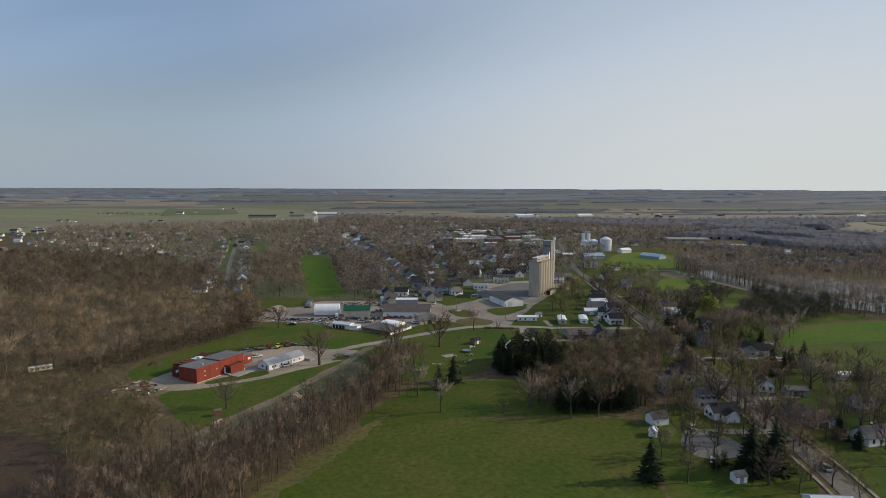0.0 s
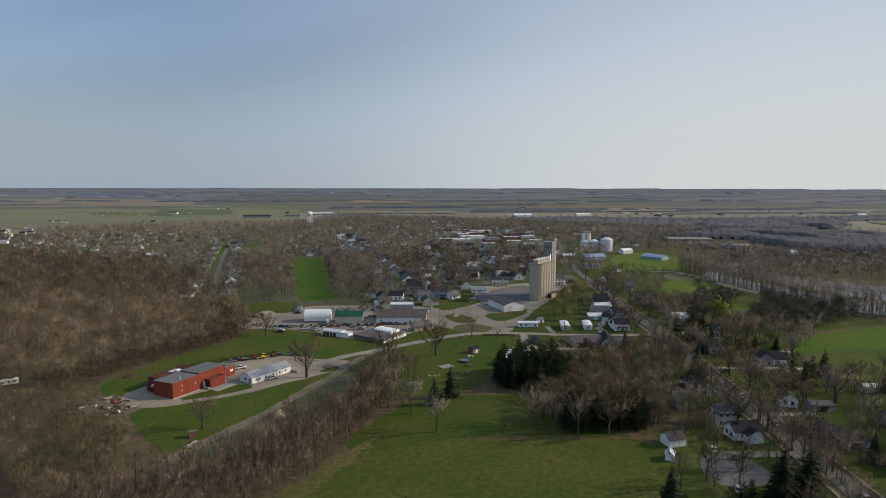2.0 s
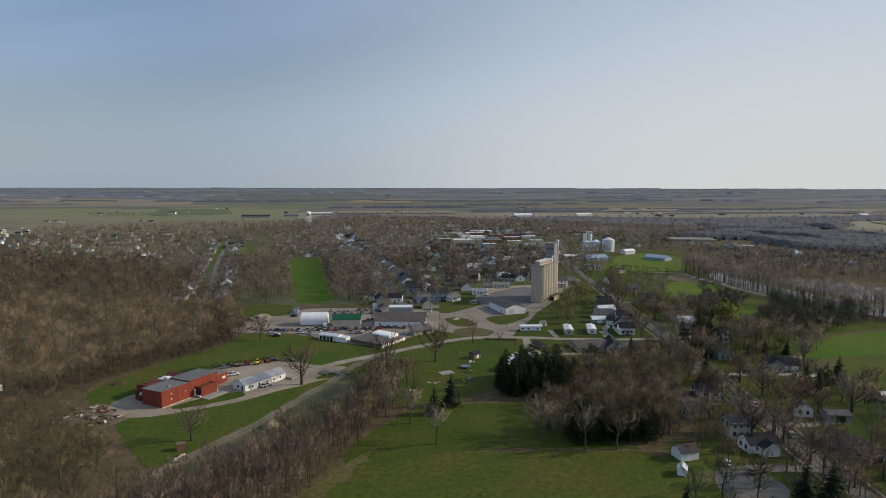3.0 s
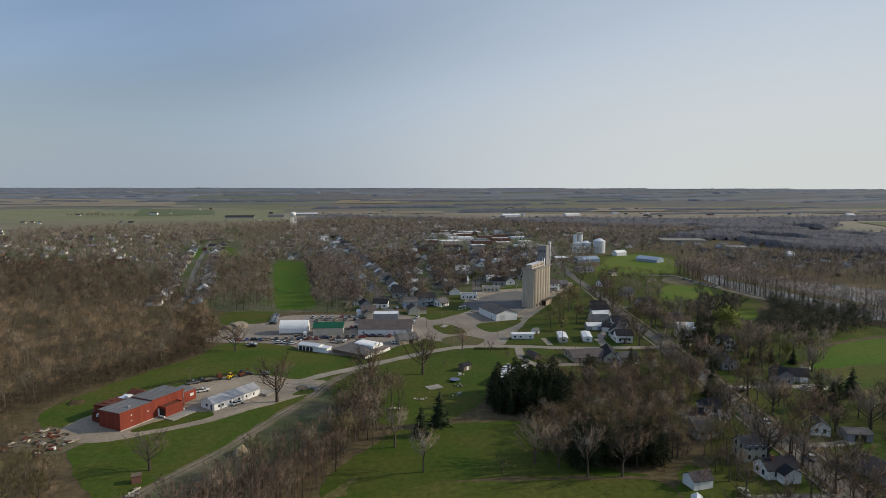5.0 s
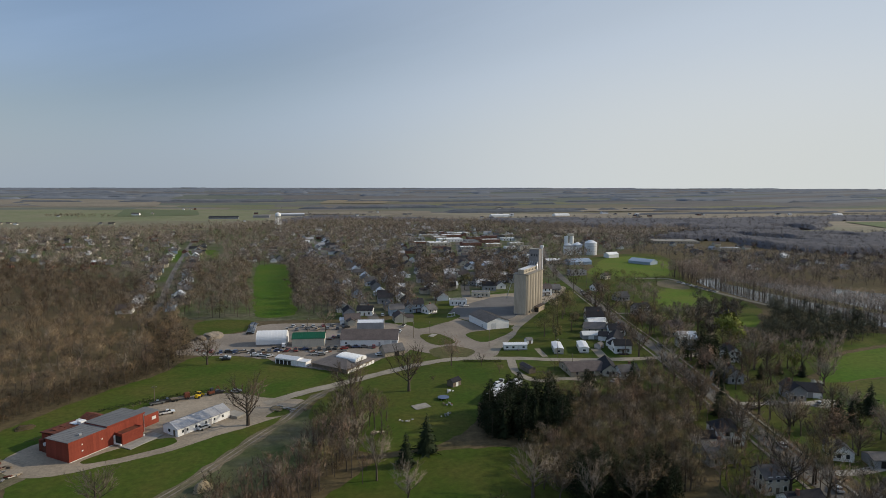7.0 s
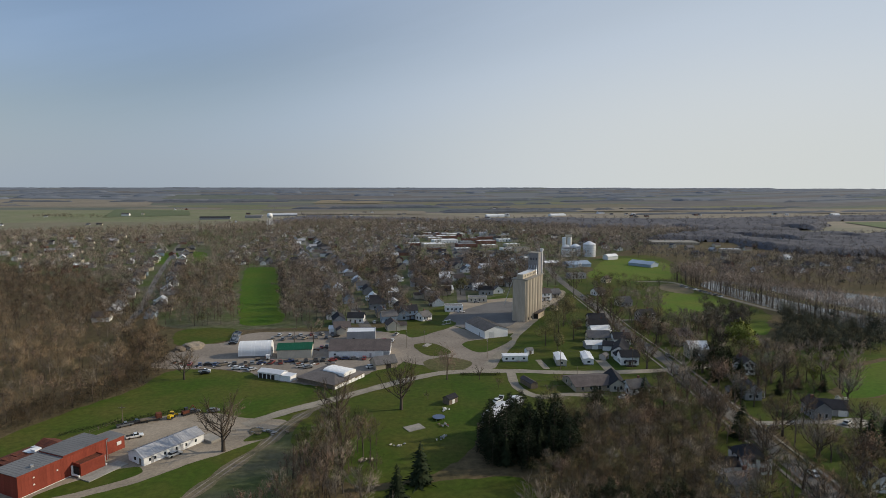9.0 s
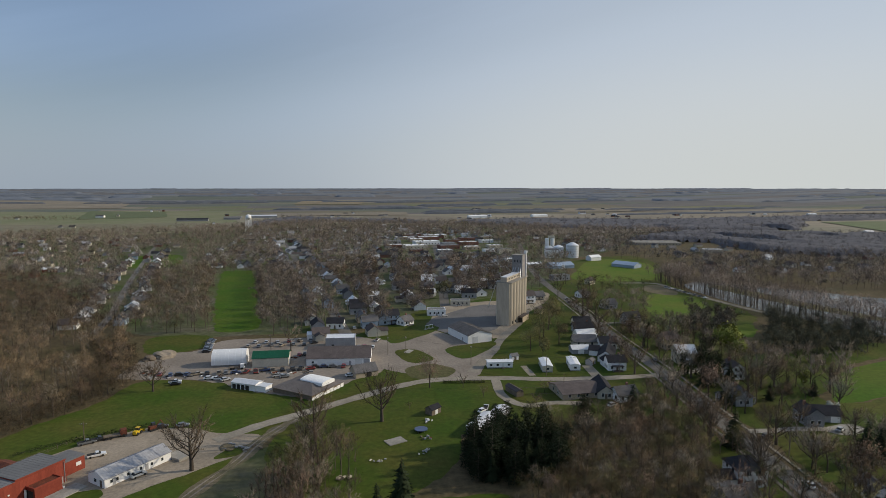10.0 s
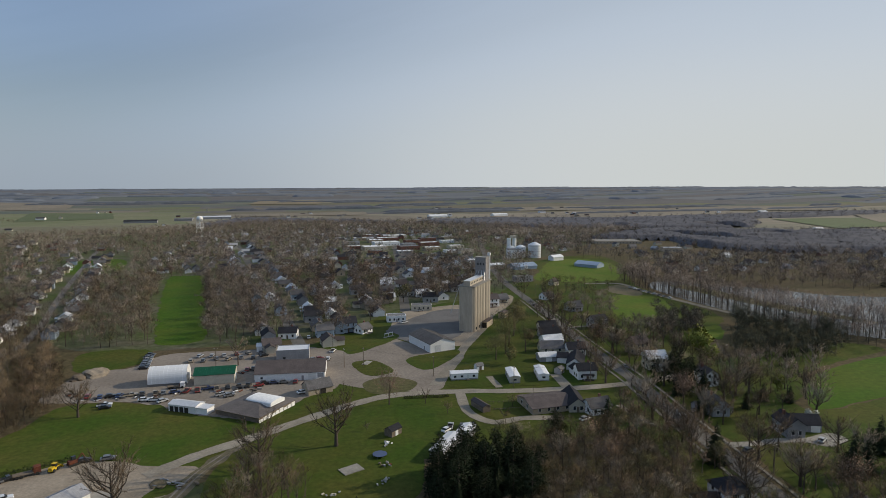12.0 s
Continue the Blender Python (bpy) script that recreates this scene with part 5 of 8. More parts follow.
def grain_elevator():
    ob = thing("grain_elevator", 106.6, 346.8, 55, label="tall beige concrete grain elevator with silo tubes", category="grain elevator")
    H, r = 26.4, 2.75
    tube_me = None
    for j in (-2.5, 2.5):
        for i in range(6):
            u = -12.9 + i * 5.16
            if tube_me is None:
                tube_me = part("silo_tube", lathe(bmesh.new(), [(r + 0.12, 0), (r + 0.12, 1.2), (r, 1.3), (r, H), (r - 0.1, H)], 28), M["silo"], ob)
                tube_me.location = (u, j, 0)
            else:
                o = new("silo_tube", tube_me.data)
                o.parent, o.location = ob, (u, j, 0)
    part("infill", boxed((-12.9, 12.9, -3.4, 3.4, 0, H - 0.05)), M["silo"], ob)
    part("end_wall", boxed((-15.75, -13.0, -3.9, 3.9, 0, H - 0.02)), M["silo"], ob, "flat beige end wall of the silos")
    part("roof_slab", boxed((-15.9, 15.8, -5.4, 5.4, H, H + 0.45)), M["concrete"], ob)
    g = part("gallery", boxed((-15.0, 9.5, -2.0, 2.0, H + 0.45, H + 3.2)), M["silo"], ob)
    part("gallery_roof", boxed((-15.2, 9.6, -2.2, 2.2, H + 3.2, H + 3.4)), M["palemetal"], g)
    for i in range(8):
        part("gallery_window", boxed((-13.6 + i * 2.9, -12.6 + i * 2.9, -2.06, -1.98, H + 1.3, H + 2.3)), M["glass"], g)
    head = part("headhouse", boxed((9.6, 15.6, -3.4, 3.4, H + 0.45, 40.5)), M["headhouse"], ob)
    part("headhouse_roof", boxed((9.4, 15.8, -3.6, 3.6, 40.5, 40.9)), M["concrete"], head)
    for k in range(3):
        part("headhouse_window", boxed((9.53, 9.62, -2.4 + k * 1.8, -1.6 + k * 1.8, 36, 37.4)), M["glass"], head)
    bm = bmesh.new()
    box(bm, 15.9, 17.1, -3.9, -2.7, 0, 41.5)
    part("elevator_leg", bm, M["palemetal"], ob, "pale steel bucket elevator casing")
    part("leg_head", boxed((15.6, 17.5, -4.2, -2.4, 41.5, 43.0)), M["palemetal"], ob)
    for v in (-3.8, -1.5, 1.5, 3.8):
        bm = tube(bmesh.new(), (11.5, v * 0.4, 35.0), (5.5, v, H + 0.5), 0.22, 0.22, 8)
        part("spout", bm, M["steel"], ob, "slanting steel grain spout")
    for u in (-8, -2, 4):
        part("manhole", lathe(bmesh.new(), [(0.5, H + 0.45), (0.5, H + 1.0), (0.3, H + 1.1)], 12, u, 4.0), M["steel"], ob)
    shed = part("truck_shed", boxed((-3, 9, -8.4, -5.3, 0, 3.6)), M["tan"], ob)
    part("truck_shed_roof", boxed((-3.3, 9.3, -8.8, -5.3, 3.6, 3.8)), M["shingle_brown"], shed)
    part("truck_bay", boxed((-3.06, -2.98, -8.2, -5.6, 0, 3.2)), M["dark"], shed)
    for i in range(5):
        part("hopper_hatch", boxed((-13.4 + i * 5.2, -12.2 + i * 5.2, -5.52, -5.2, 1.2, 2.6)), M["dark"], ob)
    part("conveyor_boom", tube(bmesh.new(), (-13, 4.8, 27.5), (-16.8, 9.5, 10), 0.18, 0.18, 6), M["steel"], ob)


grain_elevator()
gable("scale_house", 131, 366, 55, 8, 4.5, 3.2, 4.4, "tan", "shingle_brown", "small tan scale office beside the elevator", "office", 0.4, [("f", -2, 1, 1.4, 1.0), ("f", 2, 1, 1.4, 1.0)], [("l", 0, 1, 2.1, "wood")])
flat("shop", 62, 372, -4, 12, 8, 3.6, "white", "metalroof", "low white shop with a flat roof", "shop", rows_of_windows("f", 11, 4, 1), [("f", 0.2, 1.0, 2.1, "grey")])
flat("shop", 84, 402, -10, 14, 8, 3.4, "cream", "darkmetal", "low cream shop with a dark canopy roof", "shop", rows_of_windows("f", 12, 4, 1))


def mobile_home(x, y, rz, L, wall, label):
    D = 4.6
    ob = gable("mobile_home", x, y, rz, L, D, 2.9, 3.4, wall, "palemetal", label, "mobile home", 0.2,
               [("f", -L * 0.36, 1.2, 1.1, 0.9), ("f", -L * 0.1, 1.2, 1.1, 0.9), ("f", L * 0.34, 1.2, 1.1, 0.9), ("l", 0, 1.2, 1.4, 0.9), ("r", 0, 1.2, 1.2, 0.9), ("b", 2, 1.2, 1.0, 0.9)],
               [("f", L * 0.12, 0.9, 2.3, "trim"), ("b", -2, 0.9, 2.3, "trim")])
    part("skirting", boxed((-L / 2 - 0.03, L / 2 + 0.03, -D / 2 - 0.03, D / 2 + 0.03, 0, 0.6)), M["grey"], ob)
    part("steps", boxed((L * 0.12 - 0.7, L * 0.12 + 0.7, -D / 2 - 1.4, -D / 2, 0, 0.5)), M["wood"], ob)
    return ob


mobile_home(74.5, 252.5, -4, 12, "white", "white mobile home with a pale roof")
mobile_home(95.3, 247, 80, 13, "cream", "cream mobile home with a white metal roof")
mobile_home(108.8, 247, 78, 13, "white", "white mobile home with a white metal roof")
mobile_home(50.2, 183.5, 54, 15, "grey", "white-roofed mobile home beside dark pines")
gable("garden_shed", 84.5, 263, 15, 3.6, 3.0, 2.2, 3.2, "white", "metalroof", "small white garden shed", "shed", 0.2, doors=[("f", 0, 1.2, 1.9, "wood")])
gable("garden_shed", 118.5, 249.5, 40, 4, 3.2, 2.2, 3.2, "grey", "shingle", "small grey garden shed", "shed", 0.2, doors=[("f", 0, 1.2, 1.9, "wood")])
# houses near the street
gable("house", 96.5, 213, 3, 17, 15, 2.4, 4.2, "tan", "shingle_brown", "wide tan house with a low brown roof", "house", 0.5, rows_of_windows("f", 15, 4, 1) + rows_of_windows("l", 10, 2, 1), [("f", 0.5, 1.0, 2.1, "wood")], group="houses of the town")
gable("house", 107.5, 211, 78, 15, 6.5, 2.9, 5.4, "cream", "shingle_dark", "narrow cream house with a steep dark roof", "house", 0.4, rows_of_windows("l", 5, 2, 1) + rows_of_windows("f", 13, 3, 1), [("l", 0, 1.0, 2.1, "wood")], group="houses of the town")
house(113, 203, 8, 9, 7, 1, "white", "shingle", "white cottage with a grey roof", porch=False)
house(127, 241, -6, 8.5, 6.5, 1.5, "white", "shingle_dark", "white two-storey house with a dark roof", ell=(5, 5, -2))
house(131, 259, 62, 17, 7.5, 0.95, "white", "shingle_dark", "long white house with a dark roof", porch=False, chimney=False, ell=(6, 5, 4))
house(139, 277, -6, 9, 7.5, 1.15, "white", "shingle_dark", "white house with a steep black roof", porch=False)
gable("garage", 121, 270, -4, 9, 6.5, 2.5, 4.0, "grey", "membrane", "low grey garage with a pale roof", "garage", 0.3, doors=[("f", 0, 3.0, 2.2, "trim", "overhead_door")])
house(129, 284, -8, 12, 8, 0.9, "cream", "shingle", "cream bungalow with a grey roof", porch=False, chimney=False)
house(135, 297, 4, 11, 7, 0.9, "white", "membrane", "white bungalow with a pale roof", porch=False, chimney=False)
house(140, 312, -6, 12, 8, 0.9, "grey", "shingle_dark", "grey bungalow with a dark roof", porch=False)
house(145, 328, -4, 10, 7, 0.95, "white", "shingle_dark", "white bungalow with a black roof", porch=False)
house(165, 247, -8, 9, 8, 1.9, "cream", "membrane", "boxy cream house with a pale flat-looking roof", porch=True, chimney=False)
house(171, 272, 10, 9, 8, 2, "tan", "shingle_brown", "tan house with a steep brown roof")
house(174, 222, 85, 9, 6, 1.8, "white", "shingle_brown", "white gabled house behind bare trees")
house(156, 192, 80, 9, 6.5, 1.5, "grey", "shingle", "pale house behind bare trees", ell=(5, 5, 0))
house(168, 170, 80, 9, 6.2, 1.5, "grey", "shingle_dark", "grey gabled house with a dark roof", porch=False)
gable("garage", 176, 172, -20, 9, 7, 2.8, 5.2, "grey", "shingle_dark", "grey garage wing with a dark roof", "garage", 0.4, doors=[("f", -2.5, 3.0, 2.3, "trim", "overhead_door"), ("f", 2.5, 3.0, 2.3, "trim", "overhead_door")])
patch("drive_apron", [(166, 164), (182, 167), (184, 160), (172, 156)], 0.14, M["concrete"], "pale concrete apron before a garage", 0.3)
house(146, 120, 70, 8.5, 6, 1, "white", "shingle", "white gabled house beside the street", porch=False)
gable("garage", 154.5, 113, -10, 8, 6, 2.6, 3.4, "grey", "shingle", "grey garage with a grey roof", "garage", 0.3, doors=[("f", 0, 3.6, 2.3, "dark", "bay")])
two = gable("house", 117, 134, -4, 9, 8, 5.4, 8.0, "white", "shingle_dark", "white two-storey house with a dark hipped roof and dark shutters", "house", 0.45,
            [("f", u, z, 0.9, 1.3) for u in (-1.6, 1.8) for z in (0.9, 3.6)] + rows_of_windows("r", 6, 2, 2) + rows_of_windows("l", 6, 2, 2), [("r", 0, 1.0, 2.1, "wood")], group="houses of the town", hip=3.2)
for u in (-2.35, -0.85, 1.05, 2.55):
    for z in (0.9, 3.6):
        part("shutter", boxed((u - 0.2, u + 0.2, -4.09, -4.0, z, z + 1.3)), M["dark"], two, "dark window shutter")
side_wing = part("wing", boxed((-10.5, -4.5, -3.6, 2.6, 0, 2.7)), M["white"], two)
part("wing_roof", prism(bmesh.new(), [(-4.0, 2.6), (-0.5, 4.4), (3.0, 2.6)], "x", -10.9, -4.5), M["shingle_dark"], side_wing)
house(112, 92, 184, 10, 6.2, 1.05, "white", "shingle_dark", "white house with a black roof and a front gable", porch=False, ell=(5.5, 3.0, -0.5))
house(111, 103, 0, 7.5, 6.5, 1.7, "cream", "shingle", "cream house with a grey roof", porch=False)
house(106, 122, 10, 10, 8, 1, "grey", "shingle", "grey bungalow among bare trees", porch=False)
gable("garage", 86, 88, 10, 6.2, 5, 2.6, 4.2, "white", "shingle_brown", "white brown-roofed garage at the field's edge", "garage", 0.3, doors=[("f", 0, 2.6, 2.2, "trim", "overhead_door")])
gable("garden_shed", 80, 77.5, 60, 3, 2.6, 2.0, 2.9, "white", "palemetal", "small white garden shed", "shed", 0.2, doors=[("f", 0, 1.1, 1.8, "grey")])
gable("garden_shed", 91, 45, 5, 3.4, 3, 2.1, 3.2, "white", "shingle", "small white shed with a grey roof", "shed", 0.2, doors=[("f", 0, 1.1, 1.8, "grey")])
gable("house", 105, 27, -8, 10, 8, 2.8, 4.6, "white", "palemetal", "house with a pale ribbed metal roof", "house", 0.4, rows_of_windows("b", 11, 3, 1), ribs=14, group="houses of the town")
low = gable("house", 142, 88, 100, 17, 9.5, 2.6, 4.7, "grey", "shingle_brown", "long low grey house with a brown roof and a garage", "house", 0.5, rows_of_windows("b", 14, 4, 1) + rows_of_windows("f", 14, 4, 1), [("l", 1.6, 4.4, 2.2, "dark", "bay")], group="houses of the town")
part("bay_frame", boxed((-8.64, -8.5, -1.0, -0.7, 0, 2.5), (-8.64, -8.5, 3.9, 4.2, 0, 2.5), (-8.64, -8.5, -0.7, 3.9, 2.25, 2.5)), M["trim"], low, "white frame round the open garage")
house(172, 99, 20, 9, 7, 1, "grey", "shingle_dark", "small dark-roofed house behind trees", porch=False)
gable("shed", 189, 131, 0, 6, 4, 2.2, 3.2, "cream", "membrane", "pale-roofed garden shed on a lawn", "shed", 0.2)
house(150, 68, 10, 10, 7, 1, "white", "shingle", "white house with a pale drive", porch=False)


# ---- the far part of the town ----
def town_houses():
    """A few kinds of house, built once and copied along the streets."""
    looks = [("white", "shingle"), ("cream", "shingle_brown"), ("grey", "shingle_dark"), ("white", "shingle_brown"), ("tan", "shingle"), ("bluewall", "shingle"), ("white", "palemetal"), ("tan", "shingle_dark")]
    words = {"white": "white", "cream": "cream", "grey": "grey", "tan": "tan", "bluewall": "pale blue", "brick": "brick",
             "shingle": "grey shingle", "shingle_brown": "brown shingle", "shingle_dark": "dark shingle", "palemetal": "pale metal"}
    rng = random.Random(12)
    kinds = [None] * len(looks)
    spots = []
    for line, x_off in ((STREET_A, 15), ([(80, 430), (96, 560), (112, 700)], 15),
                        ([(-146, 372), (-154, 419), (-186, 546), (-236, 763)], 14), ([(40, 350), (36, 460), (40, 600), (50, 760)], 14)):
        pts = smooth_line(line, 19)
        for i, q in enumerate(pts):
            d = (pts[min(i + 1, len(pts) - 1)] - pts[max(i - 1, 0)]).normalized()
            for s in (-1, 1):
                spots.append((q.x + d.y * x_off * s + rng.uniform(-2, 2), q.y - d.x * x_off * s + rng.uniform(-3, 3), math.degrees(math.atan2(d.y, d.x)) + (0 if s < 0 else 180) + rng.choice((0, 0, 90))))
    for x, y in scatter([(-60, 390), (130, 440), (140, 640), (-110, 640)], 25, rng, most=46):
        spots.append((x, y, rng.choice((0, 90)) + 8))
    for x, y in scatter([(92, 450), (150, 470), (172, 560), (190, 660), (120, 690), (100, 560)], 19, rng, most=34):
        spots.append((x, y, rng.choice((0, 90)) + 10))
    for x, y in scatter([(330, 520), (700, 480), (800, 900), (420, 760)], 60, rng, most=22):
        spots.append((x, y, rng.choice((0, 90)) + 10))
    for x, y, a in spots:
        if inside(x, y, [(-120, 320), (-40, 320), (-50, 420), (-75, 590), (-120, 590)]) or inside(x, y, [(10, 250), (170, 250), (175, 445), (60, 400), (40, 345)]):
            continue
        k = rng.randrange(len(looks))
        if kinds[k] is None:
            w, r = looks[k]
            kinds[k] = house(x, y, a, rng.uniform(9, 12), rng.uniform(6.8, 8.2), (1, 1.2, 1.5)[k % 3], w, r, f"{words[w]} town house with a {words[r]} roof", porch=k % 3 == 0, chimney=k % 4 == 0, ell=(5, 4.5, 1) if k % 3 == 1 else None, far=True)
        else:
            copy_thing(kinds[k], pose(x, y, 0, 0, 0, a))


town_houses()


def distant_houses():
    """Small gabled houses too far off and too many to count."""
    r = random.Random(61)
    spots = scatter([(-700, 1080), (-640, 800), (-470, 640), (-330, 590), (-220, 575), (-205, 800), (-280, 1000)], 27, r, most=120)
    spots += scatter([(-160, 640), (-20, 600), (130, 560), (200, 690), (60, 720), (60, 900), (220, 960), (180, 1260), (-170, 1160)], 19, r, most=380)
    spots += scatter([(200, 880), (330, 720), (430, 830), (330, 1060), (210, 1150)], 26, r, most=50)
    spots += scatter([(330, 520), (760, 420), (900, 760), (420, 760)], 42, r, most=45)
    for _ in range(40):                              # farmsteads between the far fields
        d, a = r.uniform(1350, 2250), math.radians(90 + r.uniform(-38, 38))
        for _ in range(r.choice((1, 2, 3))):
            spots.append((d * math.cos(a) + r.uniform(-25, 25), d * math.sin(a) + r.uniform(-25, 25)))
    bm = bmesh.new()
    for x, y in spots:
        a, L, D, e = r.choice((0.15, 1.72)), r.uniform(7.5, 11.5), r.uniform(6, 7.5), r.choice((2.7, 2.7, 3.8))
        h, wall, roof = e + D * 0.34, r.choice((0, 1, 1, 2, 2, 7)), r.choice((3, 3, 4, 5, 5, 6))
        c, s = math.cos(a), math.sin(a)

        def at(u, v, z):
            return bm.verts.new((x + u * c - v * s, y + u * s + v * c, z))
        lo = [at(u, v, 0) for u, v in ((-L / 2, -D / 2), (L / 2, -D / 2), (L / 2, D / 2), (-L / 2, D / 2))]
        hi = [at(u, v, e) for u, v in ((-L / 2, -D / 2), (L / 2, -D / 2), (L / 2, D / 2), (-L / 2, D / 2))]
        g = [at(-L / 2, 0, h), at(L / 2, 0, h)]
        for f in ((lo[0], lo[1], hi[1], hi[0]), (lo[1], lo[2], hi[2], g[1], hi[1]), (lo[2], lo[3], hi[3], hi[2]), (lo[3], lo[0], hi[0], g[0], hi[3])):
            bm.faces.new(f).material_index = wall
        q, o = 0.4, 0.4 * 0.68
        r0 = [at(u, v, z) for u, v, z in ((-L / 2 - q, -D / 2 - q, e - o + 0.1), (L / 2 + q, -D / 2 - q, e - o + 0.1), (L / 2 + q, 0, h + 0.1), (-L / 2 - q, 0, h + 0.1), (L / 2 + q, D / 2 + q, e - o + 0.1), (-L / 2 - q, D / 2 + q, e - o + 0.1))]
        bm.faces.new((r0[0], r0[1], r0[2], r0[3])).material_index = roof
        bm.faces.new((r0[3], r0[2], r0[4], r0[5])).material_index = roof
    ob = part("distant_houses", bm, M["white"])
    for key in ("cream", "grey", "shingle", "shingle_brown", "shingle_dark", "greyroof", "brick"):
        ob.data.materials.append(M[key])
    tagged(ob, "many small pale houses far off in the town", "houses", kind="stuff")


distant_houses()
# downtown blocks
for bx, by, ba, bl, bd, bh, bw, br, words in (
        (96, 800, 8, 34, 22, 7, "cream", "membrane", "cream downtown block with a white flat roof"), (140, 786, 8, 30, 18, 8, "brick", "darkmetal", "red brick downtown block with a dark roof"),
        (118, 850, 8, 40, 20, 8, "white", "membrane", "pale downtown block with a white flat roof"), (168, 770, 8, 24, 14, 7, "tan", "membrane", "tan downtown block with a pale roof"),
        (176, 830, 8, 30, 16, 8, "brick", "membrane", "brick downtown block with a pale roof"), (70, 870, 8, 26, 16, 7, "grey", "darkmetal", "grey downtown block with a dark roof"),
        (130, 920, 8, 36, 18, 8, "brick", "membrane", "brick downtown block with a white roof"), (200, 720, 10, 20, 12, 9, "cream", "darkmetal", "cream three-storey block beside the mill"),
        (190, 640, 10, 22, 12, 5, "white", "palemetal", "low pale warehouse beside the street"), (448, 800, -14, 72, 40, 6, "tan", "concrete", "long factory hall with a light grey flat roof"),
        (461, 680, -14, 27, 16, 8, "tan", "greyroof", "tan factory hall with a grey roof beyond the river"), (160, 700, 10, 18, 12, 6, "tan", "darkmetal", "tan block with a dark roof"),
        (108, 895, 8, 24, 16, 7, "tan", "membrane", "tan downtown block with a white flat roof"), (190, 905, 8, 30, 16, 7, "brick", "darkmetal", "brick downtown block with a dark flat roof"),
        (212, 862, 8, 26, 14, 6, "white", "membrane", "low white downtown block with a pale roof"), (150, 960, 8, 34, 18, 8, "cream", "membrane", "cream downtown block with a white flat roof"),
        (128, 745, 8, 22, 12, 5, "grey", "membrane", "low grey store with a pale flat roof"), (92, 752, 8, 18, 10, 5, "brick", "darkmetal", "low brick store with a dark flat roof"),
        (70, 815, 8, 22, 14, 6, "brick", "membrane", "brick downtown block with a pale roof"), (146, 826, 8, 20, 16, 7, "grey", "darkmetal", "grey downtown block with a dark flat roof"),
        (160, 870, 8, 26, 16, 8, "brick", "darkmetal", "red brick downtown block with a dark flat roof"), (92, 935, 8, 28, 16, 7, "tan", "membrane", "tan downtown block with a pale flat roof"),
        (205, 790, 10, 22, 14, 6, "cream", "membrane", "cream store with a pale flat roof"), (60, 930, 8, 20, 14, 6, "grey", "greyroof", "grey store with a light roof"),
        (186, 740, 10, 18, 12, 5, "white", "greyroof", "white store with a light grey roof"), (112, 985, 8, 30, 16, 7, "brick", "membrane", "brick hall with a white flat roof"),
        (226, 930, 8, 24, 14, 6, "tan", "greyroof", "tan store with a light grey flat roof")):
    flat("commercial_block", bx, by, ba, bl * 0.9, bd, bh * 0.58, bw, br, words, "building", rows_of_windows("f", bl * 0.9, max(4, int(bl / 5)), 1, 1.2, 1.2, 1.0, 2.8), units=2, group="downtown blocks")
gable("warehouse", 222, 577, 10, 26, 15, 3.2, 6.0, "bluewall", "bluemetal", "pale blue steel warehouse beside the green", "warehouse", 0.4, doors=[("f", 0, 4, 4, "trim", "overhead_door")])
gable("warehouse", 196, 585, 10, 16, 10, 4, 5.4, "tan", "membrane", "low shed with a pale roof", "shed", 0.4)
gable("shed", 282, 631, 20, 15, 9, 4, 6.2, "white", "membrane", "white shed on the green", "shed", 0.4)
gable("warehouse", 294, 573, -55, 26, 15, 3.0, 5.6, "bluewall", "bluemetal", "low hall with a blue-grey metal roof", "hall", 0.4)
flat("store", 194, 500, 10, 16, 9, 4.5, "grey", "metalroof", "low grey store beside the street", "store", rows_of_windows("f", 14, 4, 1))
house(212, 474, 30, 7, 6, 1.2, "cream", "shingle_brown", "small cream house on the green", porch=False)
house(184, 375, 10, 10, 8, 1.2, "grey", "shingle", "grey house beside the ball field")
house(177, 327, 10, 10, 8, 1.6, "grey", "shingle_dark", "dark-roofed house beside the ball field")
house(133, 402, 10, 11, 8, 2, "white", "shingle_brown", "white house behind the grain elevator")
house(145, 415, 10, 10, 8, 1, "cream", "shingle", "cream house behind the grain elevator")
house(30, 352, 10, 10, 8, 2, "bluewall", "shingle_dark", "pale house at the street corner")
house(39, 347, 40, 8, 7, 1, "white", "shingle", "white cottage at the street corner")
house(-3, 345, -10, 10, 7, 1.2, "white", "shingle_dark", "white house with a dark roof beside the yard", porch=False)
house(182, 417, 20, 9, 7, 1, "white", "shingle", "white house by the street")


gable("outbuilding", -285, 627, 5, 14, 8, 3.2, 5.0, "red", "membrane", "red barn with a white roof among trees", "barn", 0.3, doors=[("f", 0, 3, 2.8, "trim", "overhead_door")])


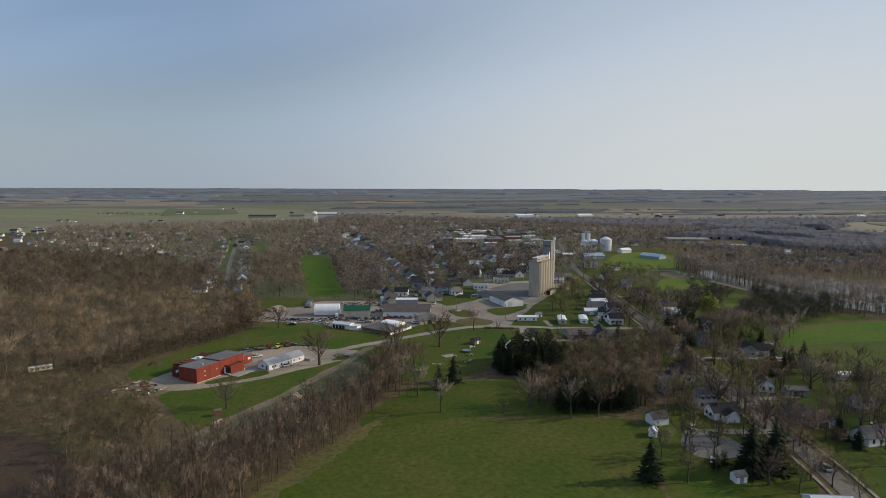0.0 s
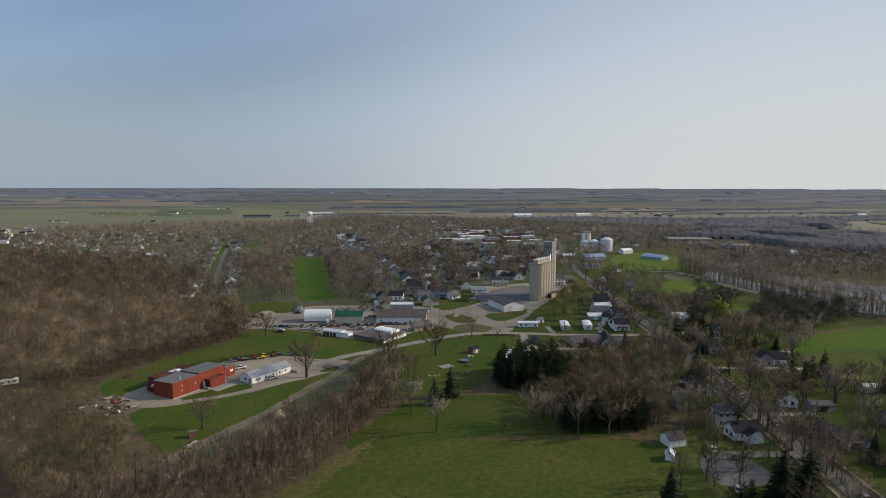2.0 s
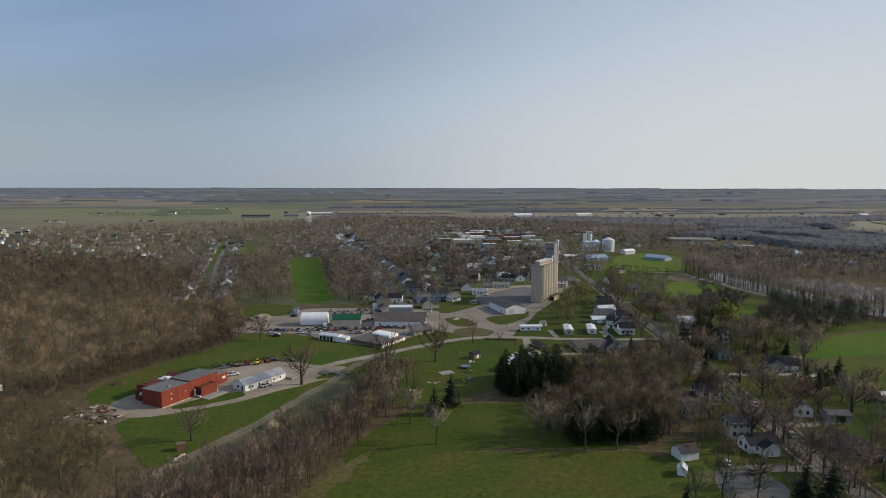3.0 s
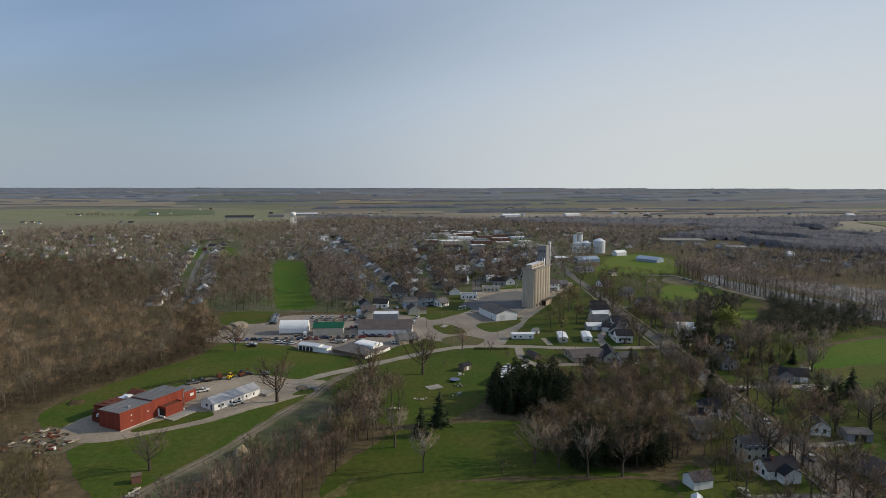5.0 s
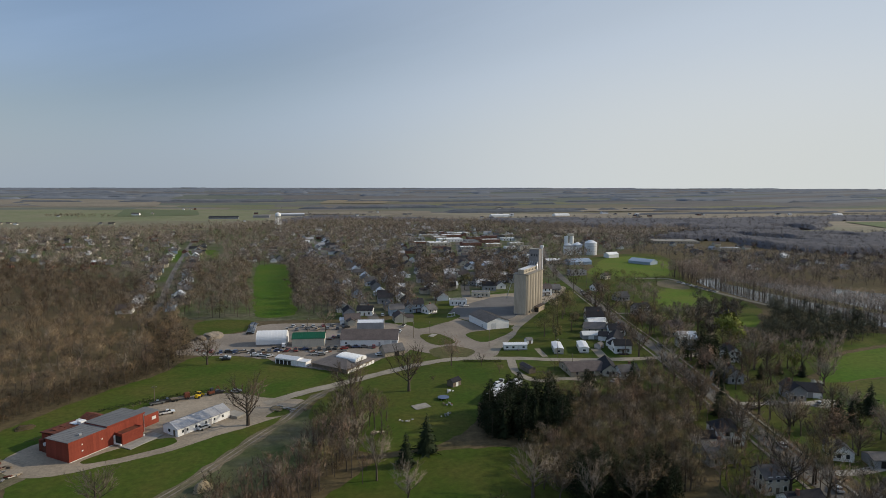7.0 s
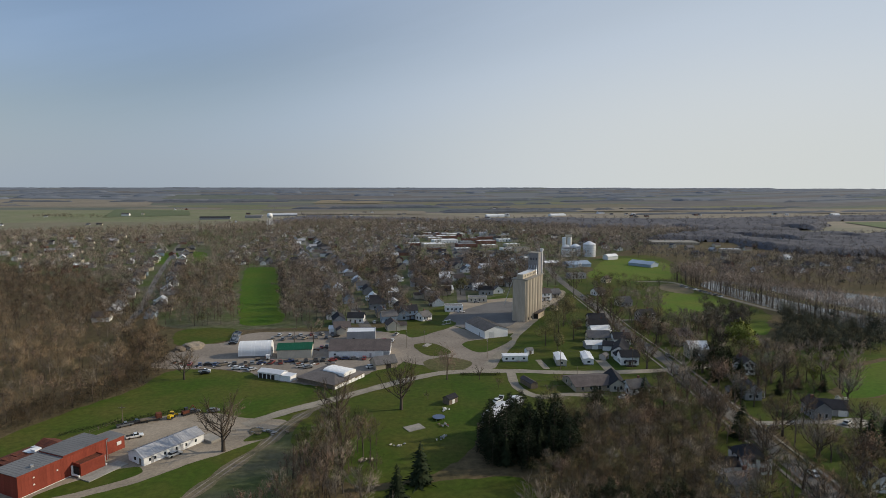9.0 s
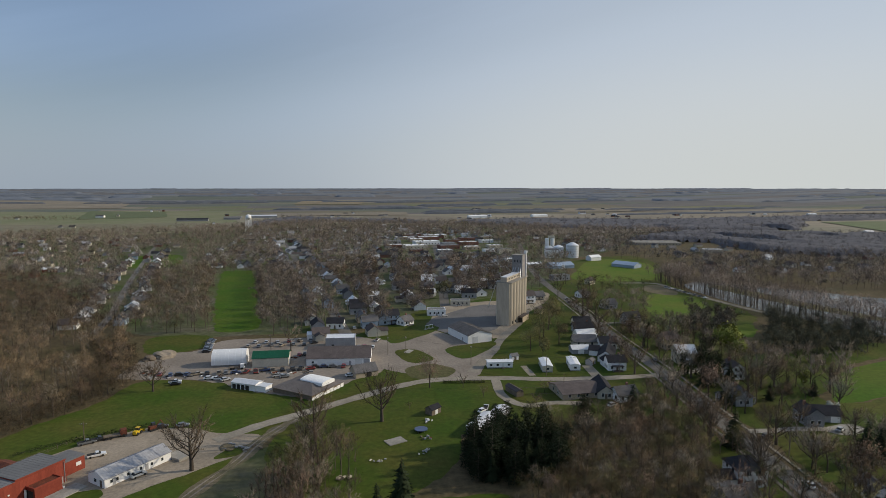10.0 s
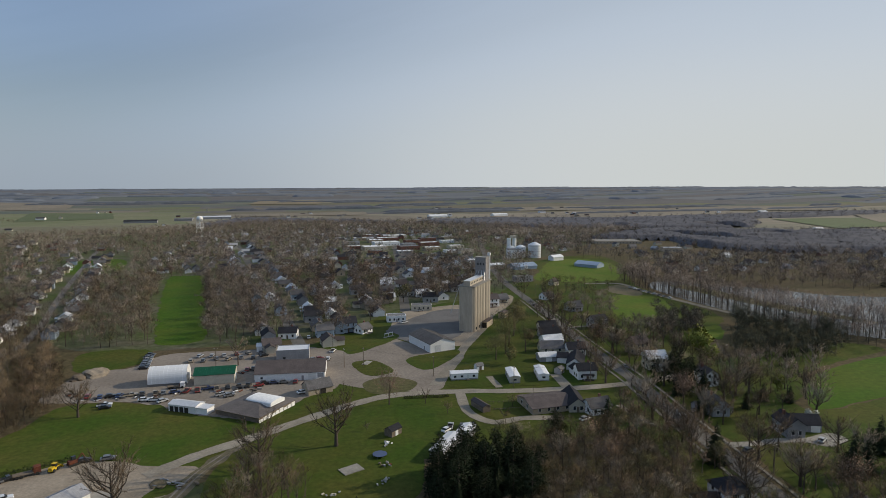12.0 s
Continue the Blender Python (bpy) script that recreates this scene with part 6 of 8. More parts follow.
def mill():
    ob = thing("feed_mill", 262, 665, 0, label="white feed mill with round steel bins and twin towers", category="mill")
    for x, y, r, h in ((6, -4, 7.5, 15), (-8, 4, 6, 12), (-18, 10, 5, 11)):
        b = part("bin", lathe(bmesh.new(), [(r, 0), (r, h), (r * 0.25, h + r * 0.4), (0.4, h + r * 0.42)], 28, x, y), M["palemetal"], ob)
        for k in range(5):
            part("band", lathe(bmesh.new(), [(r + 0.06, h * (k + 0.5) / 5), (r + 0.06, h * (k + 0.5) / 5 + 0.25)], 28, x, y), M["steel"], b)
    for x in (-8, -1):
        part("tower", lathe(bmesh.new(), [(2.6, 0), (2.6, 19), (2.2, 19.5)], 20, x - 3, 38), M["white"], ob)
    part("tower_head", boxed((-9, -2, 35.5, 40, 19.5, 22.5)), M["cream"], ob)
    part("mill_house", boxed((-26, -12, -6, 4, 0, 10)), M["white"], ob)
    part("mill_roof", boxed((-26.4, -11.6, -6.4, 4.4, 10, 10.4)), M["metalroof"], ob)


mill()


def water_tower():
    ob = thing("water_tower", -177, 1150, 20, label="white elevated water tower on slim legs", category="water tower")
    part("tank", lathe(bmesh.new(), [(0.8, 21.5), (3.2, 22.2), (5.0, 24.0), (5.2, 26.0), (5.2, 28.0), (4.4, 29.6), (2.4, 30.8), (0.3, 31.4)], 28), M["white"], ob)
    part("riser", tube(bmesh.new(), (0, 0, 0), (0, 0, 22), 0.8, 0.7, 12), M["white"], ob)
    for k in range(6):
        a = math.pi * k / 3
        part("leg", tube(bmesh.new(), (6.4 * math.cos(a), 6.4 * math.sin(a), 0), (4.9 * math.cos(a), 4.9 * math.sin(a), 25), 0.32, 0.28, 8), M["white"], ob)
    part("catwalk", lathe(bmesh.new(), [(5.2, 25.0), (6.2, 25.0), (6.2, 25.2), (5.2, 25.2)], 28), M["steel"], ob)
    bm = bmesh.new()
    for k in range(6):
        a, b = math.pi * k / 3, math.pi * (k + 1) / 3
        tube(bm, (5.8 * math.cos(a), 5.8 * math.sin(a), 10), (5.8 * math.cos(b), 5.8 * math.sin(b), 10), 0.12, 0.12, 5)
    part("brace", bm, M["white"], ob)


water_tower()
for fx, fy, fa, fl, fd, fw, fr, words in ((-360, 1500, 4, 70, 14, "grey", "shingle_dark", "long dark livestock barn in far fields"), (-215, 1640, 4, 70, 12, "grey", "palemetal", "long pale-roofed livestock barn in far fields"),
                                          (-280, 1560, 4, 40, 14, "grey", "metalroof", "far grey farm barn in fields"), (900, 900, 20, 22, 14, "white", "membrane", "far white barn with a bright roof"),
                                          (960, 880, -10, 16, 10, "grey", "shingle", "far grey farm building"), (700, 1700, 10, 20, 12, "white", "shingle", "far white farmhouse among fields"),
                                          (1300, 1500, 0, 24, 14, "white", "membrane", "far white farm shed in fields"), (520, 1560, 15, 46, 18, "white", "membrane", "far long pale shed"),
                                          (345, 1545, 8, 50, 20, "white", "membrane", "far white hall at the edge of town"), (-640, 1700, 0, 20, 12, "white", "shingle", "far white farmhouse among fields"),
                                          (-1000, 1450, 10, 22, 14, "white", "palemetal", "far white farm shed in fields"), (640, 1350, 5, 18, 10, "tan", "shingle_brown", "far tan barn among fields")):
    gable("barn", fx, fy, fa, fl, fd, 4.5, 7.5, fw, fr, words, "barn", 0.4, group="far farm buildings")


# ---- planting ----
rng4 = random.Random(4)
# single trees that stand out
for kind, x, y, s, v in (("big", -42.5, 166, 1.12, 0), ("big", -70, 112, 0.75, 2), ("big", 44, 106, 0.85, 2), ("mid", 57, 96, 0.95, 2), ("mid", 67, 95, 0.9, 0), ("mid", 73, 99, 0.9, 1), ("mid", 50, 101, 0.85, 0), ("big", -7, 182, 1.05, 0), ("big", -5, 158, 0.75, 1), ("big", -10, 176, 0.6, 2), ("big", 16, 195, 1.0, 0), ("haze", 38, 228, 0.95, 1), ("small", 52, 226, 0.9, 0),
                         ("mid", 10, 103, 0.95, 2), ("small", 33, 100, 0.75, 0), ("spruce", 18, 137, 1.0, 0), ("spruce", 11, 129, 0.75, 1),
                         ("spruce", 66, 47, 1.1, 0), ("spruce", 97, 49, 1.25, 1), ("spruce", 105, 50, 1.3, 0), ("spruce", 101, 54, 1.1, 1), ("spruce", 110, 55, 1.1, 0), ("spruce", 161, 138, 1.15, 0), ("haze", 76, 45, 0.75, 0), ("mid", 75, 60, 0.8, 2), ("mid", 84, 63, 0.85, 3), ("cedar", 137, 113, 1.0, 0), ("cedar", 88, 52, 0.8, 0), ("cedar", 92, 54, 0.8, 0),
                         ("mid", 155, 160, 0.9, 0), ("big", 172, 154, 0.75, 1), ("spruce", 184, 150, 1.1, 0), ("spruce", 168, 140, 0.8, 1), ("pine", 175, 146, 0.7, 0), ("spruce", 129, 156, 1.0, 1), ("bud", 190, 248, 1.3, 0), ("blossom", 183, 176, 1.0, 0), ("pine", 157, 212, 1.0, 1), ("pine", 162, 216, 1.1, 0), ("pine", 160, 224, 0.95, 2), ("pine", 153, 226, 0.7, 1),
                         ("mid", 140, 224, 0.85, 2), ("big", -76, 242, 0.75, 0), ("haze", 105, 285, 1.15, 0), ("haze", 112, 300, 1.2, 0), ("haze", 97, 276, 1.0, 0), ("haze", 121, 318, 1.3, 0), ("haze", 116, 286, 1.0, 2), ("haze", 126, 330, 1.2, 2),
                         ("haze", 128, 335, 0.8, 1), ("bud", 101, 268, 0.6, 1), ("small", 84, 215, 0.8, 1), ("small", 76, 200, 0.8, 1), ("pine", 86, 179, 0.75, 0), ("pine", 89, 182, 0.65, 1), ("spruce", 106, 181, 1.1, 1), ("haze", 135, 352, 0.9, 0), ("haze", 142, 370, 0.8, 0),
                         ("mid", -25, 296, 0.9, 2), ("mid", 22, 345, 0.8, 0), ("bud", 76, 430, 0.9, 1), ("mid", 180, 250, 0.9, 0), ("small", -16, 210, 0.5, 0), ("small", 27, 205, 0.5, 0), ("small", -14, 178, 0.7, 1), ("slim", 0, 160, 0.9, 0), ("slim", 6, 164, 0.7, 2),
                         ("small", 58, 214, 0.7, 1), ("slim", -18, 160, 0.6, 0), ("bud", 196, 206, 0.5, 0), ("big", 166, 200, 0.8, 0), ("big", 176, 206, 0.85, 2), ("mid", 200, 196, 0.8, 0), ("mid", 205, 202, 0.7, 1), ("mid", 170, 186, 0.8, 0), ("mid", 162, 190, 0.75, 1)):
    plant(kind, x, y, s, v)
for x, y in scatter([(-15, 122), (2, 118), (6, 148), (0, 174), (-12, 178)], 4.2, rng4, most=34):
    plant(rng4.choice(("slim", "slim", "mid", "small")), x, y, rng4.uniform(0.6, 1.0))
# dark stand of pines
for x, y in scatter([(40, 146), (62, 140), (72, 152), (66, 168), (50, 172), (41, 164)], 2.9, rng4, most=50):
    plant(rng4.choice(("pine", "pine", "spruce")), x, y, rng4.uniform(0.55, 1.0))
for x, y in scatter([(54, 100), (82, 99), (86, 110), (58, 115)], 3.4, rng4, most=24):
    plant("pine", x, y, rng4.uniform(0.5, 0.78))
THICKET = [(48, 110), (60, 104), (92, 104), (104, 128), (114, 150), (116, 184), (104, 184), (84, 182), (66, 172), (72, 150), (64, 138), (52, 136)]
for x, y in scatter(THICKET, 9.5, rng4, most=30):
    plant(rng4.choice(("haze", "mid", "haze", "haze")), x, y, rng4.uniform(0.6, 0.85))
EDGE = [(-98, 10), (-60, 4), (-49, 30), (-44, 47), (-34, 64), (-25, 82), (-16, 104), (-10, 126), (-3, 142), (-5, 164), (-13, 164), (-17, 146), (-21, 131), (-30, 119), (-41, 103), (-52, 88), (-66, 76), (-84, 62), (-98, 44)]
for x, y in scatter(EDGE, 6.5, rng4, most=52):
    plant(rng4.choice(("slim", "slim", "slim", "mid", "small")), x, y, rng4.uniform(0.75, 1.1))
for k, (x, y) in enumerate(((112, 44), (119, 62), (121, 80), (133, 88), (125, 104), (137, 118), (128, 142), (131, 172), (145, 184), (148, 200), (138, 210), (154, 246), (143, 262), (160, 276), (147, 330), (164, 318), (170, 350), (150, 282), (144, 300), (158, 336), (152, 360), (161, 296), (168, 372), (176, 402), (160, 410), (158, 372), (173, 384), (122, 118), (140, 134), (124, 66))):
    plant(("mid", "haze", "big", "mid")[k % 4], x, y, 0.72 + 0.07 * (k % 5))
street_rng = random.Random(91)
for k in range(30):                                   # rows along both verges
    y = 52 + k * 8.6 + street_rng.uniform(-3, 3)
    x = 118.5 + (y - 38) * 0.132 + (street_rng.choice((-1, 1)) * street_rng.uniform(8, 14))
    plant(street_rng.choice(("mid", "haze", "mid", "haze", "big")), x, y, street_rng.uniform(0.6, 0.85))
# yard trees on both sides of the street
CLEAR = ([(100, 72), (122, 72), (122, 98), (100, 98)], [(104, 128), (132, 128), (132, 150), (104, 150)], [(138, 96), (166, 96), (166, 118), (138, 118)], [(148, 146), (196, 146), (196, 178), (148, 178)])
for x, y in scatter([(80, 56), (118, 24), (128, 90), (124, 128), (128, 160), (133, 200), (122, 205), (112, 126), (96, 100)], 7.5, rng4, avoid=CLEAR, most=40):
    plant(rng4.choice(("mid", "haze", "mid", "haze", "big")), x, y, rng4.uniform(0.55, 0.8))
for x, y in scatter([(132, 40), (200, 60), (196, 140), (192, 200), (198, 250), (188, 316), (164, 330), (154, 240), (142, 150)], 7.4, rng4, avoid=CLEAR, most=92):
    plant(rng4.choice(("mid", "haze", "mid", "haze", "big", "mid", "spruce")), x, y, rng4.uniform(0.6, 0.9))

MIDS = [bare_tree(120 + i, 11, 4.4, 8, 5, 620, 1.35, 0.085) for i in range(4)]
SLIMS = [bare_tree(130 + i, 10.5, 2.3, 8, 2, 330, 1.2, 0.07, 0.3, True) for i in range(4)]
LOW = [far_tree(80 + i, 11.5, 4.8, 250, 1.2, lobes=7, thin=0.14) for i in range(6)]
GREYS = [bare_tree(86 + i, 13, 3.6, 8, 3, 230, 1.7, 0.10, 0.3, True) for i in range(3)]
SCRUB = [far_tree(90 + i, 4.0, 2.4, 150, 0.8, 0.05, thin=0.11) for i in range(4)]
TOWNY = [far_tree(140 + i, 11.5, 5.2, 380, 1.1, 0.1, 8, 0.13) for i in range(6)]
FAR = [far_tree(95 + i, 11, 5.6, 100, 1.7, 0.05, 7, 0.2) for i in range(4)]
EVER = [conifer(99 + i, 11, 2.8, 9, 8) for i in range(2)]
LOWPINE = [far_tree(150 + i, 10 + i, 5.0, 650, 1.1, 0.05, 9, 0.2) for i in range(3)]
FINE = [far_tree(170 + i, 12, 4.4, 560, 1.15, lobes=6, thin=0.065) for i in range(6)]
wood_stuff("thicket", scatter(THICKET, 6.0, rng4, most=90), FINE + MIDS[:2], "scrub", "dense brown thicket of bare trees", 0.65, 1.05, seed=21)
wood_stuff("thicket", scatter(THICKET, 9, rng4, most=26), FINE, "greytwigs", "pale bare trees in a thicket", 0.75, 1.1, seed=46)
wood_stuff("thicket", scatter(THICKET, 7, rng4, most=75), FINE, "olive", "budding olive trees in a thicket", 0.65, 1.05, seed=22)
wood_stuff("young_trees", scatter(EDGE, 3.2, rng4, most=310), SLIMS, "redtwigs", "strip of slender bare trees along the field", 0.8, 1.3, seed=23)
wood_stuff("young_trees", scatter(EDGE, 8, rng4, most=40), SLIMS, "greytwigs", "pale slender trees along the field", 0.8, 1.15, seed=24)
wood_stuff("undergrowth", scatter(EDGE, 2.6, rng4, most=420), SCRUB, "scrub", "brown undergrowth below young trees", 0.5, 1.0, seed=8)
wood_stuff("undergrowth", scatter(THICKET, 2.6, rng4, most=420), SCRUB, "duskytwigs", "brown undergrowth in a thicket", 0.5, 0.9, seed=9)
wood_stuff("evergreen_stand", scatter([(206, 246), (222, 234), (256, 238), (292, 262), (286, 300), (264, 316), (240, 284)], 5.6, rng4, most=75), LOWPINE, "farpine", "dusky green trees before the river", 0.7, 1.25, seed=25)
wood_stuff("yard_trees", scatter([(84, 84), (96, 100), (104, 126), (118, 150), (122, 200), (138, 200), (132, 150), (128, 100), (122, 60), (100, 88)], 6.2, rng4, avoid=CLEAR, most=60), MIDS, "redtwigs", "brown bare garden trees between houses", 0.6, 0.9, seed=41)
wood_stuff("yard_trees", scatter([(150, 70), (196, 60), (205, 140), (196, 146), (170, 128), (150, 130)], 8, rng4, avoid=CLEAR, most=50), MIDS, "twigs", "bare garden trees behind houses", 0.8, 1.25, seed=42)
wood_stuff("yard_trees", scatter([(196, 186), (246, 232), (206, 244), (196, 300), (216, 316), (190, 322), (188, 250)], 7, rng4, most=60), MIDS, "banktwigs", "bare trees between the gardens and meadow", 0.7, 1.15, seed=26)
TALL = [bare_tree(160 + i, 15, 4.6, 10, 5, 380, 1.5, 0.09, 0.36, True, 1.2) for i in range(5)]
wood_stuff("bank_trees", scatter([(276, 482), (277, 430), (282, 385), (284, 352), (292, 312), (302, 286), (326, 258), (338, 268), (316, 298), (306, 322), (294, 356), (291, 390), (288, 432), (298, 478)], 3.4, rng4, most=200), TALL, "banktwigs", "tall bare trees with dark stems along the river bank", 0.5, 1.3, seed=27)
wood_stuff("bank_trees", scatter([(300, 452), (312, 400), (322, 350), (342, 300), (356, 292), (336, 350), (328, 400), (322, 450)], 3.6, rng4, most=190), TALL, "banktwigs", "tall bare trees on a strip in the river", 0.5, 1.15, seed=44)
wood_stuff("bank_trees", scatter([(282, 486), (300, 508), (335, 484), (380, 444), (470, 380), (560, 330), (580, 350), (420, 440), (330, 530), (290, 530)], 8, rng4, most=120), TOWNY, "banktwigs", "bare trees on the far river bank", 0.7, 1.15, seed=28)
wood_stuff("undergrowth", scatter([(276, 478), (278, 385), (290, 312), (326, 256), (336, 266), (304, 320), (289, 390), (289, 478)], 3.5, rng4, most=130), SCRUB, "scrub", "brown brush on the river bank", 0.4, 0.9, seed=62)
wood_stuff("field_trees", scatter([(197, 305), (200, 290), (217, 287), (238, 313), (248, 326), (228, 344), (207, 313)], 4.6, rng4, most=34), LOWPINE, "duskytwigs", "dark soft clump of bare trees beside the ball field", 0.75, 1.15, seed=70)
wood_stuff("field_trees", scatter([(181, 392), (216, 396), (238, 424), (238, 468), (206, 484), (186, 444)], 8, rng4, most=34), FINE, "olive", "budding trees between the street and the green", 0.7, 1.1, seed=71)
wood_stuff("field_trees", scatter([(186, 335), (200, 345), (214, 388), (200, 392), (186, 380)], 7.5, rng4, most=16), FINE, "towntwigs", "bare trees behind the houses by the ball field", 0.8, 1.2, seed=72)
wood_stuff("field_trees", scatter([(176, 290), (196, 296), (198, 312), (186, 316), (172, 304)], 6, rng4, most=12), FINE, "duskytwigs", "dark bare trees beside a lawn", 0.7, 1.0, seed=73)
patch("river_bar", [(302, 452), (310, 402), (318, 352), (338, 300), (352, 292), (338, 350), (330, 400), (324, 450)], 0.09, M["dry"], "low strip of dry land in the river", 1.2)

NEARWOOD = [(-136, 160), (-122, 190), (-92, 232), (-90, 258), (-99, 290), (-117, 330), (-150, 398), (-198, 468), (-245, 535), (-300, 580), (-420, 610), (-420, 400), (-330, 260), (-250, 190), (-190, 162)]
GAPS = ([(-200, 196), (-168, 190), (-170, 204), (-196, 212)], [(-150, 292), (-128, 288), (-132, 306), (-150, 310)], [(-260, 380), (-226, 372), (-230, 400), (-262, 404)])
spots = scatter(NEARWOOD, 6.9, rng4, avoid=GAPS, most=900)
wood_stuff("woodland", [q for q in spots if q[1] < 330], FINE, "woodtwigs", "dense bare brown woodland beside the lawn", 0.7, 1.5, seed=45)
wood_stuff("woodland", [q for q in spots if q[1] >= 330], LOW, "twigs", "dense bare brown woodland", 0.75, 1.5)
wood_stuff("woodland", scatter(NEARWOOD, 12, rng4, avoid=GAPS, most=210), LOW, "redtwigs", "reddish budding trees standing in woodland", 0.8, 1.2, seed=33)
wood_stuff("pale_woodland", scatter(NEARWOOD, 13, rng4, avoid=GAPS, most=150), GREYS, "greytwigs", "pale grey bare trees standing in woodland", 0.8, 1.3, seed=6)
wood_stuff("pale_woodland", scatter([(-330, 262), (-190, 165), (-170, 185), (-230, 260), (-300, 330)], 5.5, rng4, most=150), GREYS, "greytwigs", "stand of pale slender trees", 0.8, 1.15, seed=34)
wood_stuff("undergrowth", scatter([(-136, 158), (-122, 188), (-90, 232), (-88, 262), (-104, 300), (-170, 300), (-230, 200)], 4.6, rng4, most=420), SCRUB, "scrub", "brown brush below woodland trees", 0.5, 1.1, seed=43)
wood_stuff("undergrowth", scatter([(-136, 157), (-122, 187), (-92, 230), (-88, 258), (-98, 290), (-116, 330), (-135, 330), (-116, 290), (-104, 258), (-110, 234), (-140, 196), (-154, 164)], 2.6, rng4, most=430), SCRUB, "scrub", "tall brown brush along the wood's edge", 0.7, 1.6, seed=49)
SCRUBLAND = [(-240, 150), (-165, 100), (-128, 96), (-90, 52), (-88, 78), (-85, 90), (-93, 104), (-102, 120), (-112, 130), (-128, 150), (-180, 160)]
wood_stuff("scrub", scatter(SCRUBLAND, 3.2, rng4, most=560), SCRUB, "scrub", "brown scrub beside the ploughed field", 0.4, 1.3, seed=7)
wood_stuff("scrub_trees", scatter(SCRUBLAND, 7, rng4, most=120), LOW, "woodtwigs", "low bare trees in scrub", 0.45, 0.85, seed=35)
wood_stuff("scrub_trees", scatter([(-106, 70), (-92, 84), (-90, 94), (-102, 116), (-114, 110)], 6, rng4, most=22), MIDS, "olive", "budding yellowish trees in scrub", 0.6, 0.9, seed=36)

STRIP = [(-74, 322), (-42, 326), (-54, 420), (-78, 582), (-118, 585), (-98, 450)]
YARDS = [(-110, 255), (26, 250), (62, 240), (100, 240), (172, 420), (160, 456), (60, 404), (30, 340), (10, 328), (-66, 334), (-104, 345)]
BALL = [(186, 444), (190, 326), (204, 262), (248, 305), (268, 372), (270, 400), (262, 440), (300, 500), (345, 592), (320, 662), (260, 632), (212, 550)]
TOWN = [(-150, 400), (-117, 345), (40, 345), (160, 460), (205, 480), (250, 640), (330, 690), (430, 820), (610, 1010), (420, 1110), (240, 1290), (-100, 1400), (-230, 1250), (-640, 1060), (-480, 700), (-330, 600), (-245, 540), (-198, 470)]
GREEN = [(-236, 636), (-165, 646), (-190, 775), (-256, 770)]
CENTRE = [(64, 720), (215, 690), (222, 900), (190, 990), (90, 960), (54, 880)]
ROADS = [(-153, 366), (-138, 366), (-168, 500), (-225, 770), (-244, 770), (-195, 546), (-164, 420)]
def corridor(line, half):
    return [(x - half, y) for x, y in line] + [(x + half, y) for x, y in line[::-1]]


OPEN = (STRIP, YARDS, BALL, GREEN, ROADS, corridor(STREET_A, 19), corridor([(72, 396), (82, 470), (96, 560), (112, 700), (130, 850)], 10),
        corridor([(40, 350), (36, 460), (40, 600), (50, 760)], 7))
def thinned(spots, seed, least, scale=0.018):
    """Leaves clearings, so that the crowns stand in clumps."""
    return [q for q in spots if noise.noise((q[0] * scale, q[1] * scale, seed)) + 0.35 * noise.noise((q[0] * scale * 4, q[1] * scale * 4, seed)) > least]


INNER = [(50, 560), (90, 470), (172, 500), (240, 690), (225, 900), (190, 990), (60, 960), (30, 800)]
spots = thinned(scatter(TOWN, 8.8, rng4, avoid=OPEN + (CENTRE,), tries=60000, most=5000), 3.0, -0.34)
spots = [q for k, q in enumerate(spots) if (q[0] > -150 or q[1] < 560 or k % 6) and (k % 3 < 2 or not inside(*q, INNER))]
wood_stuff("town_trees", [q for q in spots if q[1] < 540], TOWNY, "towntwigs", "bare street and garden trees of the town", 0.8, 1.5, seed=10)
wood_stuff("town_trees", [q for q in spots if q[1] >= 540], FAR, "towntwigs", "bare trees of the far part of town", 0.8, 1.4, seed=48)
wood_stuff("town_trees", scatter([(-118, 352), (-76, 345), (-100, 450), (-122, 590), (-170, 560), (-135, 440)], 8.5, rng4, most=110), LOW, "twigs", "brown bare trees beside the mown strip", 0.8, 1.35, seed=37)
wood_stuff("town_trees", scatter([(-40, 330), (0, 350), (-12, 460), (-30, 600), (-76, 590), (-50, 420)], 6.5, rng4, most=150), LOW, "towntwigs", "bare trees behind the houses", 0.8, 1.3, seed=38)
wood_stuff("town_trees", scatter(TOWN, 32, rng4, avoid=OPEN, most=230), EVER, "farpine", "scattered evergreens of the town", 0.6, 1.15, seed=11)
spots = scatter(TOWN, 22, rng4, avoid=OPEN, most=420)
wood_stuff("town_trees", [q for q in spots if q[1] < 600], TOWNY, "olive", "budding garden trees of the town", 0.8, 1.4, seed=12)
wood_stuff("town_trees", [q for q in spots if q[1] >= 600], FAR, "olive", "budding trees of the far part of town", 0.8, 1.4, seed=63)
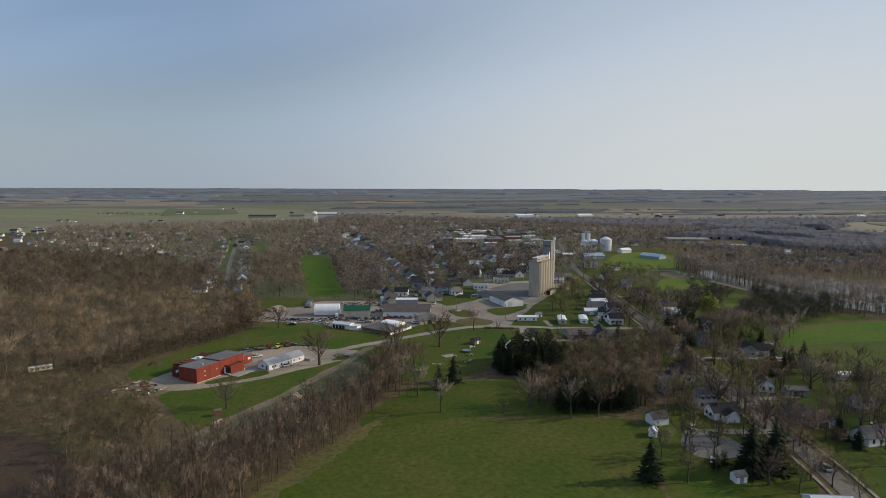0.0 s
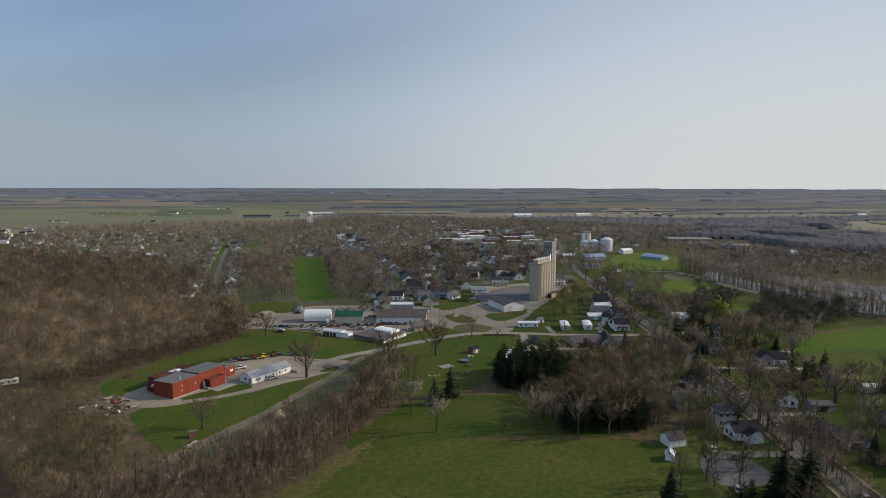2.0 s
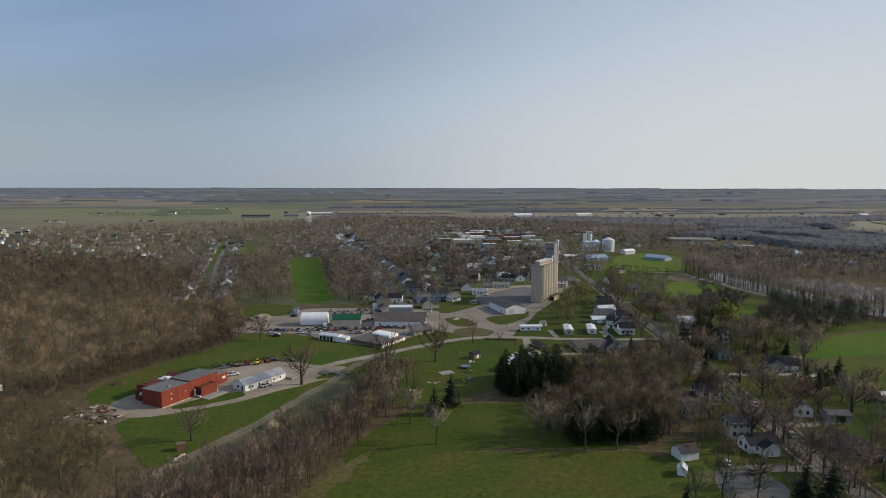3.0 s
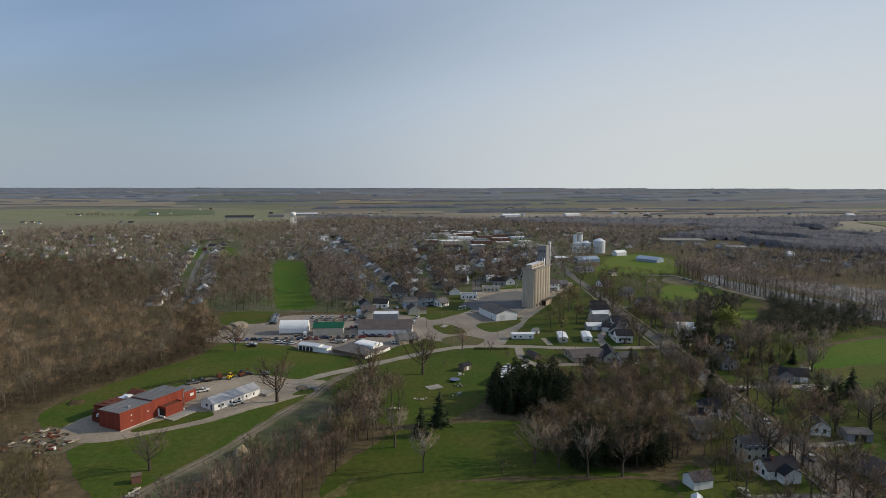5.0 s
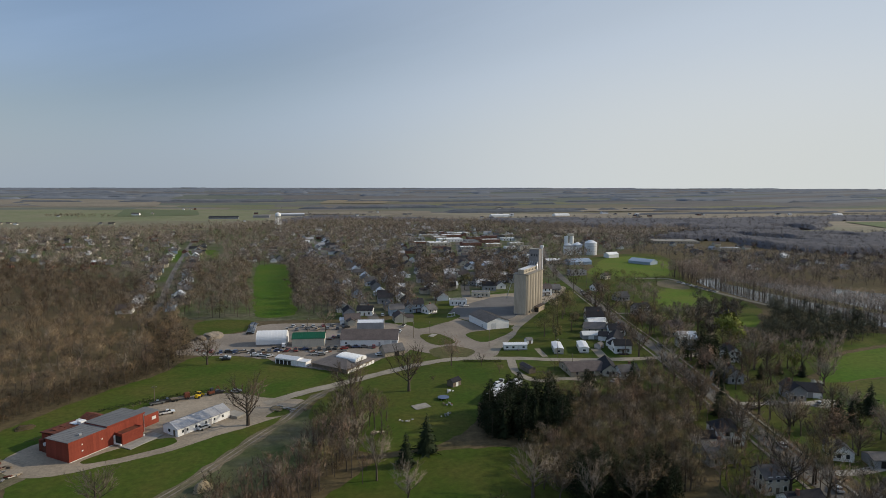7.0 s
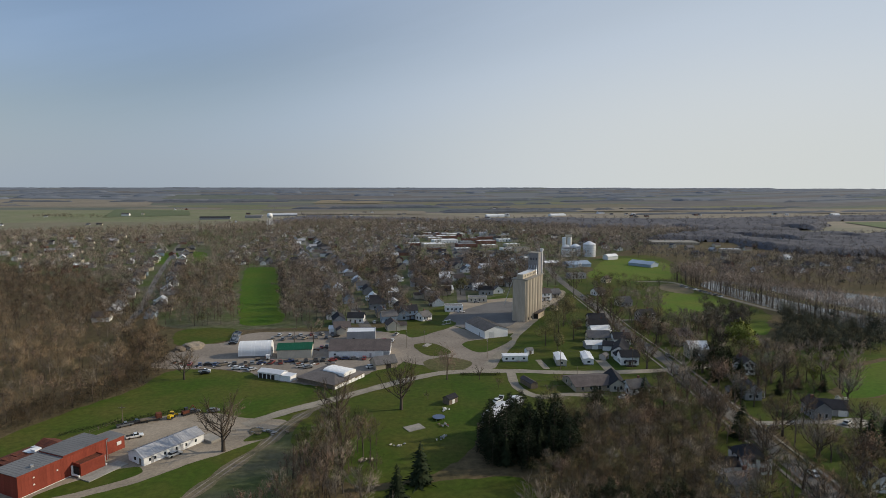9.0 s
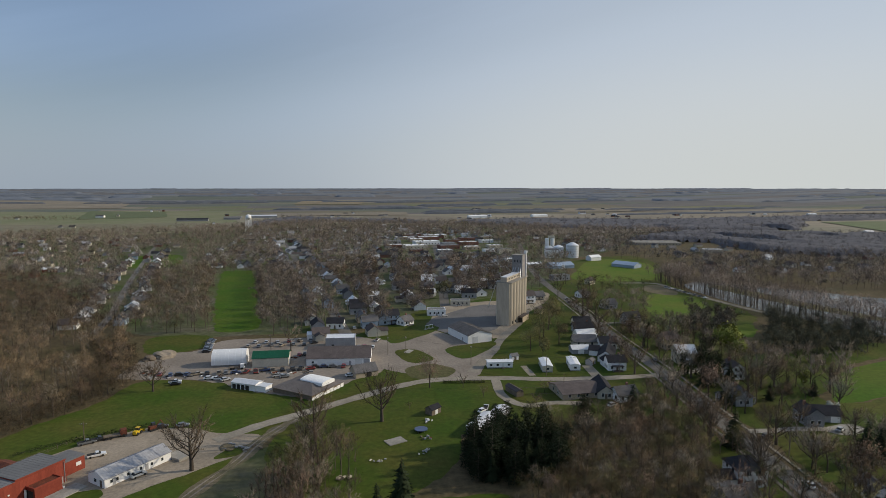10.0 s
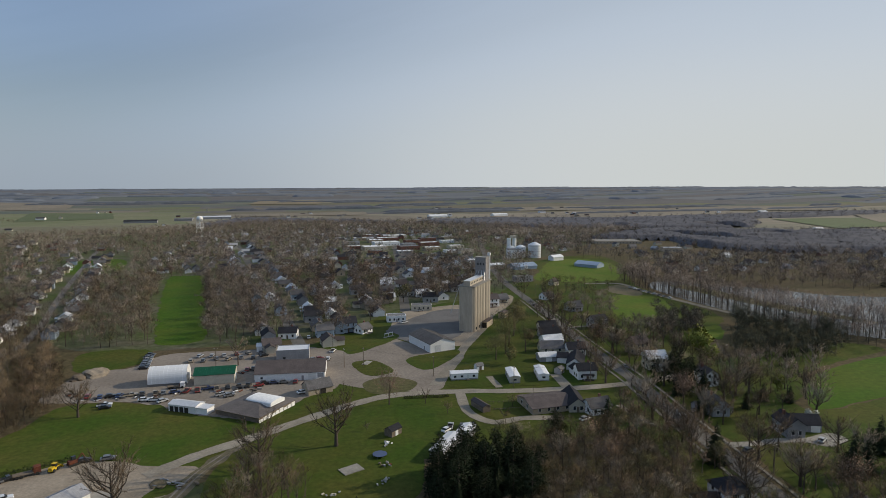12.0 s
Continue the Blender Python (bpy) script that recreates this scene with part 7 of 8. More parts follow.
def canopy(name, poly, height, step, material, label, seed):
    """A closed canopy of far bare woods: lumpy crowns side by side, sinking to the ground at the edge."""
    xs, ys = [p[0] for p in poly], [p[1] for p in poly]
    nx, ny = int((max(xs) - min(xs)) / step) + 1, int((max(ys) - min(ys)) / step) + 1
    r = random.Random(seed)
    index, vs, fs = {}, [], []
    for j in range(ny):
        for i in range(nx):
            x, y = min(xs) + (i + r.uniform(-0.3, 0.3)) * step, min(ys) + (j + r.uniform(-0.3, 0.3)) * step
            if not inside(x + 25 * noise.noise((x * 0.012, y * 0.012, seed)), y + 25 * noise.noise((x * 0.012, y * 0.012, seed + 5)), poly):
                continue
            lump = 0.8 + 0.3 * noise.noise((x * 0.03, y * 0.03, seed)) + 0.16 * noise.noise((x * 0.11, y * 0.11, seed)) + r.uniform(-0.05, 0.05)
            if noise.noise((x * 0.009, y * 0.009, seed + 9)) < -0.42:
                lump = 0.0
            index[i, j] = len(vs)
            vs.append((x, y, ground_height(x, y) + max(-0.5, height * lump)))
    for (i, j), k in list(index.items()):
        near = [(i + 1, j), (i + 1, j + 1), (i, j + 1)]
        if all(q in index for q in near):
            fs.append((k, *(index[q] for q in near)))
        if not all(q in index for q in ((i - 1, j), (i + 1, j), (i, j - 1), (i, j + 1))):
            x, y, z = vs[k]
            vs[k] = (x, y, ground_height(x, y) - 0.5)
        elif not all((i + a, j + b) in index for a in (-2, 0, 2) for b in (-2, 0, 2)):
            x, y, z = vs[k]
            vs[k] = (x, y, z * 0.6 + ground_height(x, y) * 0.4)
    me = bpy.data.meshes.new(name)
    me.from_pydata(vs, [], fs)
    me.materials.append(M[material])
    me.polygons.foreach_set("use_smooth", [True] * len(fs))
    tagged(new(name, me), label, "woods", kind="stuff")


row_rng = random.Random(33)
wood_stuff("town_trees", [(-47 - (y - 350) * 0.145 + row_rng.uniform(-2, 2), y + row_rng.uniform(-4, 4)) for y in range(356, 600, 13)], LOWPINE, "towntwigs", "row of bare trees shading the mown strip", 0.85, 1.2, seed=75)
wood_stuff("town_trees", scatter([(-10, 370), (30, 380), (120, 450), (150, 620), (-40, 640), (-30, 480)], 26, rng4, avoid=OPEN, most=34), LOWPINE, "redtwigs", "round reddish budding trees between town houses", 0.8, 1.2, seed=74)
wood_stuff("town_trees", scatter([(-20, 350), (30, 360), (150, 460), (170, 640), (-60, 640), (-40, 480)], 9.5, rng4, avoid=OPEN, most=240), TOWNY, "twigs", "brown bare trees between the town houses", 0.7, 1.3, seed=50)
RIVERWOOD = [(300, 500), (420, 440), (480, 392), (620, 320), (760, 330), (1050, 640), (980, 850), (840, 890), (600, 1010), (360, 820), (320, 640), (390, 590)]
HALLYARD = [(372, 716), (400, 650), (436, 615), (500, 630), (520, 790), (420, 815)]
spots = scatter(RIVERWOOD, 13.0, rng4, avoid=[HALLYARD], tries=50000, most=2400)
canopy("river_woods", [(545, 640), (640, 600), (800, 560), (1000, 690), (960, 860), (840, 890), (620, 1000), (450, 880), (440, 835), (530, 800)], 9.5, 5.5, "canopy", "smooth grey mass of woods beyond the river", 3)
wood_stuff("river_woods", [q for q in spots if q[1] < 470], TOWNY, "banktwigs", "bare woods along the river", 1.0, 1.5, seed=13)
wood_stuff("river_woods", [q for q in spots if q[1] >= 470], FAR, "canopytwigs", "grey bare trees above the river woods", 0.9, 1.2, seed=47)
wood_stuff("river_woods", scatter(RIVERWOOD, 45, rng4, avoid=[HALLYARD], most=110), EVER, "farpine", "evergreens among river woods", 0.8, 1.3, seed=14)
wood_stuff("river_woods", scatter([(300, 510), (345, 470), (400, 396), (480, 368), (600, 306), (760, 340), (760, 560), (560, 610), (380, 620)], 11.5, rng4, most=330), FAR, "towntwigs", "bare woods on the far side of the river", 0.9, 1.55, seed=53)
wood_stuff("meadow_edge", scatter([(300, 244), (400, 234), (430, 206), (330, 262), (292, 292), (272, 290)], 6, rng4, most=130), LOW, "banktwigs", "bare trees at the meadow's far edge", seed=15)
FARWOOD = [(-230, 1260), (-60, 1410), (240, 1300), (420, 1100), (620, 1020), (860, 1000), (1080, 1260), (1500, 1320), (2000, 1500), (1400, 1450), (700, 1320), (400, 1420), (230, 1330), (0, 1490), (-160, 1600)]
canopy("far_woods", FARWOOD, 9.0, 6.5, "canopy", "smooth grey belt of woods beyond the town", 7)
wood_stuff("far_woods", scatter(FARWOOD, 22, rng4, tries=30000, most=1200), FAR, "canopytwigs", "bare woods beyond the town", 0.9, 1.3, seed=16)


def tree_belts():
    """Belts and blocks of woods along the edges of the far fields: long lumpy masses of treetops."""
    r = random.Random(31)
    turn = radians(7)
    c, d = math.cos(turn), math.sin(turn)
    vs, fs = [], []

    def belt(x, y, l, w, top, lean, k):
        n = max(4, int(l / 9))
        for i in range(n + 1):
            u = (i / n * 2 - 1) * l
            fade = min(1, (1 - abs(i / n * 2 - 1)) * 8)
            gap = 0.2 if noise.noise((u * 0.012, k * 3.7, 0)) < -0.34 else 1.0
            row = []
            for v, z in ((-1.0, -0.5), (-0.8, 0.6), (-0.3, 0.95), (0.3, 1.0), (0.85, 0.6), (1.0, -0.5)):
                wide = w * (0.4 + 0.6 * fade) * (1 + 0.5 * noise.noise((u * 0.02, v, k * 1.3)))
                a, b = x + u * math.cos(lean) - v * wide * math.sin(lean), y + u * math.sin(lean) + v * wide * math.cos(lean)
                p, q = a * c - b * d, a * d + b * c
                lump = 1 + 0.3 * noise.noise((p * 0.05, q * 0.05, k)) + 0.2 * r.uniform(-1, 1)
                row.append((p, q, ground_height(p, q) + (z * top * fade * gap * lump if z > 0 else -1)))
            m = len(vs)
            vs.extend(row)
            if i:
                fs.extend((m - 6 + j, m - 5 + j, m + 1 + j, m + j) for j in range(5))

    for k, (x0, x1, y0, y1) in enumerate(FIELD_CELLS):
        x, y = 0.5 * (x0 + x1), 0.5 * (y0 + y1)
        p, q = x * c - y * d, x * d + y * c
        far = math.hypot(p, q)
        if far > 4650 or far < 1800 or abs(p) > q * 1.15:
            continue
        open_land = p < -60 and far < 2800
        if r.random() < (0.03 if open_land else 0.42 + 0.3 * (far > 3300)):      # a row of trees on the field's edge
            belt(x + r.uniform(-60, 60), y0, (x1 - x0) * r.uniform(0.2, 0.75), r.uniform(5, 12), r.uniform(5, 9) * (0.6 if far > 3900 else 1), r.gauss(0, 0.02), k)
        if r.random() < (0.02 if open_land else 0.12 + 0.16 * (far > 3300) + 0.4 * (far > 4000)):     # a block of woods
            belt(r.uniform(x0, x1), y, (x1 - x0) * r.uniform(0.1, 0.4 + 0.4 * (far > 4000)), (y1 - y0) * r.uniform(0.15, 0.45), r.uniform(8, 12) * (0.45 if far > 3900 else 1), r.gauss(0, 0.05), k + 0.5)
    me = bpy.data.meshes.new("tree_belts")
    me.from_pydata(vs, [], fs)
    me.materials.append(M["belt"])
    me.materials.append(M["hazebelt"])
    # belts beyond 3 km take the colour with more haze in it
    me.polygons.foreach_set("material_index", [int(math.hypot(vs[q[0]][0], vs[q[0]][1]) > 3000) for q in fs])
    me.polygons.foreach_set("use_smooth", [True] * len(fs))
    tagged(new("tree_belts", me), "far belts and blocks of bare woods between fields", "woods", kind="stuff")


tree_belts()
wood_stuff("far_grove", scatter([(-840, 1630), (-760, 1626), (-762, 1660), (-836, 1664)], 9, rng4, most=34), FAR, "scrub", "dark grove standing alone in the far fields", 0.7, 1.0, seed=60)
wood_stuff("far_grove", scatter([(-725, 1550), (-650, 1590), (-655, 1616), (-728, 1580)], 12, rng4, most=26), FAR, "scrub", "thin row of trees in the far fields", 0.7, 1.1, seed=61)


def tuft(seed):
    """A low clump of grass blades."""
    r, fine = random.Random(seed), Soup()
    for _ in range(12):
        a, d = r.uniform(0, 6.28), r.uniform(0, 0.25)
        p = Vector((math.cos(a) * d, math.sin(a) * d, -0.02))
        fine.sliver(p, p + Vector((math.cos(a) * 0.25, math.sin(a) * 0.25, r.uniform(0.2, 0.5))), 0.16, r)
    wood = Soup()
    wood.stick(Vector((0, 0, -0.05)), Vector((0, 0, 0.2)), 0.05, 0.02, 3)
    return wood, fine


wood_stuff("grass_tufts", thinned(scatter([(-50, 0), (-40, 46), (-26, 68), (-10, 90), (60, 92), (76, 90), (74, 70), (64, 40), (58, -10)], 1.8, rng4, tries=6000, most=700), 8.0, 0.0, 0.05), [tuft(300 + i) for i in range(5)], "tuft",
           "dry tufts of grass in the hay field", 0.45, 0.8, seed=51, category="grass")
HEDGE = [(-100, 184), (-88, 192), (-76, 198), (-64, 203), (-64.6, 204.2), (-77, 199.4), (-89, 193.4), (-101, 185)]
wood_stuff("hedge", scatter(HEDGE, 0.8, rng4, most=90), SCRUB, "needle", "dark low hedge along the gravel yard", 0.28, 0.4, seed=52, category="hedge")


# ---- vehicles ----
def car_parts(ob, paint, truck=False):
    """A car or pickup along local x, nose towards +x."""
    L, W = (5.5, 1.95) if truck else (4.6, 1.8)
    low = [(-L / 2, 0.45), (-L / 2 + 0.1, 0.95), (-L * 0.1, 1.0), (L * 0.24, 0.98), (L / 2 - 0.15, 0.85), (L / 2, 0.6), (L / 2 - 0.05, 0.35), (-L / 2 + 0.1, 0.35)]
    body = prism(bmesh.new(), low, "y", -W / 2, W / 2)
    bmesh.ops.bevel(body, geom=body.edges[:], offset=0.06, segments=1, affect="EDGES")
    part("body", body, M["paint " + paint], ob)
    c0, c1 = (-0.35, 1.35) if truck else (-1.75, 1.2)
    cab = bmesh.new()
    prism(cab, [(c0, 0.97), (c1, 0.97), (c1 - 0.65, 1.48), (c0 + (0.12 if truck else 0.45), 1.48)], "y", -W / 2 + 0.14, W / 2 - 0.14)
    part("cabin_glass", cab, M["glass"], ob)
    part("roof", boxed((c0 + (0.12 if truck else 0.45), c1 - 0.65, -W / 2 + 0.12, W / 2 - 0.12, 1.48, 1.55)), M["paint " + paint], ob)
    if truck:
        part("bed", boxed((-L / 2 + 0.12, -0.45, -W / 2 + 0.15, W / 2 - 0.15, 0.99, 1.06)), M["dark"], ob, "dark open pickup bed")
    for x in (-L * 0.31, L * 0.31):
        for y in (-W / 2 + 0.02, W / 2 - 0.02):
            part("wheel", tube(bmesh.new(), (x, y - 0.11, 0.34), (x, y + 0.11, 0.34), 0.34, 0.34, 12), M["tyre"], ob)
    for y in (-0.62, 0.62):
        part("headlight", boxed((L / 2 - 0.08, L / 2 + 0.01, y - 0.17, y + 0.17, 0.6, 0.74)), M["trim"], ob)


CARS = {}


def car(x, y, rz, paint="white", truck=False, label=""):
    key = (paint, truck)
    if key not in CARS:
        kind = "pickup truck" if truck else "car"
        ob = thing("pickup_truck" if truck else "car", x, y, rz, 0.1, label or f"{paint} {kind} parked on gravel", kind.split()[0], "parked vehicles")
        car_parts(ob, paint, truck)
        CARS[key] = ob
        return ob
    return copy_thing(CARS[key], pose(x, y, 0.1, 0, 0, rz))


rng5 = random.Random(55)
for x, y, a, p, t in ((-74.5, 180.5, 25, "white", True), (-81.5, 191, 30, "grey", True), (-78.5, 193, 30, "black", True), (-61, 201, 20, "black", False), (-54, 201, 10, "grey", False), (-57, 164.5, 48, "silver", False),
                      (-70, 252, 8, "white", True), (-69, 249, 8, "black", False), (-56.5, 254.5, 5, "white", False), (-53, 253.5, 170, "white", True), (-49, 251.5, 40, "silver", False), (-27, 254, 20, "silver", True), (-24, 252, 20, "grey", False),
                      (12, 262.5, 95, "white", True), (15, 262, 95, "silver", False), (2, 263.5, 85, "dark red", False), (5, 249, 20, "white", False), (-3, 264, 5, "grey", False), (-7, 264.3, 5, "dark blue", False), (-11, 264.6, 8, "black", False),
                      (17, 295, 80, "white", False), (20, 309, 70, "white", True), (13, 297, 10, "dark red", False), (10, 296, 10, "grey", False), (-14, 309, 30, "black", False), (56, 201, 70, "silver", True), (60, 200, 70, "black", False),
                      (63, 199, 70, "dark blue", True), (54, 198, 40, "white", False), (144, 160, 12, "black", False), (133, 128, 82, "white", False), (141, 190, 75, "silver", False), (152, 250, 76, "grey", False), (129, 100, 80, "silver", False),
                      (101, 76, 15, "grey", False), (96, 82, 80, "white", False), (90, 57, 60, "silver", False), (92, 208, 10, "white", False), (105, 196, 20, "silver", False), (99, 212, 5, "grey", True), (150, 338, 78, "black", False),
                      (163, 395, 78, "black", False), (166, 408, 78, "grey", False), (8, 340, 95, "silver", False), (66, 364, 20, "white", False), (82, 396, 5, "silver", False), (128, 392, 30, "grey", True), (146, 432, 10, "white", False),
                      (160, 79, 30, "white", False), (121, 50, 78, "silver", False), (60, 388, 10, "dark red", False), (173, 161, 30, "silver", False)):
    car(x, y, a, p, t)
for k in range(17):                                   # line of vehicles in front of the sheds
    car(-79 + k * 4.1 + rng5.uniform(-0.7, 0.7), 262.5 + rng5.uniform(-1.2, 1.2) - 0.02 * k, rng5.choice((80, 95, 100, 15)), rng5.choice(("black", "grey", "grey", "tan", "dark red", "white", "black", "dark blue")), rng5.random() < 0.4)
for k in range(9):                                    # columns in the back lot
    car(-67.5 + rng5.uniform(-0.3, 0.3) - k * 0.3, 300 + k * 2.9, rng5.uniform(-8, 8), rng5.choice(("grey", "black", "grey", "tan", "black")))
for k in range(12):
    car(-48 + k * 2.9, 307 + (k % 2) * 7 + rng5.uniform(-1, 1), rng5.uniform(60, 120), rng5.choice(("grey", "black", "dark red", "silver", "tan")))
for k in range(9):
    car(-20 + k * 2.6, 287 + rng5.uniform(-0.8, 0.8), 88 + rng5.uniform(-8, 8), rng5.choice(("dark red", "black", "grey", "black", "tan")))
for k in range(9):                                    # cars at the river drive
    car(267 + k * 0.6, 444 - k * 6.0, 20 + rng5.uniform(-10, 10), rng5.choice(("white", "silver", "black", "grey")))


def wheel_loader():
    ob = thing("wheel_loader", -67.6, 197, 75, label="yellow wheel loader on gravel", category="machine")
    part("chassis", boxed((-2.6, 1.6, -0.9, 0.9, 0.7, 1.7)), M["yellow"], ob)
    part("engine_hood", boxed((-2.7, -0.6, -0.8, 0.8, 1.7, 2.3)), M["yellow"], ob)
    part("cab", boxed((-0.5, 1.0, -0.75, 0.75, 1.7, 3.2)), M["glass"], ob)
    part("cab_roof", boxed((-0.65, 1.15, -0.85, 0.85, 3.2, 3.35)), M["yellow"], ob)
    for y in (-0.6, 0.6):
        part("arm", tube(bmesh.new(), (1.2, y, 1.6), (3.6, y, 0.9), 0.14, 0.12, 6), M["yellow"], ob)
    bm = prism(bmesh.new(), [(3.4, 0.2), (4.6, 0.15), (4.5, 0.3), (3.7, 0.5), (3.6, 1.4), (3.4, 1.4)], "y", -1.3, 1.3)
    part("bucket", bm, M["yellow"], ob)
    for x in (-1.7, 1.0):
        for y in (-1.05, 1.05):
            part("wheel", tube(bmesh.new(), (x, y - 0.25, 0.75), (x, y + 0.25, 0.75), 0.75, 0.75, 14), M["tyre"], ob)
    ob.matrix_basis = ob.matrix_basis @ Matrix.Diagonal((0.72, 0.72, 0.72, 1))


def digger():
    ob = thing("excavator", -63.4, 199.5, 40, label="small dark excavator with a folded arm", category="machine")
    for y in (-0.8, 0.8):
        part("track", boxed((-1.4, 1.4, y - 0.25, y + 0.25, 0, 0.7)), M["tyre"], ob)
    part("house", boxed((-1.3, 1.0, -0.9, 0.9, 0.75, 1.7)), M["rust"], ob)
    part("cab", boxed((-0.2, 1.0, 0.0, 0.9, 1.7, 2.7)), M["glass"], ob)
    part("boom", tube(bmesh.new(), (1.0, -0.3, 1.3), (2.6, -0.3, 3.2), 0.2, 0.16, 6), M["rust"], ob)
    part("stick", tube(bmesh.new(), (2.6, -0.3, 3.2), (3.6, -0.3, 1.2), 0.15, 0.12, 6), M["rust"], ob)
    part("bucket", boxed((3.2, 3.9, -0.7, 0.1, 0.4, 1.2)), M["dark"], ob)


def farm_truck(x, y, rz, colour, label):
    ob = thing("flatbed_truck", x, y, rz, 0.05, label, "truck")
    part("cab", boxed((1.6, 3.4, -1.1, 1.1, 0.7, 2.5)), M[colour], ob)
    part("windshield", boxed((3.38, 3.45, -0.95, 0.95, 1.6, 2.3)), M["glass"], ob)
    part("bed", boxed((-3.6, 1.5, -1.15, 1.15, 0.9, 1.15)), M["wood"], ob)
    part("headboard", boxed((1.35, 1.5, -1.15, 1.15, 1.15, 2.2)), M["rust"], ob)
    for x0 in (-2.6, -1.5, 2.4):
        for s in (-1.0, 1.0):
            part("wheel", tube(bmesh.new(), (x0, s - 0.15, 0.5), (x0, s + 0.15, 0.5), 0.5, 0.5, 12), M["tyre"], ob)


wheel_loader()
digger()
farm_truck(-74, 195, 25, "rust", "rusty red flatbed truck beside a hedge")
farm_truck(-47, 268, 4, "white", "white flatbed truck before the arch shed")


# ---- yards and clutter ----
def board_pile(x, y, rz, n, spread, colours, label, size=1.0):
    ob = thing("lumber_pile", x, y, rz, 0.05, label, "pile", "scrap piles")
    for i in range(n):
        l, w, h = size * rng5.uniform(0.7, 2.6), rng5.uniform(0.15, 0.7), rng5.uniform(0.1, 0.5)
        b = part("board", boxed((-l / 2, l / 2, -w / 2, w / 2, 0, h)), M[rng5.choice(colours)], ob)
        b.matrix_basis = pose(rng5.gauss(0, spread), rng5.gauss(0, spread), rng5.uniform(0, 0.35), rng5.gauss(0, 6), rng5.gauss(0, 4), rng5.gauss(0, 40))


SCRAPC = ("wood", "wood", "rust", "rust", "tan", "metalroof", "wood", "dark", "cream")
for x, y, n, s in ((-117, 144, 14, 1.6), (-113, 141, 14, 1.6), (-109, 139, 10, 1.2), (-118, 136, 14, 1.8), (-112, 133, 14, 1.6), (-106, 131, 12, 1.5), (-103, 135, 8, 1.0), (-121, 131, 12, 1.6), (-109, 127, 10, 1.4)):
    board_pile(x, y, rng5.uniform(20, 60), n, s, SCRAPC, "heap of scrap boards and metal on bare earth")
board_pile(-105, 129.5, 35, 7, 0.8, ("red", "trim"), "heap of red and white scrap panels")
board_pile(2, 154, 20, 16, 1.1, ("cream", "tan", "wood"), "pale heap of cut logs and boards", 0.5)
board_pile(13, 163, 30, 7, 0.9, ("grey", "cream"), "scattered pale garden junk on grass", 0.5)
board_pile(28, 168, 60, 9, 1.0, ("grey", "cream", "grey"), "pale garden junk beside a spruce", 0.5)
board_pile(33, 193, 20, 10, 1.2, ("white", "trim", "grey"), "white panels lying beside a shed", 0.5)
board_pile(30, 178, 20, 8, 1.0, ("wood", "grey", "rust"), "garden junk beside the trampoline", 0.5)
board_pile(-69, 98, 10, 12, 1.5, ("concrete", "cream", "wood"), "pale broken concrete at the lawn's corner")
board_pile(-32, 181, 0, 12, 1.8, ("concrete", "wood", "grey"), "broken concrete slabs on gravel")
board_pile(-29, 178, 0, 10, 1.4, ("concrete", "wood", "grey"), "broken concrete slabs on gravel")
board_pile(-85, 268, 10, 12, 2.0, ("rust", "wood", "dark"), "rusty scrap along the yard's edge")
for k in range(10):
    board_pile(-82 + k * 7.5, 259.5 + rng5.uniform(-1.5, 1), rng5.uniform(0, 90), 7, 1.1, ("rust", "wood", "dark", "white", "grey", "metalroof"), "mixed scrap metal in the storage yard")
for k in range(6):
    board_pile(-40 + k * 6, 284 + rng5.uniform(-1, 1), 0, 7, 1.1, ("rust", "wood", "dark", "grey"), "rusty scrap behind the sheds")


def heap(name, x, y, r, h, material, label, category):
    bm = bmesh.new()
    bmesh.ops.create_icosphere(bm, subdivisions=3, radius=1)
    for v in bm.verts:
        k = 1 + 0.35 * noise.noise(v.co * 1.7 + Vector((x, y, 0))) + 0.15 * noise.noise(v.co * 5)
        v.co = Vector((v.co.x * r * k, v.co.y * r * 0.8 * k, max(-0.1, v.co.z) * h * k))
    ob = thing(name, x, y, rng5.uniform(0, 180), 0, label, category)
    part("mound", bm, M[material], ob)


heap("gravel_heap", -87, 297, 7, 2.6, "gravel", "pale heap of gravel in the yard", "heap")
heap("gravel_heap", -92, 291, 4, 2.0, "wood", "brown heap of wood chips", "heap")
heap("brush_heap", -46, 121, 2.6, 2.2, "farmgold", "orange-brown heap of cut brush", "heap")
heap("earth_heap", -35, 181, 3.2, 0.7, "dirt", "low heap of brown earth and logs", "heap")
heap("brush_heap", -119, 172, 3, 1.2, "scrub", "brown heap of brush at the wood's edge", "heap")


def brick_hut():
    ob = thing("pump_hut", -71, 105, 20, label="small brown brick hut with a flat lid", category="hut")
    part("wall", boxed((-1.2, 1.2, -1.0, 1.0, 0, 2.1)), M["brick"], ob)
    part("lid", boxed((-1.35, 1.35, -1.15, 1.15, 2.1, 2.3)), M["wood"], ob)


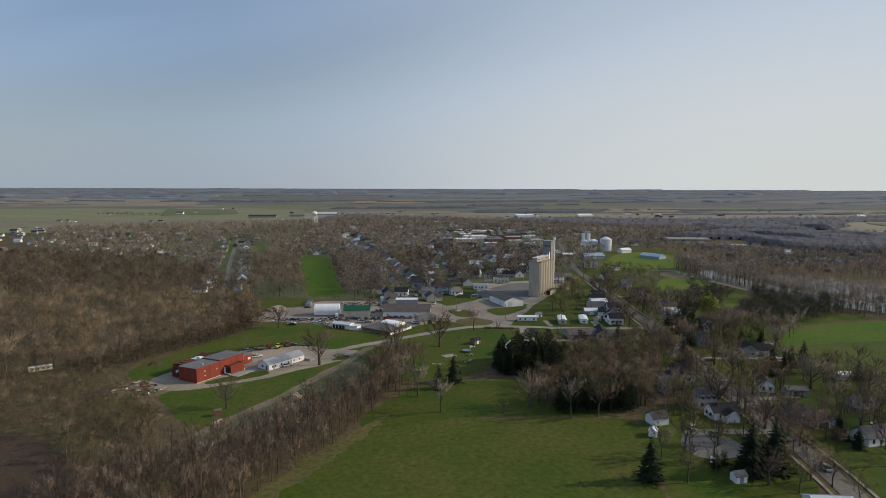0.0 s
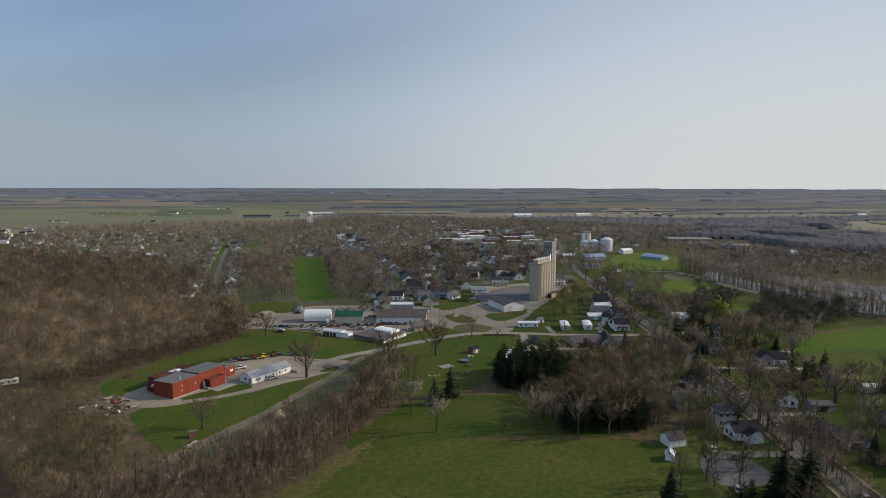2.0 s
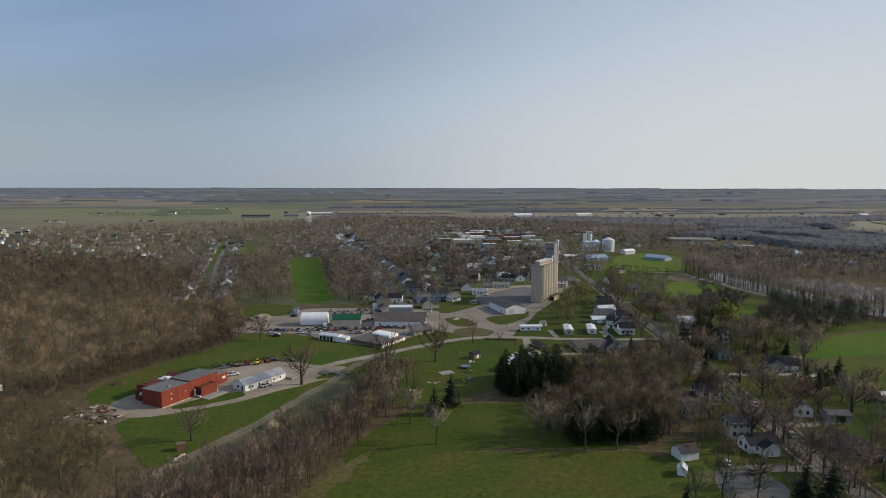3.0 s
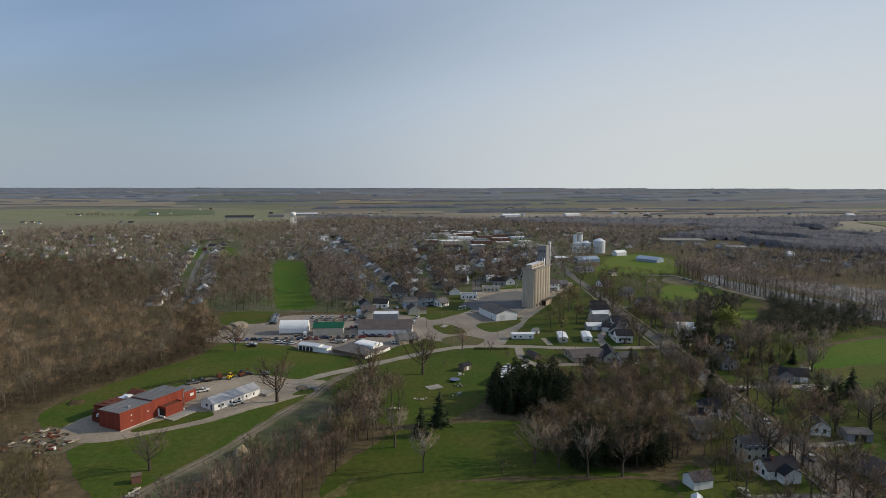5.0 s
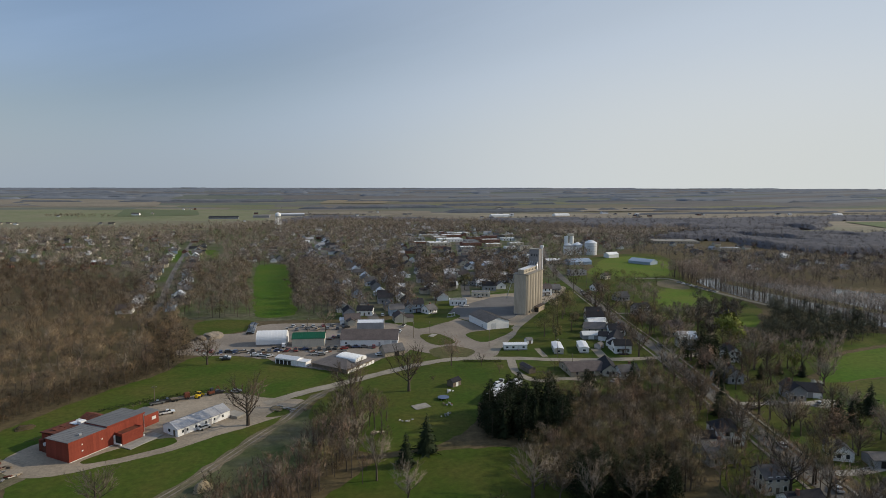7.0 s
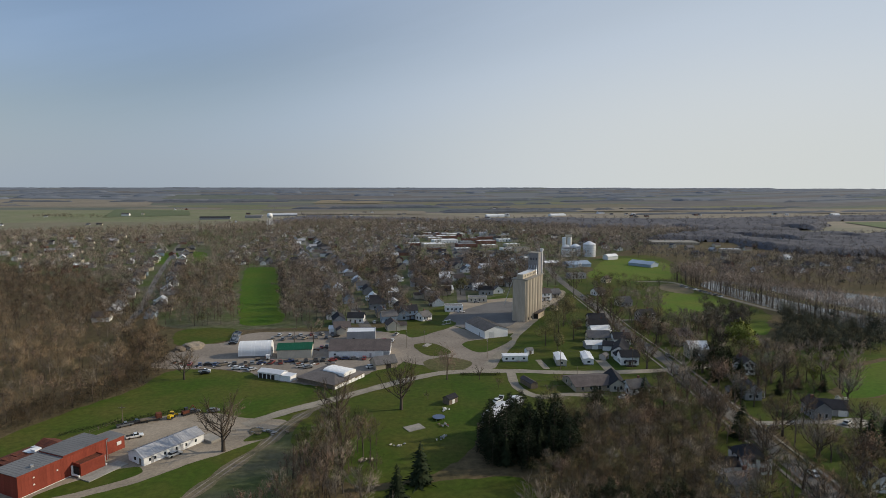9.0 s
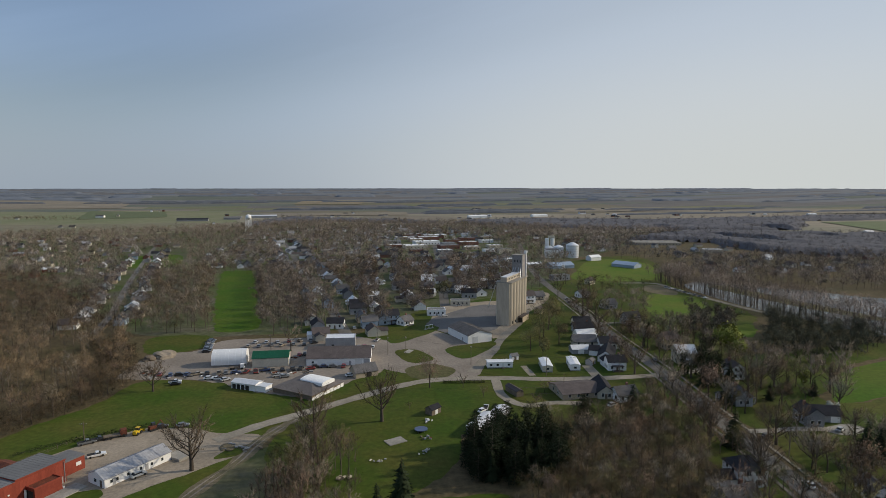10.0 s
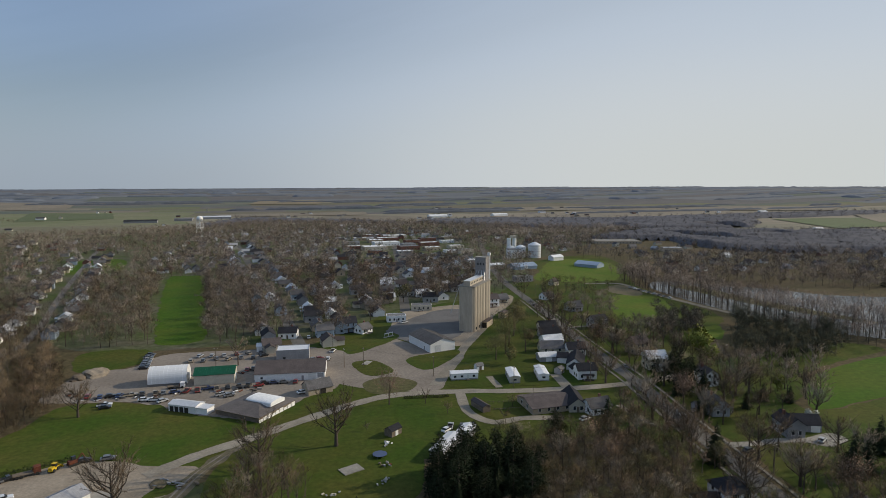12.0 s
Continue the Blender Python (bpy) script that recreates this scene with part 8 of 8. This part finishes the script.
def camper():
    ob = thing("trailer", -166, 164, 35, label="old pale trailer among bare trees", category="trailer")
    part("body", boxed((-6, 6, -1.3, 1.3, 0.6, 3.2)), M["cream"], ob)
    part("roof", boxed((-6.1, 6.1, -1.4, 1.4, 3.2, 3.35)), M["membrane"], ob)
    for u in (-4, -1.5, 1.5, 4):
        part("window", boxed((u - 0.6, u + 0.6, -1.36, -1.28, 1.6, 2.5)), M["glass"], ob)
    for u in (-1, 1):
        part("wheel", tube(bmesh.new(), (u, -1.3, 0.4), (u, -1.0, 0.4), 0.4, 0.4, 12), M["tyre"], ob)
    ob.matrix_basis = ob.matrix_basis @ Matrix.Diagonal((0.75, 0.75, 0.75, 1))


def trampoline():
    ob = thing("trampoline", 29, 184, 0, label="round dark trampoline on the grass", category="trampoline")
    part("mat", lathe(bmesh.new(), [(1.9, 0.85), (1.9, 0.9)], 24), M["dark"], ob)
    part("pad", lathe(bmesh.new(), [(1.95, 0.84), (2.3, 0.84), (2.3, 0.94), (1.95, 0.94)], 24), M["paint dark blue"], ob)
    for k in range(6):
        a = math.pi * k / 3
        part("leg", tube(bmesh.new(), (2.1 * math.cos(a), 2.1 * math.sin(a), 0), (2.1 * math.cos(a), 2.1 * math.sin(a), 0.85), 0.04, 0.04, 6), M["steel"], ob)


def pad(x, y, rz, l, w, label, h=0.25):
    ob = thing("concrete_pad", x, y, rz, 0, label, "slab")
    part("slab", boxed((-l / 2, l / 2, -w / 2, w / 2, 0, h)), M["concrete"], ob)


brick_hut()
camper()
trampoline()
pad(19.5, 177, 25, 6.5, 4.6, "pale concrete slab on the grass")
pad(35, 285, 60, 6, 3, "old concrete pump island on grass", 0.35)
gable("garden_shed", 35.5, 200, 40, 5, 3.4, 2.2, 3.3, "wood", "shingle_dark", "small dark-roofed shed on the grass", "shed", 0.25, doors=[("f", 0, 1.4, 1.8, "trim")])
gable("shed", 60, 194, 54, 7, 4.5, 2.3, 2.9, "grey", "palemetal", "pale-roofed lean-to beside the mobile home", "shed", 0.2)

# row of clipped dark shrubs beside the lane
shrub_me = None
for k in range(19):
    ob = thing("shrub", 45 + k * 0.95, 233.2 - k * 0.12, k * 37, 0, "small dark clipped shrub in a row", "shrub", "shrubs beside the lane")
    if shrub_me is None:
        shrub_me = conifer(200, 1.3, 0.5, 6, 6, 0.35, -0.2)[1].mesh("foliage", M["needle"])
    new("foliage", shrub_me).parent = ob


def pole(x, y, rz, h=9.5, arms=True):
    ob = thing("utility_pole", x, y, rz, 0, "brown wooden utility pole", "pole", "utility poles")
    part("post", tube(bmesh.new(), (0, 0, 0), (0, 0, h), 0.16, 0.11, 8), M["wood"], ob)
    if arms:
        part("crossarm", boxed((-1.1, 1.1, -0.06, 0.06, h - 0.9, h - 0.75)), M["wood"], ob)
        for u in (-1.0, -0.5, 0.5, 1.0):
            part("insulator", tube(bmesh.new(), (u, 0, h - 0.75), (u, 0, h - 0.55), 0.05, 0.04, 6), M["trim"], ob)
    return (x, y, h - 0.55)


def wires(points, label="black overhead cables between poles"):
    ob = thing("overhead_cable", 0, 0, 0, 0, label, "cable")
    for a, b in zip(points, points[1:]):
        d = (Vector(b) - Vector(a)).normalized()
        u = d.orthogonal().normalized()
        v = d.cross(u)
        for s in (-0.8, 0.8):
            bm = bmesh.new()
            rings = []
            for i in range(9):
                t = i / 8
                q = Vector((a[0] + (b[0] - a[0]) * t + s * 0.7, a[1] + (b[1] - a[1]) * t + s * 0.2, a[2] + (b[2] - a[2]) * t - 1.0 * 4 * t * (1 - t)))
                rings.append([bm.verts.new(q + 0.018 * (math.cos(k * math.pi / 2) * u + math.sin(k * math.pi / 2) * v)) for k in range(4)])
            for r0, r1 in zip(rings, rings[1:]):
                for k in range(4):
                    bm.faces.new((r0[k], r0[(k + 1) % 4], r1[(k + 1) % 4], r1[k]))
            bm.faces.new(rings[0][::-1])
            bm.faces.new(rings[-1])
            part("cable", bm, M["wire"], ob)


wires([pole(x, y, 10) for x, y in ((121, 18), (131, 72), (137, 112), (141, 146), (146, 186), (153, 236), (161, 300), (169, 360), (178, 430))])
wires([pole(x, y, 95) for x, y in ((24, 281), (33, 280), (62, 258), (92, 236), (126, 234))])
wires([pole(x, y, 5) for x, y in ((20, 308), (10, 340), (4, 390), (-6, 450))])
pole(-83, 193, 0, 7)
pole(-35, 296, 0)
pole(92, 214, 0, 8, False)
pole(-14, 214, 0, 4, False)


def swing_frame():
    ob = thing("sign_frame", 52, 333, 35, label="white metal sign frame on a concrete strip", category="frame")
    for u in (-3, 0, 3):
        part("post", tube(bmesh.new(), (u, 0, 0), (u, 0, 2.4), 0.08, 0.08, 8), M["trim"], ob)
    part("bar", boxed((-3.1, 3.1, -0.06, 0.06, 2.0, 2.4)), M["trim"], ob)
    part("base", boxed((-3.6, 3.6, -0.8, 0.8, 0, 0.18)), M["concrete"], ob)


swing_frame()


def post_fence(points, gap, label, h=1.1, material="wood"):
    ob = thing("fence", 0, 0, 0, 0, label, "fence")
    me = None
    for (x0, y0), (x1, y1) in zip(points, points[1:]):
        d = math.hypot(x1 - x0, y1 - y0)
        n = max(1, int(d / gap))
        for i in range(n):
            u = i / n
            if me is None:
                p = part("post", boxed((-0.06, 0.06, -0.06, 0.06, 0, h)), M[material], ob)
                me = p.data
            else:
                p = new("post", me)
                p.parent = ob
            p.location = (x0 + (x1 - x0) * u, y0 + (y1 - y0) * u, 0)
        for z in (0.5, h - 0.1):
            part("rail", tube(bmesh.new(), (x0, y0, z), (x1, y1, z), 0.03, 0.03, 4), M[material], ob)


post_fence([(-84, 196), (-98, 176), (-112, 158)], 3, "low dark fence behind the red warehouse", 1.2)
post_fence([(72, 221), (92, 219)], 2, "dark timber rail along a yard", 0.8)
post_fence([(74, 213), (90, 212)], 2, "dark timber rail along a yard", 0.8)
gable("shed", 71.5, 216, 105, 9, 3.2, 2.2, 3.0, "wood", "shingle_brown", "long brown open shed beside a drive", "shed", 0.2)
